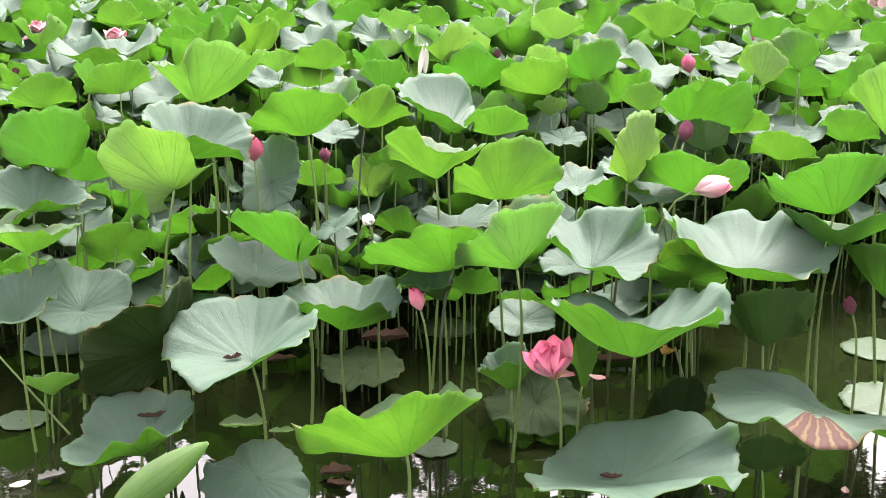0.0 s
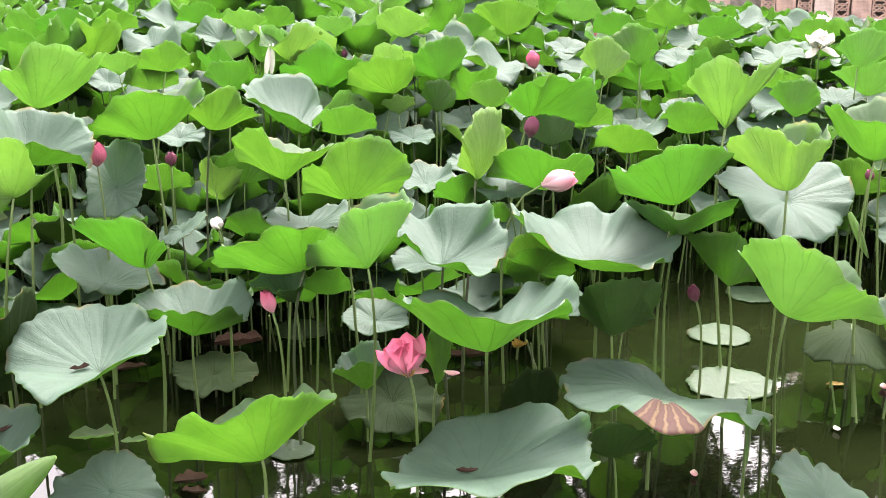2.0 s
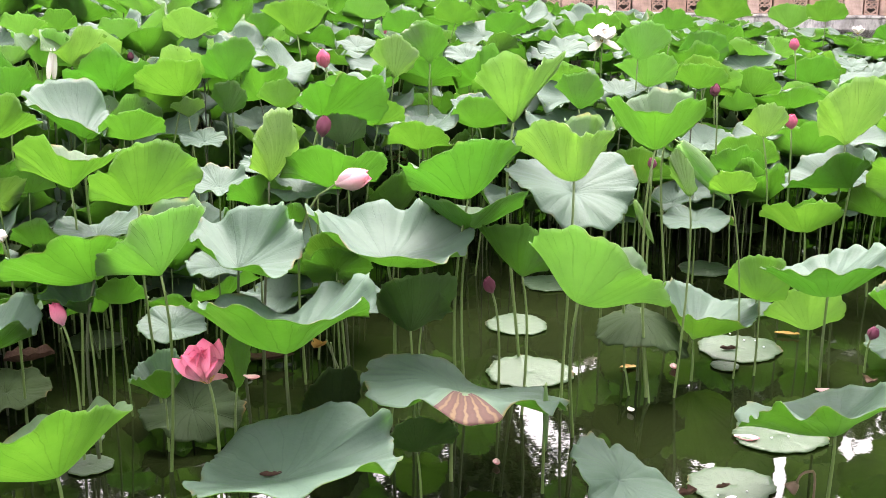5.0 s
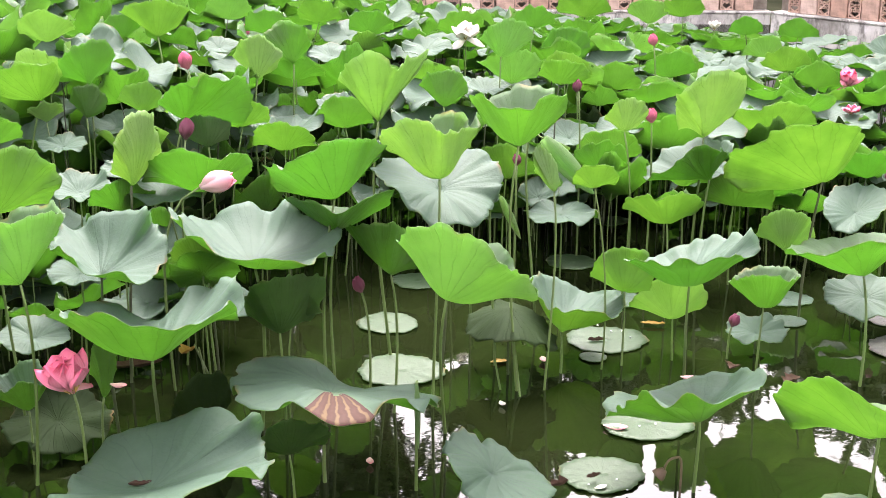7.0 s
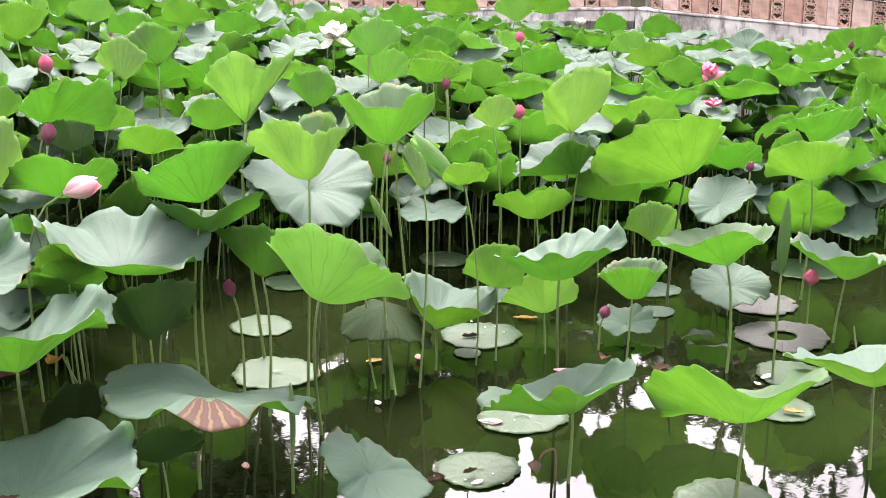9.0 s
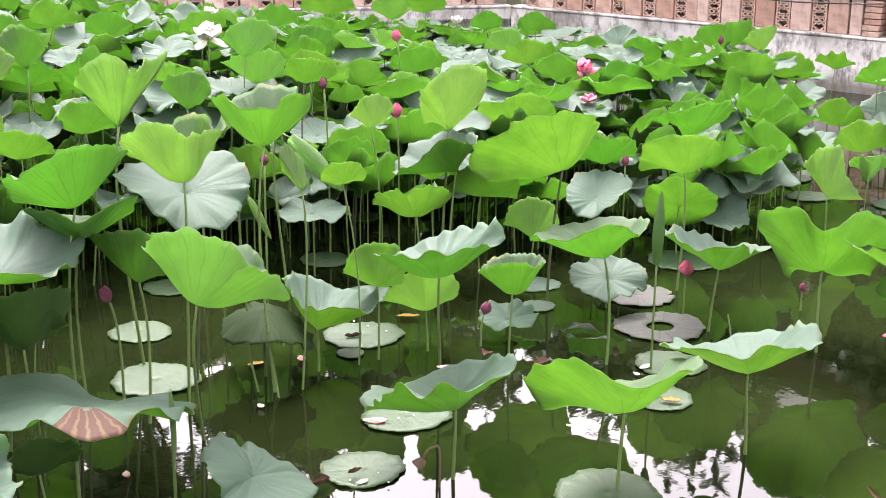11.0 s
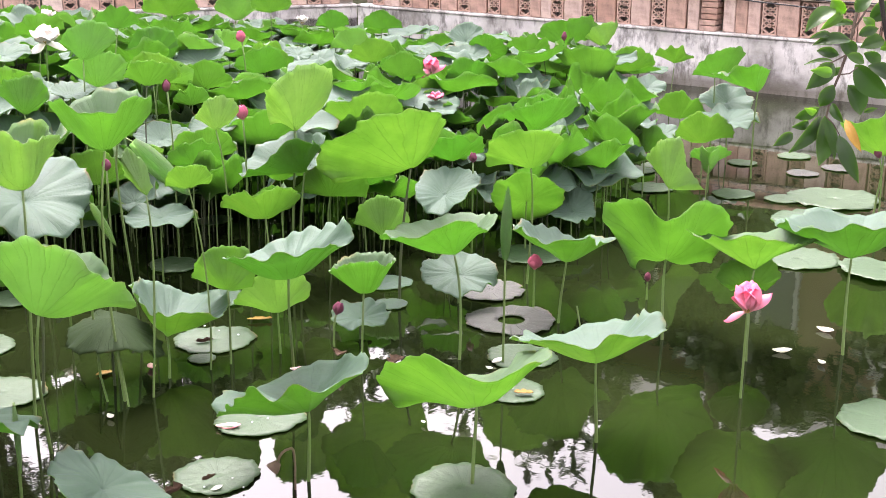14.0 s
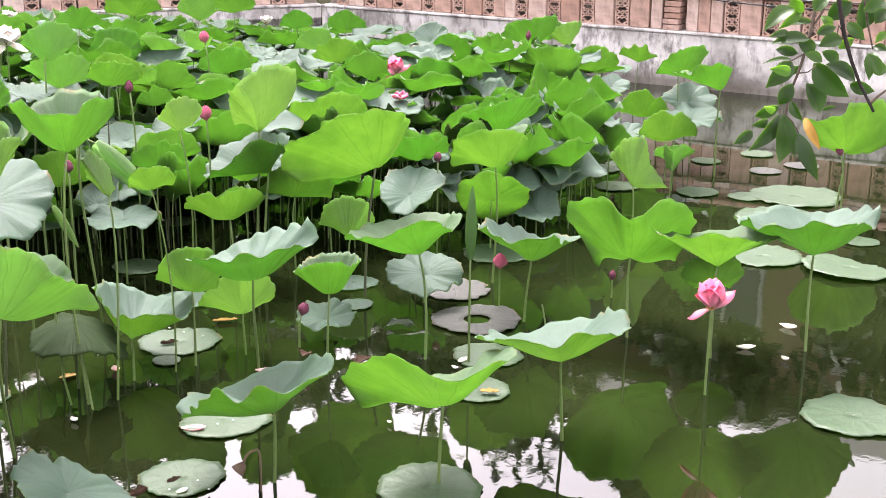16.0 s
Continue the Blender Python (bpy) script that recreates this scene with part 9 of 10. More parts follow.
def lotus_flower(x, y, z, size, lean=0, towards=0, colour="pink", seed=1, base=None, openness=45, layers=3, drop=0, only=None):
    """An open flower about size metres across."""
    base = base or (x, y)
    thing = new("lotus_flower")
    thing.location = (base[0], base[1], 0)
    tagged(thing, WORDS[colour] + " open lotus flower with cupped petals", "lotus flower", "lotus flowers")
    head = Matrix.Translation((x - base[0], y - base[1], z)) @ head_pose(x, y, z, lean, towards)
    mat = PETALS[colour]
    length = size * 0.66
    petal_ring(head, thing, 4, length * 0.92, length * 0.74, openness * 0.3, mat, seed, 0.45, 0.0, 10)
    petal_ring(head, thing, 5, length, length * 0.76, openness * 0.75, mat, seed + 1, 0.42, 0.02, 35)
    if layers > 2:
        petal_ring(head, thing, 5, length * 0.98, length * 0.62, openness * 1.7, mat, seed + 2, 0.35, 0.06, 5, only=only or (0, 1, 3))
    heart(head, thing, size * 0.10)
    if drop:
        petal_ring(head, thing, 3, length * 0.85, length * 0.40, 118, mat, seed + 4, 0.3, 0.05, drop, only=(0,))
    stalk_to(thing, head.translation, (0, 0), head.to_3x3() @ Vector((0, 0, 1)))
    return thing


def rolled_leaf(x, y, z0, x1, y1, z1, r, seed=1, base=None, pale=False):
    """A young leaf still rolled into a spindle from (x, y, z0) up to its point."""
    base = base or (x, y)
    thing = new("rolled_lotus_leaf")
    thing.location = (base[0], base[1], 0)
    tagged(thing, "young lotus leaf still rolled into a pointed " + ("cream-white" if pale == "cream" else "green") + " spindle", "rolled leaf", "rolled lotus leaves")
    a, b = Vector((x - base[0], y - base[1], z0)), Vector((x1 - base[0], y1 - base[1], z1))
    d = b - a
    side = d.orthogonal().normalized()
    up = d.normalized().cross(side)
    n, m = 14, 22
    verts, faces, uvs = [], [], []
    for i in range(n):
        v = i / (n - 1)
        prof = r * (0.12 + 0.95 * math.sin(math.pi * min(1.0, v * 0.93 + 0.07)) ** 0.75) * (1 - 0.25 * v)
        for j in range(m):
            # a scroll of one and a half turns
            th = j / (m - 1) * 3.2 * math.pi
            rr = prof * (1.0 - 0.32 * th / (3.2 * math.pi))
            verts.append(a + d * v + (side * math.cos(th) + up * math.sin(th)) * rr)
    for i in range(n - 1):
        for j in range(m - 1):
            faces.append((i * m + j, i * m + j + 1, (i + 1) * m + j + 1, (i + 1) * m + j))
            uvs += [(j / m, 0.4 + 0.5 * i / n), ((j + 1) / m, 0.4 + 0.5 * i / n), ((j + 1) / m, 0.4 + 0.5 * (i + 1) / n), (j / m, 0.4 + 0.5 * (i + 1) / n)]
    mesh_object("blade", verts, faces, [PETAL_WHITE if pale == "cream" else BLADE_UNDER_PALE if pale else BLADE_UNDER], thing, "", uvs)
    stalk_to(thing, a + d * 0.04, (0, 0), d)
    return thing


def fallen_petal(x, y, z, size, turn, colour="pale", tilt=0.0):
    verts, faces, uvs = petal_mesh(size, size * 0.52, 0.3, 0.06, int(abs(x * 100)))
    ob = mesh_object("fallen_petal", verts, faces, [PETALS[colour]], None, "", uvs)
    ob.matrix_world = Matrix.Translation((x, y, z if z > 0.1 else min(z, 0.016))) @ Matrix.Rotation(radians(turn), 4, "Z") @ Matrix.Rotation(radians(90 + tilt), 4, "X") @ Matrix.Translation((0, 0, -size / 2))
    return tagged(ob, "fallen " + WORDS[colour] + " lotus petal lying in the pond", "petal", "fallen petals")


def dry_scrap(x, y, z, length, width, turn, mat=None, seed=1, label="curled brown scrap of dried lotus leaf", tilt=0, curl=0.5):
    """A curled scrap of dead leaf."""
    rng = random.Random(seed)
    n, m = 10, 7
    verts, faces, uvs = [], [], []
    for i in range(n):
        v = i / (n - 1) * 2 - 1
        half = width / 2 * max(0.0, 1 - abs(v) ** 2.2) ** 0.6 * (1 + 0.2 * math.sin(7 * v + seed)) * rng.uniform(0.55, 1.1) + 0.002
        for j in range(m):
            u = j / (m - 1) * 2 - 1
            ang = u * curl * 2.2
            verts.append((v * length / 2, math.sin(ang) / (curl * 2.2) * half, (1 - math.cos(ang)) / (curl * 2.2) * half + 0.12 * length * v * v * curl + rng.uniform(-1, 1) * width * 0.03))
    low = min(p[2] for p in verts)
    verts = [(a, b, c - low + 0.002) for a, b, c in verts]
    back = [(a, b, c - 0.0025) for a, b, c in verts]
    c = n * m
    for i in range(n - 1):
        for j in range(m - 1):
            q = (i * m + j, i * m + j + 1, (i + 1) * m + j + 1, (i + 1) * m + j)
            faces += [q[::-1], tuple(c + k for k in q)]
    ob = mesh_object("dry_leaf_scrap", list(verts) + back, faces, [mat or DRY])
    ob.matrix_world = Matrix.Translation((x, y, z)) @ Matrix.Rotation(radians(turn), 4, "Z") @ Matrix.Rotation(radians(tilt), 4, "Y")
    return tagged(ob, label, "dry leaf", "leaf litter")


def bent_pod(x, y, z, r, dx, dy):
    """A dead, brown seed pod that hangs from its bent stalk."""
    thing = new("lotus_seed_pod")
    thing.location = (x + dx, y + dy, 0)
    tagged(thing, "dead brown lotus seed pod hanging from a bent stalk", "seed pod")
    top = Vector((-dx * 0.35, -dy * 0.35, z + 0.045))
    head = Vector((-dx, -dy, z))
    pts = bezier((0, 0, -0.2), (0, 0, z), top + Vector((dx, dy, 0.03)) * 0.6, top, 8) + bezier(top, top + Vector((-dx * 0.4, -dy * 0.4, 0)), head + Vector((0, 0, 0.02)), head, 6)[1:]
    tube("stalk", pts, [0.005] * len(pts), POD_BROWN, thing, sides=6)
    d = Vector((-dx, -dy, -0.06))
    heart(Matrix.Translation(head) @ d.to_track_quat("Z", "Y").to_matrix().to_4x4(), thing, r, POD_BROWN, False)


def loose_stalk(points, r=0.005, label="broken lotus stalk leaning into the water", mat=None):
    pts = [Vector(p) for p in points]
    fine = []
    for a, b in zip(pts, pts[1:]):
        fine += [a.lerp(b, k / 4) for k in range(4)]
    fine.append(pts[-1])
    return tagged(tube("lotus_stalk", fine, [r * (1.1 - 0.3 * i / len(fine)) for i in range(len(fine))], mat or STALK, sides=7), label, "stalk", "loose stalks")


def water_drop(x, y, z, r):
    bm = bmesh.new()
    bmesh.ops.create_icosphere(bm, subdivisions=2, radius=r)
    for v in bm.verts:
        v.co.z *= 0.6
    me = bpy.data.meshes.new("water_drop")
    bm.to_mesh(me)
    bm.free()
    me.materials.append(DROP)
    me.polygons.foreach_set("use_smooth", np.ones(len(me.polygons), dtype=bool))
    ob = new("water_drop", me)
    ob.location = (x, y, z + r * 0.5)
    return tagged(ob, "bright bead of water on a floating lotus leaf", "water drop", "drops on the leaves")


DROP, _n, _l, _b = material("water_bead", 0.05, (0.75, 0.78, 0.76), 0.9)


# ---------------------------------------------------------------- the tree on the near bank, whose twigs hang into view
def bank_leaf_material(name, low, mid, high, through_colour, through_part):
    m, n, l, b = material(name, 0.38, mid, 0.22)
    rnd = n.new("ShaderNodeObjectInfo").outputs["Random"]
    c = ramp(n, l, rnd, [(0.0, low), (0.6, mid), (1.0, high)])
    l.new(mix_colour(n, l, math_node(n, l, "MULTIPLY", noise_node(n, l, 30.0, 3.0), 0.3), c, low), b.inputs["Base Color"])
    trans = n.new("ShaderNodeBsdfTranslucent")
    trans.inputs["Color"].default_value = (*through_colour, 1)
    mixer = n.new("ShaderNodeMixShader")
    mixer.inputs[0].default_value = through_part
    l.new(b.outputs[0], mixer.inputs[1])
    l.new(trans.outputs[0], mixer.inputs[2])
    l.new(mixer.outputs[0], n["Material Output"].inputs["Surface"])
    bump(n, l, noise_node(n, l, 45.0, 2.0), b, 0.2, 0.003)
    return m


LEAF_GLOSSY = bank_leaf_material("glossy_leaf", (0.010, 0.024, 0.006), (0.017, 0.042, 0.009), (0.030, 0.07, 0.012), (0.20, 0.44, 0.03), 0.26)
LEAF_FRESH = bank_leaf_material("fresh_leaf", (0.03, 0.07, 0.012), (0.045, 0.10, 0.016), (0.06, 0.12, 0.02), (0.30, 0.58, 0.04), 0.40)

bank_tree = new("bank_tree")
bank_tree.location = (4.3, 0.4, 0.60)
tagged(bank_tree, "small broad-leaved tree on the bank, twigs hanging over the water", "tree")
BANK_AT = Vector((4.3, 0.4, 0.60))
tube("trunk", [(0, 0, 0), (0.03, 0.02, 0.7), (-0.02, 0.06, 1.5), (-0.1, 0.12, 2.3)], [0.11, 0.09, 0.075, 0.05], BARK, bank_tree, sides=10)
tube("limb", bezier((-0.1, 0.12, 2.2), (-0.5, 0.5, 2.5), (-1.1, 1.1, 2.3), (-1.52, 1.33, 1.42), 12), [0.045 - 0.003 * i for i in range(12)], BARK, bank_tree, sides=8)


def twig(points, r=0.0042):
    pts = [Vector(p) - BANK_AT for p in points]
    fine = []
    for a, b in zip(pts, pts[1:]):
        fine += [a.lerp(b, k / 3) for k in range(3)]
    fine.append(pts[-1])
    tube("twig", fine, [r * (1 - 0.5 * i / len(fine)) for i in range(len(fine))], BARK_DARK if r > 0.005 else BARK, bank_tree, sides=6)


def hanging_leaf(root, tip, width, tone):
    """A pointed oval leaf from root to tip, folded a little along its midrib."""
    a, b = Vector(root) - BANK_AT, Vector(tip) - BANK_AT
    d = b - a
    length = d.length
    rng = random.Random(int(abs(root[0] * 1000 + root[2] * 7777)))
    view = Vector((-0.78, -0.60, 0.16))
    side = d.cross(view).normalized()
    face = side.cross(d).normalized()
    side = (side + face * rng.uniform(-0.6, 0.6)).normalized()
    face = side.cross(d).normalized()
    n, m = 11, 7
    verts, faces = [], []
    for i in range(n):
        v = i / (n - 1)
        half = width / 2 * (math.sin(math.pi * v ** 0.85) ** 0.8 if 0 < v < 1 else 0.03)
        if v > 0.85:
            half *= 0.85
        for j in range(m):
            u = j / (m - 1) * 2 - 1
            verts.append(a + d * v + side * u * half + face * (abs(u) * half * 0.35 - length * 0.16 * math.sin(math.pi * v) * -1 + 0.03 * half * math.sin(9 * v + j)))
    back = [p - face * 0.0012 for p in verts]
    c = n * m
    for i in range(n - 1):
        for j in range(m - 1):
            q = (i * m + j, i * m + j + 1, (i + 1) * m + j + 1, (i + 1) * m + j)
            faces += [q, tuple(c + k for k in q[::-1])]
    mesh_object("leaf", verts + back, faces, [{"dark": LEAF_GLOSSY, "fresh": LEAF_FRESH, "yellow": YELLOW_LEAF}[tone]], bank_tree, "yellowed leaf" if tone == "yellow" else "")


# heads of the flowers and buds, then litter, each at its place
lotus_bud(-0.79, 5.56, 0.980, 0.106, 0.082, 6, -171, "deep", seed=2, base=(-0.77, 5.57))
lotus_bud(-0.54, 6.12, 0.850, 0.074, 0.061, 0, 0, "mauve", seed=3, base=(-0.54, 6.12))
lotus_bud(1.41, 7.54, 1.080, 0.109, 0.090, 15, 169, "deep", seed=4, base=(1.47, 7.53), opening=12)
lotus_bud(2.02, 8.77, 1.080, 0.096, 0.070, 10, 167, "deep", seed=5, base=(2.06, 8.76), opening=10)
lotus_bud(1.12, 6.04, 0.980, 0.109, 0.070, 8, -10, "mauve", seed=6, base=(1.09, 6.04))
lotus_bud(-0.07, 4.85, 0.555, 0.104, 0.054, 18, -179, "pink", seed=7, base=(-0.03, 4.85))
lotus_bud(1.66, 5.07, 0.480, 0.080, 0.052, 20, 162, "mauve", seed=8, base=(1.69, 5.06))
lotus_bud(0.36, 8.59, 1.000, 0.058, 0.044, 0, 0, "mauve", seed=9, base=(0.36, 8.59))
lotus_bud(1.06, 5.40, 0.904, 0.155, 0.098, 71, -11, "pale", seed=10, base=(0.93, 5.43))
lotus_flower(-0.28, 5.18, 0.800, 0.086, 31, -106, "white", seed=11, base=(-0.25, 5.27), openness=25, layers=2)
lotus_flower(-2.13, 8.75, 1.050, 0.185, 0, 0, "pale", seed=12, base=(-2.13, 8.75), openness=55)
lotus_flower(-2.75, 9.12, 1.050, 0.185, 0, 0, "pale", seed=13, base=(-2.75, 9.12), openness=60)
lotus_flower(-0.22, 8.56, 1.050, 0.130, 10, -178, "white", seed=14, base=(-0.18, 8.56), openness=30, layers=2)
lotus_flower(-1.46, 8.68, 1.080, 0.110, 0, 0, "white", seed=15, base=(-1.46, 8.68), openness=60, layers=2)
lotus_flower(1.60, 8.91, 1.050, 0.090, 0, 0, "white", seed=16, base=(1.60, 8.91), openness=50, layers=2)
lotus_flower(3.41, 8.30, 1.080, 0.205, 10, -112, "white", seed=17, base=(3.42, 8.34), openness=65)
lotus_flower(4.10, 9.99, 1.020, 0.161, 20, -22, "white", seed=18, base=(4.03, 10.02), openness=60, layers=2)
lotus_bud(4.80, 8.22, 1.000, 0.088, 0.065, 8, 149, "deep", seed=19, base=(4.83, 8.21))
lotus_bud(3.47, 6.72, 0.980, 0.069, 0.047, 5, 152, "mauve", seed=20, base=(3.49, 6.71))
lotus_bud(3.60, 6.11, 0.900, 0.087, 0.067, 4, 149, "deep", seed=21, base=(3.61, 6.11))
lotus_bud(2.59, 5.59, 0.850, 0.057, 0.039, 0, 0, "mauve", seed=22, base=(2.59, 5.59))
lotus_bud(2.42, 5.72, 0.720, 0.053, 0.037, 0, 0, "mauve", seed=23, base=(2.42, 5.72))
lotus_flower(6.28, 7.97, 0.680, 0.204, 14, -127, "pink", seed=24, base=(6.31, 8.00), openness=32, drop=200)
lotus_bud(3.94, 7.68, 0.800, 0.077, 0.055, 5, 153, "mauve", seed=25, base=(3.95, 7.67))
lotus_bud(4.54, 4.81, 0.220, 0.085, 0.077, 0, 0, "deep", seed=26, base=(4.54, 4.81))
lotus_bud(4.94, 5.81, 0.550, 0.065, 0.045, 0, 0, "mauve", seed=27, base=(4.94, 5.81))
lotus_bud(3.42, 4.96, 0.160, 0.070, 0.051, 20, -33, "mauve", seed=28, base=(3.41, 4.96))
lotus_flower(6.68, 10.43, 0.800, 0.125, 0, 0, "white", seed=29, base=(6.68, 10.43), openness=50, layers=2)
lotus_bud(8.49, 8.86, 0.680, 0.090, 0.050, 0, 0, "mauve", seed=30, base=(8.49, 8.86))
lotus_flower(5.81, 7.30, 0.620, 0.118, 0, 0, "pink", seed=31, base=(5.81, 7.30), openness=75, layers=2)
lotus_flower(4.46, 3.37, 0.400, 0.203, 12, -141, "pink", seed=32, base=(4.47, 3.38), openness=24, drop=170)
lotus_bud(5.14, 4.58, 0.100, 0.054, 0.036, 0, 0, "mauve", seed=33, base=(5.14, 4.58))
lotus_bud(7.62, 4.90, 0.400, 0.074, 0.052, 20, 123, "mauve", seed=34, base=(7.64, 4.88))
lotus_flower(0.41, 4.35, 0.480, 0.232, 19, -148, "pink", seed=35, base=(0.44, 4.37), openness=20, drop=120)
lotus_bud(-2.56, 8.00, 0.950, 0.068, 0.048, 0, 0, "mauve", seed=36, base=(-2.56, 8.00))
rolled_leaf(3.913, 4.315, 0.500, 3.979, 4.383, 0.818, 0.031)
rolled_leaf(-0.127, 7.758, 1.020, -0.102, 7.802, 1.192, 0.0190, pale="cream")
rolled_leaf(-0.095, 7.804, 1.020, -0.083, 7.846, 1.190, 0.0210, pale="cream")
rolled_leaf(1.582, 4.167, 0.420, 1.567, 4.105, 0.198, 0.0130, pale=True)
rolled_leaf(2.359, 5.245, 0.800, 2.431, 5.175, 0.617, 0.0221, pale=True)
rolled_leaf(-0.918, 5.685, 0.950, -0.902, 5.654, 0.844, 0.0148, pale=True)
fallen_petal(0.60, 4.69, 0.350, 0.072, 52, "pale")
fallen_petal(2.53, 4.41, 0.020, 0.103, 50, "pale")
fallen_petal(2.58, 5.21, 0.020, 0.077, -15, "pale")
fallen_petal(-1.52, 4.43, 0.020, 0.078, 113, "white")
fallen_petal(5.48, 3.69, 0.020, 0.096, 5, "white")
fallen_petal(3.10, 4.78, 0.040, 0.087, 48, "pale")
fallen_petal(2.19, 4.79, 0.020, 0.056, -4, "white")
fallen_petal(1.49, 4.44, 0.050, 0.056, -18, "pale")
fallen_petal(1.49, 4.43, 0.050, 0.049, -18, "pale")
fallen_petal(2.22, 3.94, 0.030, 0.049, 92, "white")
fallen_petal(3.89, 4.33, 0.020, 0.068, 99, "white")
fallen_petal(3.80, 4.28, 0.020, 0.046, 0, "white")
fallen_petal(3.19, 3.97, 0.020, 0.028, 2, "white")
fallen_petal(2.82, 4.60, 0.020, 0.033, 8, "white")
fallen_petal(3.07, 4.61, 0.020, 0.035, 67, "white")
# the next two white pieces stand in for glints of sky on the water
fallen_petal(5.07, 3.63, 0.020, 0.092, 46, "white")
fallen_petal(5.09, 3.42, 0.020, 0.063, -24, "white")
dry_scrap(-0.24, 5.64, 0.140, 0.216, 0.162, 12, DRY, 59, "curled brown scrap of dried lotus leaf", curl=.6)
dry_scrap(-1.02, 4.43, 0.286, 0.115, 0.045, 24, DRY, 60, "curled brown scrap of dried lotus leaf", curl=.9)
dry_scrap(-0.73, 4.43, 0.512, 0.070, 0.030, 28, DRY, 61, "curled brown scrap of dried lotus leaf", curl=.9)
dry_scrap(0.57, 3.99, 0.274, 0.075, 0.032, -8, DRY, 62, "curled brown scrap of dried lotus leaf", curl=.8)
dry_scrap(-0.38, 4.55, 0.010, 0.127, 0.115, 14, DRY, 63, "curled brown scrap of dried lotus leaf", curl=.5)
dry_scrap(-0.36, 4.46, 0.010, 0.095, 0.066, -15, DRY, 64, "curled brown scrap of dried lotus leaf", curl=.4)
dry_scrap(-1.42, 4.49, 0.010, 0.108, 0.087, 37, PAD_DEAD, 65, "grey rotting scrap of lotus leaf on the water", curl=.5)
dry_scrap(-0.78, 4.94, 0.030, 0.190, 0.123, 8, BLADE_UNDER_PALE, 66, "folded pale green scrap of leaf on the water", curl=.4)
dry_scrap(-0.62, 4.88, 0.030, 0.099, 0.057, 7, BLADE_UNDER_PALE, 67, "folded pale green scrap of leaf on the water", curl=.4)
dry_scrap(2.07, 3.98, 0.030, 0.083, 0.060, 13, DRY, 68, "curled brown scrap of dried lotus leaf", curl=.8)
dry_scrap(2.22, 4.00, 0.030, 0.063, 0.030, 12, DRY, 69, "curled brown scrap of dried lotus leaf", curl=.8)
dry_scrap(3.72, 3.95, 0.020, 0.083, 0.047, -41, YELLOW_LEAF, 70, "small yellowed leaf lying on the pond", curl=.3)
dry_scrap(3.31, 5.49, 0.010, 0.124, 0.045, -29, YELLOW_LEAF, 71, "small yellowed leaf lying on the pond", curl=.3)
dry_scrap(2.38, 5.27, 0.004, 0.080, 0.040, -3, YELLOW_LEAF, 72, "small yellowed leaf lying on the pond", curl=.3)
dry_scrap(2.93, 5.36, 0.012, 0.085, 0.036, -12, DRY, 75, "curled brown scrap of dried lotus leaf", curl=.7)
dry_scrap(3.50, 4.59, 0.020, 0.104, 0.100, 24, DRY, 76, "curled brown scrap of dried lotus leaf", curl=.5)
dry_scrap(3.34, 4.81, 0.020, 0.052, 0.084, 26, DRY, 77, "curled brown scrap of dried lotus leaf", curl=.5)
dry_scrap(4.34, 6.09, 0.500, 0.129, 0.103, -24, DRY, 78, "curled brown scrap of dried lotus leaf", curl=.5)
dry_scrap(0.83, 4.55, 0.500, 0.062, 0.072, 49, YELLOW_LEAF, 80, "small yellowed leaf lying on the pond", curl=.5)
dry_scrap(0.76, 5.70, 0.030, 0.309, 0.124, -2, DRY, 81, "curled brown scrap of dried lotus leaf", curl=.4)
dry_scrap(-0.76, 5.66, 0.030, 0.230, 0.098, 12, DRY, 82, "curled brown scrap of dried lotus leaf", curl=.4)
rolled_leaf(-1.008, 3.791, 0.240, -0.721, 3.851, 0.449, 0.0656, pale=True)
rolled_leaf(2.710, 5.554, 0.980, 2.919, 5.432, 0.723, 0.058, pale=True)
bent_pod(2.40, 3.80, 0.120, 0.027, 0.058, -0.015)
loose_stalk([(-1.41, 4.89, -0.10), (-1.47, 4.91, 0.00), (-1.83, 5.05, 0.35)])
loose_stalk([(-0.07, 5.99, -0.10), (-0.08, 5.93, 0.00), (-0.10, 5.56, 0.30)])
loose_stalk([(0.06, 6.03, -0.10), (0.05, 5.97, 0.00), (0.02, 5.56, 0.30)])
loose_stalk([(2.30, 4.82, -0.10), (2.31, 4.87, 0.00), (2.39, 5.18, 0.32)])
loose_stalk([(2.26, 4.96, -0.10), (2.26, 4.97, 0.00), (2.25, 5.01, 0.12)])
loose_stalk([(1.05, 5.35, -0.10), (1.05, 5.35, 0.10), (0.91, 4.83, 0.42)])
loose_stalk([(0.99, 5.09, -0.10), (0.99, 5.09, 0.20), (0.93, 4.85, 0.40)])
loose_stalk([(4.56, 4.47, -0.10), (4.56, 4.48, 0.00), (4.60, 4.55, 0.08)])
water_drop(3.033, 5.549, 0.014, 0.0061)
water_drop(3.107, 5.429, 0.014, 0.0061)
water_drop(3.056, 5.448, 0.014, 0.0061)
water_drop(3.103, 5.340, 0.014, 0.0060)
water_drop(2.713, 4.441, 0.014, 0.0052)
water_drop(2.697, 4.379, 0.014, 0.0051)
water_drop(2.749, 4.390, 0.014, 0.0051)
water_drop(2.626, 4.384, 0.014, 0.0051)
water_drop(2.306, 3.977, 0.014, 0.0046)
water_drop(2.301, 3.886, 0.014, 0.0045)
water_drop(2.188, 3.975, 0.014, 0.0045)

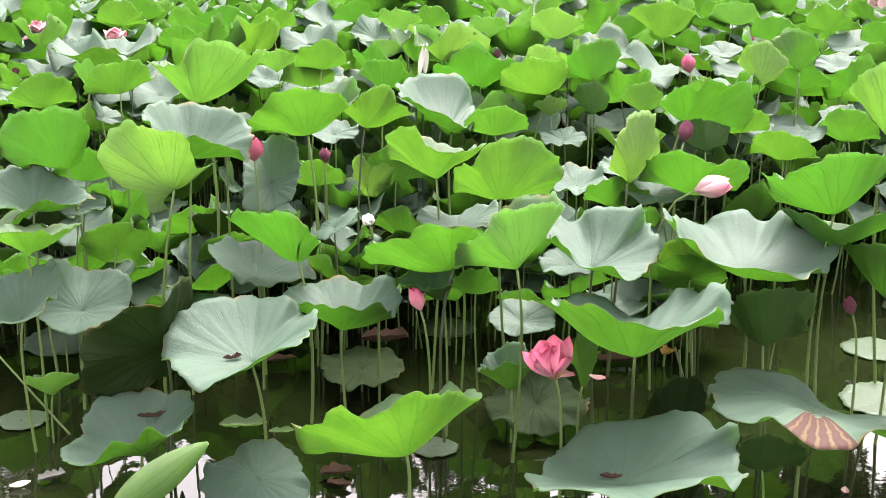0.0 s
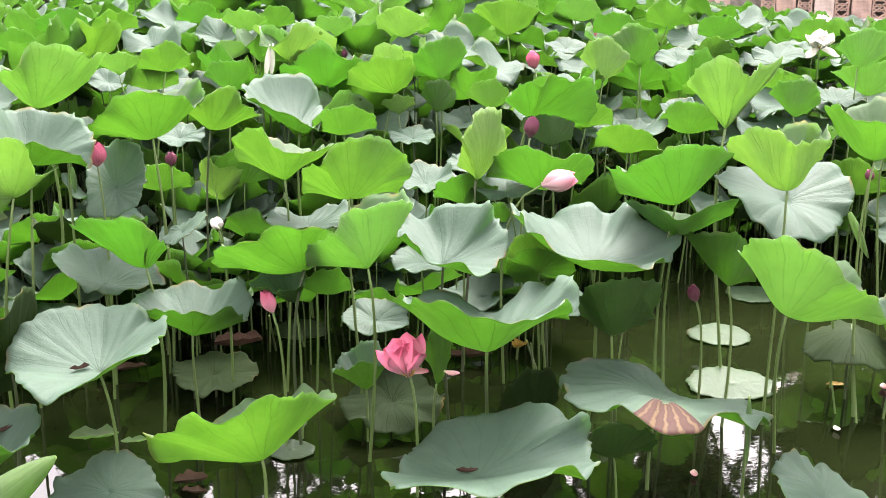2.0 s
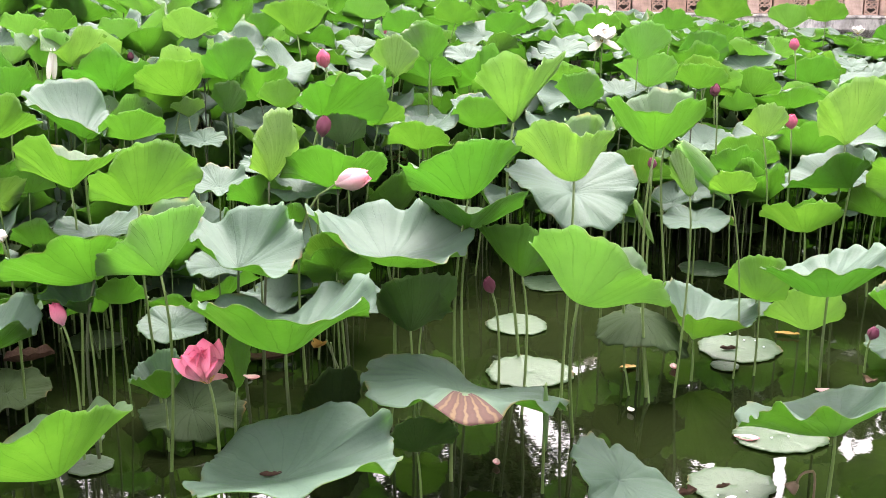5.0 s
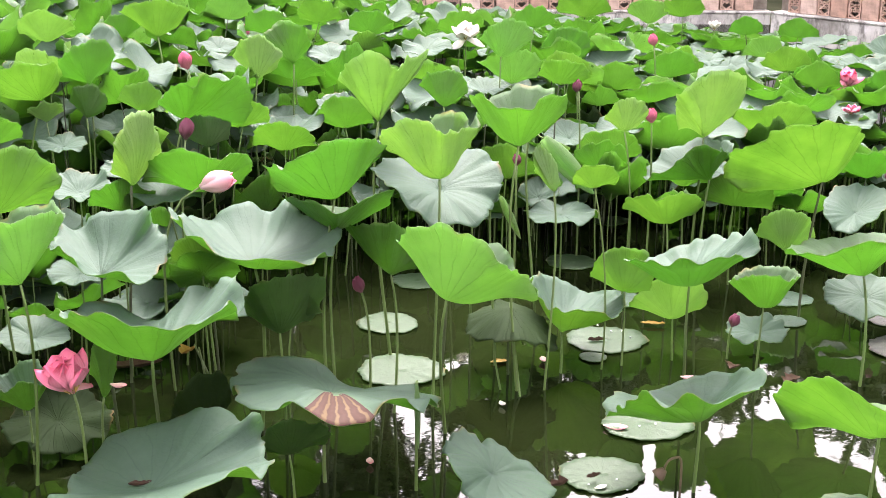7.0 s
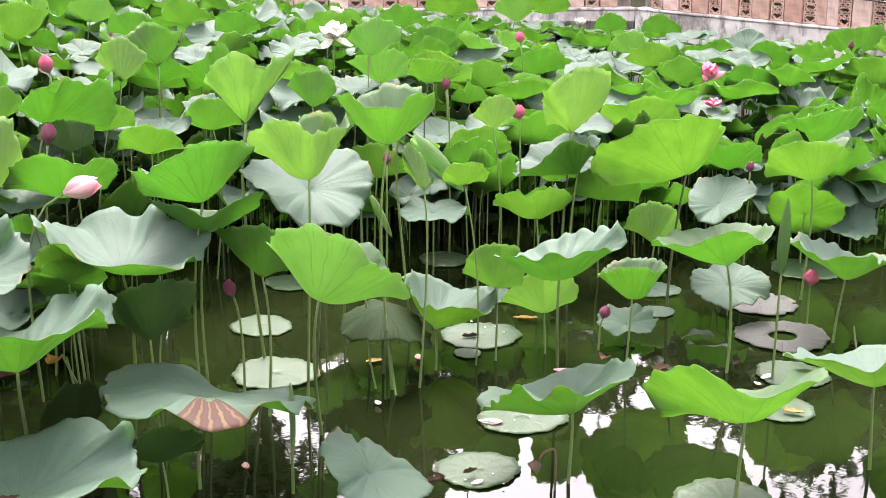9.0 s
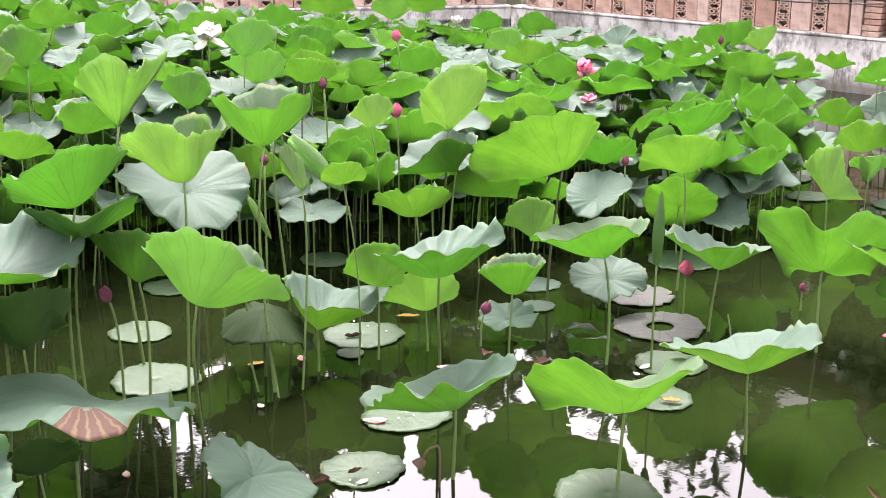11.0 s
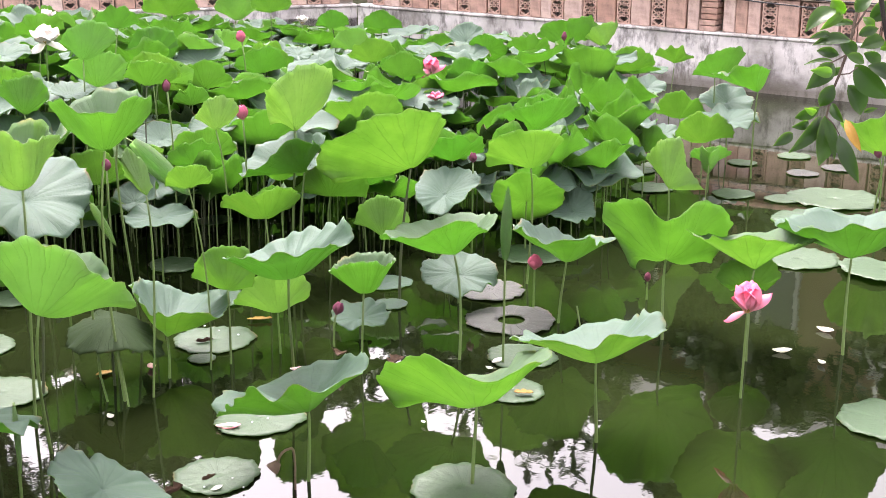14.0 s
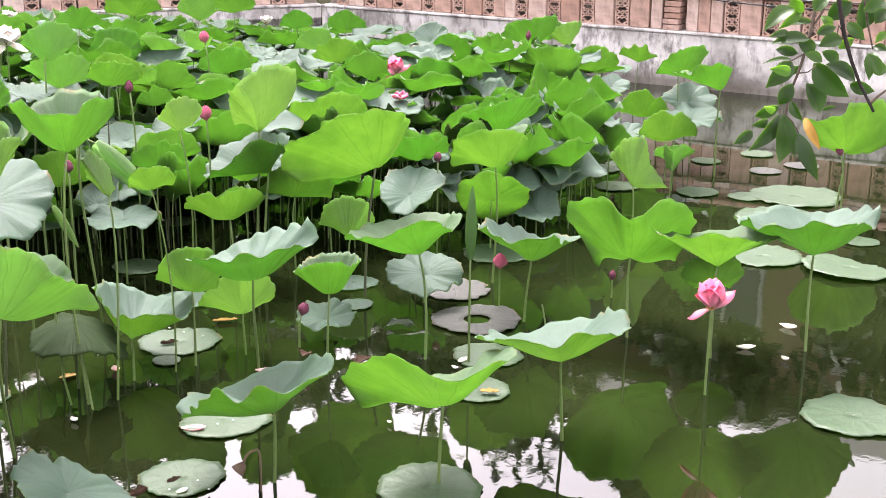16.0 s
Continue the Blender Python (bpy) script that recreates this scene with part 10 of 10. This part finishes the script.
# the twigs and leaves that hang over the water
hanging_leaf((2.636, 1.747, 1.917), (2.557, 1.764, 1.871), 0.039, "dark")
hanging_leaf((2.667, 1.749, 1.906), (2.604, 1.760, 1.872), 0.022, "fresh")
hanging_leaf((2.631, 1.697, 1.854), (2.560, 1.744, 1.844), 0.031, "dark")
hanging_leaf((2.707, 1.778, 1.808), (2.683, 1.823, 1.814), 0.025, "dark")
hanging_leaf((2.676, 1.770, 1.797), (2.609, 1.800, 1.790), 0.010, "dark")
hanging_leaf((2.649, 1.749, 1.796), (2.581, 1.766, 1.742), 0.042, "dark")
hanging_leaf((2.600, 1.715, 1.782), (2.545, 1.732, 1.792), 0.025, "fresh")
hanging_leaf((2.603, 1.711, 1.757), (2.593, 1.735, 1.707), 0.034, "dark")
hanging_leaf((2.701, 1.742, 1.744), (2.727, 1.720, 1.676), 0.050, "dark")
hanging_leaf((2.717, 1.740, 1.789), (2.750, 1.662, 1.719), 0.056, "dark")
hanging_leaf((2.680, 1.681, 1.797), (2.730, 1.635, 1.758), 0.039, "dark")
hanging_leaf((2.637, 1.751, 1.678), (2.626, 1.747, 1.566), 0.048, "dark")
hanging_leaf((2.647, 1.770, 1.674), (2.557, 1.781, 1.598), 0.036, "dark")
hanging_leaf((2.623, 1.740, 1.681), (2.632, 1.711, 1.587), 0.025, "dark")
hanging_leaf((2.628, 1.703, 1.643), (2.628, 1.640, 1.545), 0.035, "dark")
hanging_leaf((2.642, 1.699, 1.678), (2.636, 1.646, 1.613), 0.022, "yellow")
hanging_leaf((2.654, 1.780, 1.691), (2.625, 1.824, 1.664), 0.028, "dark")
hanging_leaf((2.554, 1.772, 1.645), (2.507, 1.786, 1.619), 0.025, "dark")
hanging_leaf((2.863, 1.697, 1.943), (2.824, 1.703, 1.855), 0.050, "dark")
hanging_leaf((2.818, 1.722, 1.923), (2.784, 1.762, 1.880), 0.042, "dark")
hanging_leaf((2.741, 1.687, 1.849), (2.692, 1.714, 1.832), 0.036, "dark")
hanging_leaf((2.742, 1.695, 1.826), (2.770, 1.675, 1.849), 0.022, "fresh")
hanging_leaf((2.749, 1.589, 1.779), (2.725, 1.610, 1.826), 0.028, "dark")
hanging_leaf((2.830, 1.658, 1.815), (2.785, 1.637, 1.757), 0.031, "dark")
hanging_leaf((2.774, 1.599, 1.918), (2.753, 1.615, 1.888), 0.034, "dark")
hanging_leaf((2.795, 1.606, 1.866), (2.770, 1.621, 1.844), 0.020, "fresh")
hanging_leaf((2.786, 1.636, 1.831), (2.804, 1.607, 1.825), 0.020, "dark")
hanging_leaf((2.796, 1.693, 1.739), (2.822, 1.643, 1.727), 0.031, "dark")
hanging_leaf((2.668, 1.672, 1.695), (2.678, 1.644, 1.708), 0.011, "dark")
hanging_leaf((2.669, 1.781, 1.878), (2.703, 1.736, 1.883), 0.017, "dark")
hanging_leaf((2.647, 1.735, 1.846), (2.682, 1.715, 1.818), 0.034, "dark")
hanging_leaf((2.661, 1.739, 1.908), (2.646, 1.767, 1.936), 0.039, "fresh")
hanging_leaf((2.627, 1.785, 1.658), (2.576, 1.793, 1.653), 0.022, "dark")
hanging_leaf((2.600, 1.726, 1.866), (2.548, 1.744, 1.860), 0.017, "dark")
hanging_leaf((2.756, 1.729, 1.865), (2.749, 1.755, 1.893), 0.025, "fresh")
hanging_leaf((2.723, 1.665, 1.888), (2.737, 1.626, 1.851), 0.028, "dark")
hanging_leaf((2.659, 1.698, 1.864), (2.693, 1.672, 1.879), 0.025, "dark")
hanging_leaf((2.616, 1.693, 1.824), (2.652, 1.672, 1.805), 0.025, "dark")
hanging_leaf((2.705, 1.764, 1.780), (2.695, 1.803, 1.763), 0.020, "dark")
hanging_leaf((2.804, 1.657, 1.794), (2.857, 1.641, 1.768), 0.031, "dark")
hanging_leaf((2.643, 1.700, 1.915), (2.666, 1.676, 1.947), 0.034, "dark")
hanging_leaf((2.654, 1.774, 1.661), (2.629, 1.798, 1.609), 0.022, "dark")
hanging_leaf((2.776, 1.662, 1.910), (2.843, 1.650, 1.927), 0.036, "dark")
hanging_leaf((2.715, 1.718, 1.818), (2.757, 1.701, 1.796), 0.028, "dark")
hanging_leaf((2.603, 1.711, 1.717), (2.600, 1.674, 1.679), 0.022, "dark")
hanging_leaf((2.590, 1.741, 1.693), (2.554, 1.746, 1.706), 0.017, "fresh")
twig([(2.716, 1.746, 1.956), (2.703, 1.739, 1.908), (2.689, 1.735, 1.865), (2.669, 1.732, 1.816), (2.650, 1.732, 1.773), (2.632, 1.734, 1.736), (2.613, 1.730, 1.683)], 0.0045)
twig([(2.741, 1.726, 1.957), (2.715, 1.728, 1.905), (2.693, 1.734, 1.873)], 0.0035)
twig([(2.751, 1.718, 1.957), (2.747, 1.700, 1.902), (2.745, 1.686, 1.859), (2.748, 1.661, 1.798), (2.754, 1.638, 1.750), (2.767, 1.605, 1.691)], 0.0058)
twig([(2.764, 1.614, 1.709), (2.782, 1.606, 1.726), (2.810, 1.591, 1.748)], 0.0035)
twig([(2.745, 1.686, 1.859), (2.739, 1.698, 1.878), (2.733, 1.695, 1.857)], 0.0020)
twig([(2.669, 1.732, 1.816), (2.643, 1.748, 1.800), (2.620, 1.765, 1.794)], 0.0020)
twig([(2.650, 1.732, 1.773), (2.668, 1.718, 1.776), (2.684, 1.710, 1.790)], 0.0020)
twig([(2.796, 1.681, 1.957), (2.790, 1.658, 1.884), (2.789, 1.637, 1.826)], 0.0030)
twig([(2.613, 1.730, 1.683), (2.622, 1.717, 1.669), (2.629, 1.701, 1.643)], 0.0018)
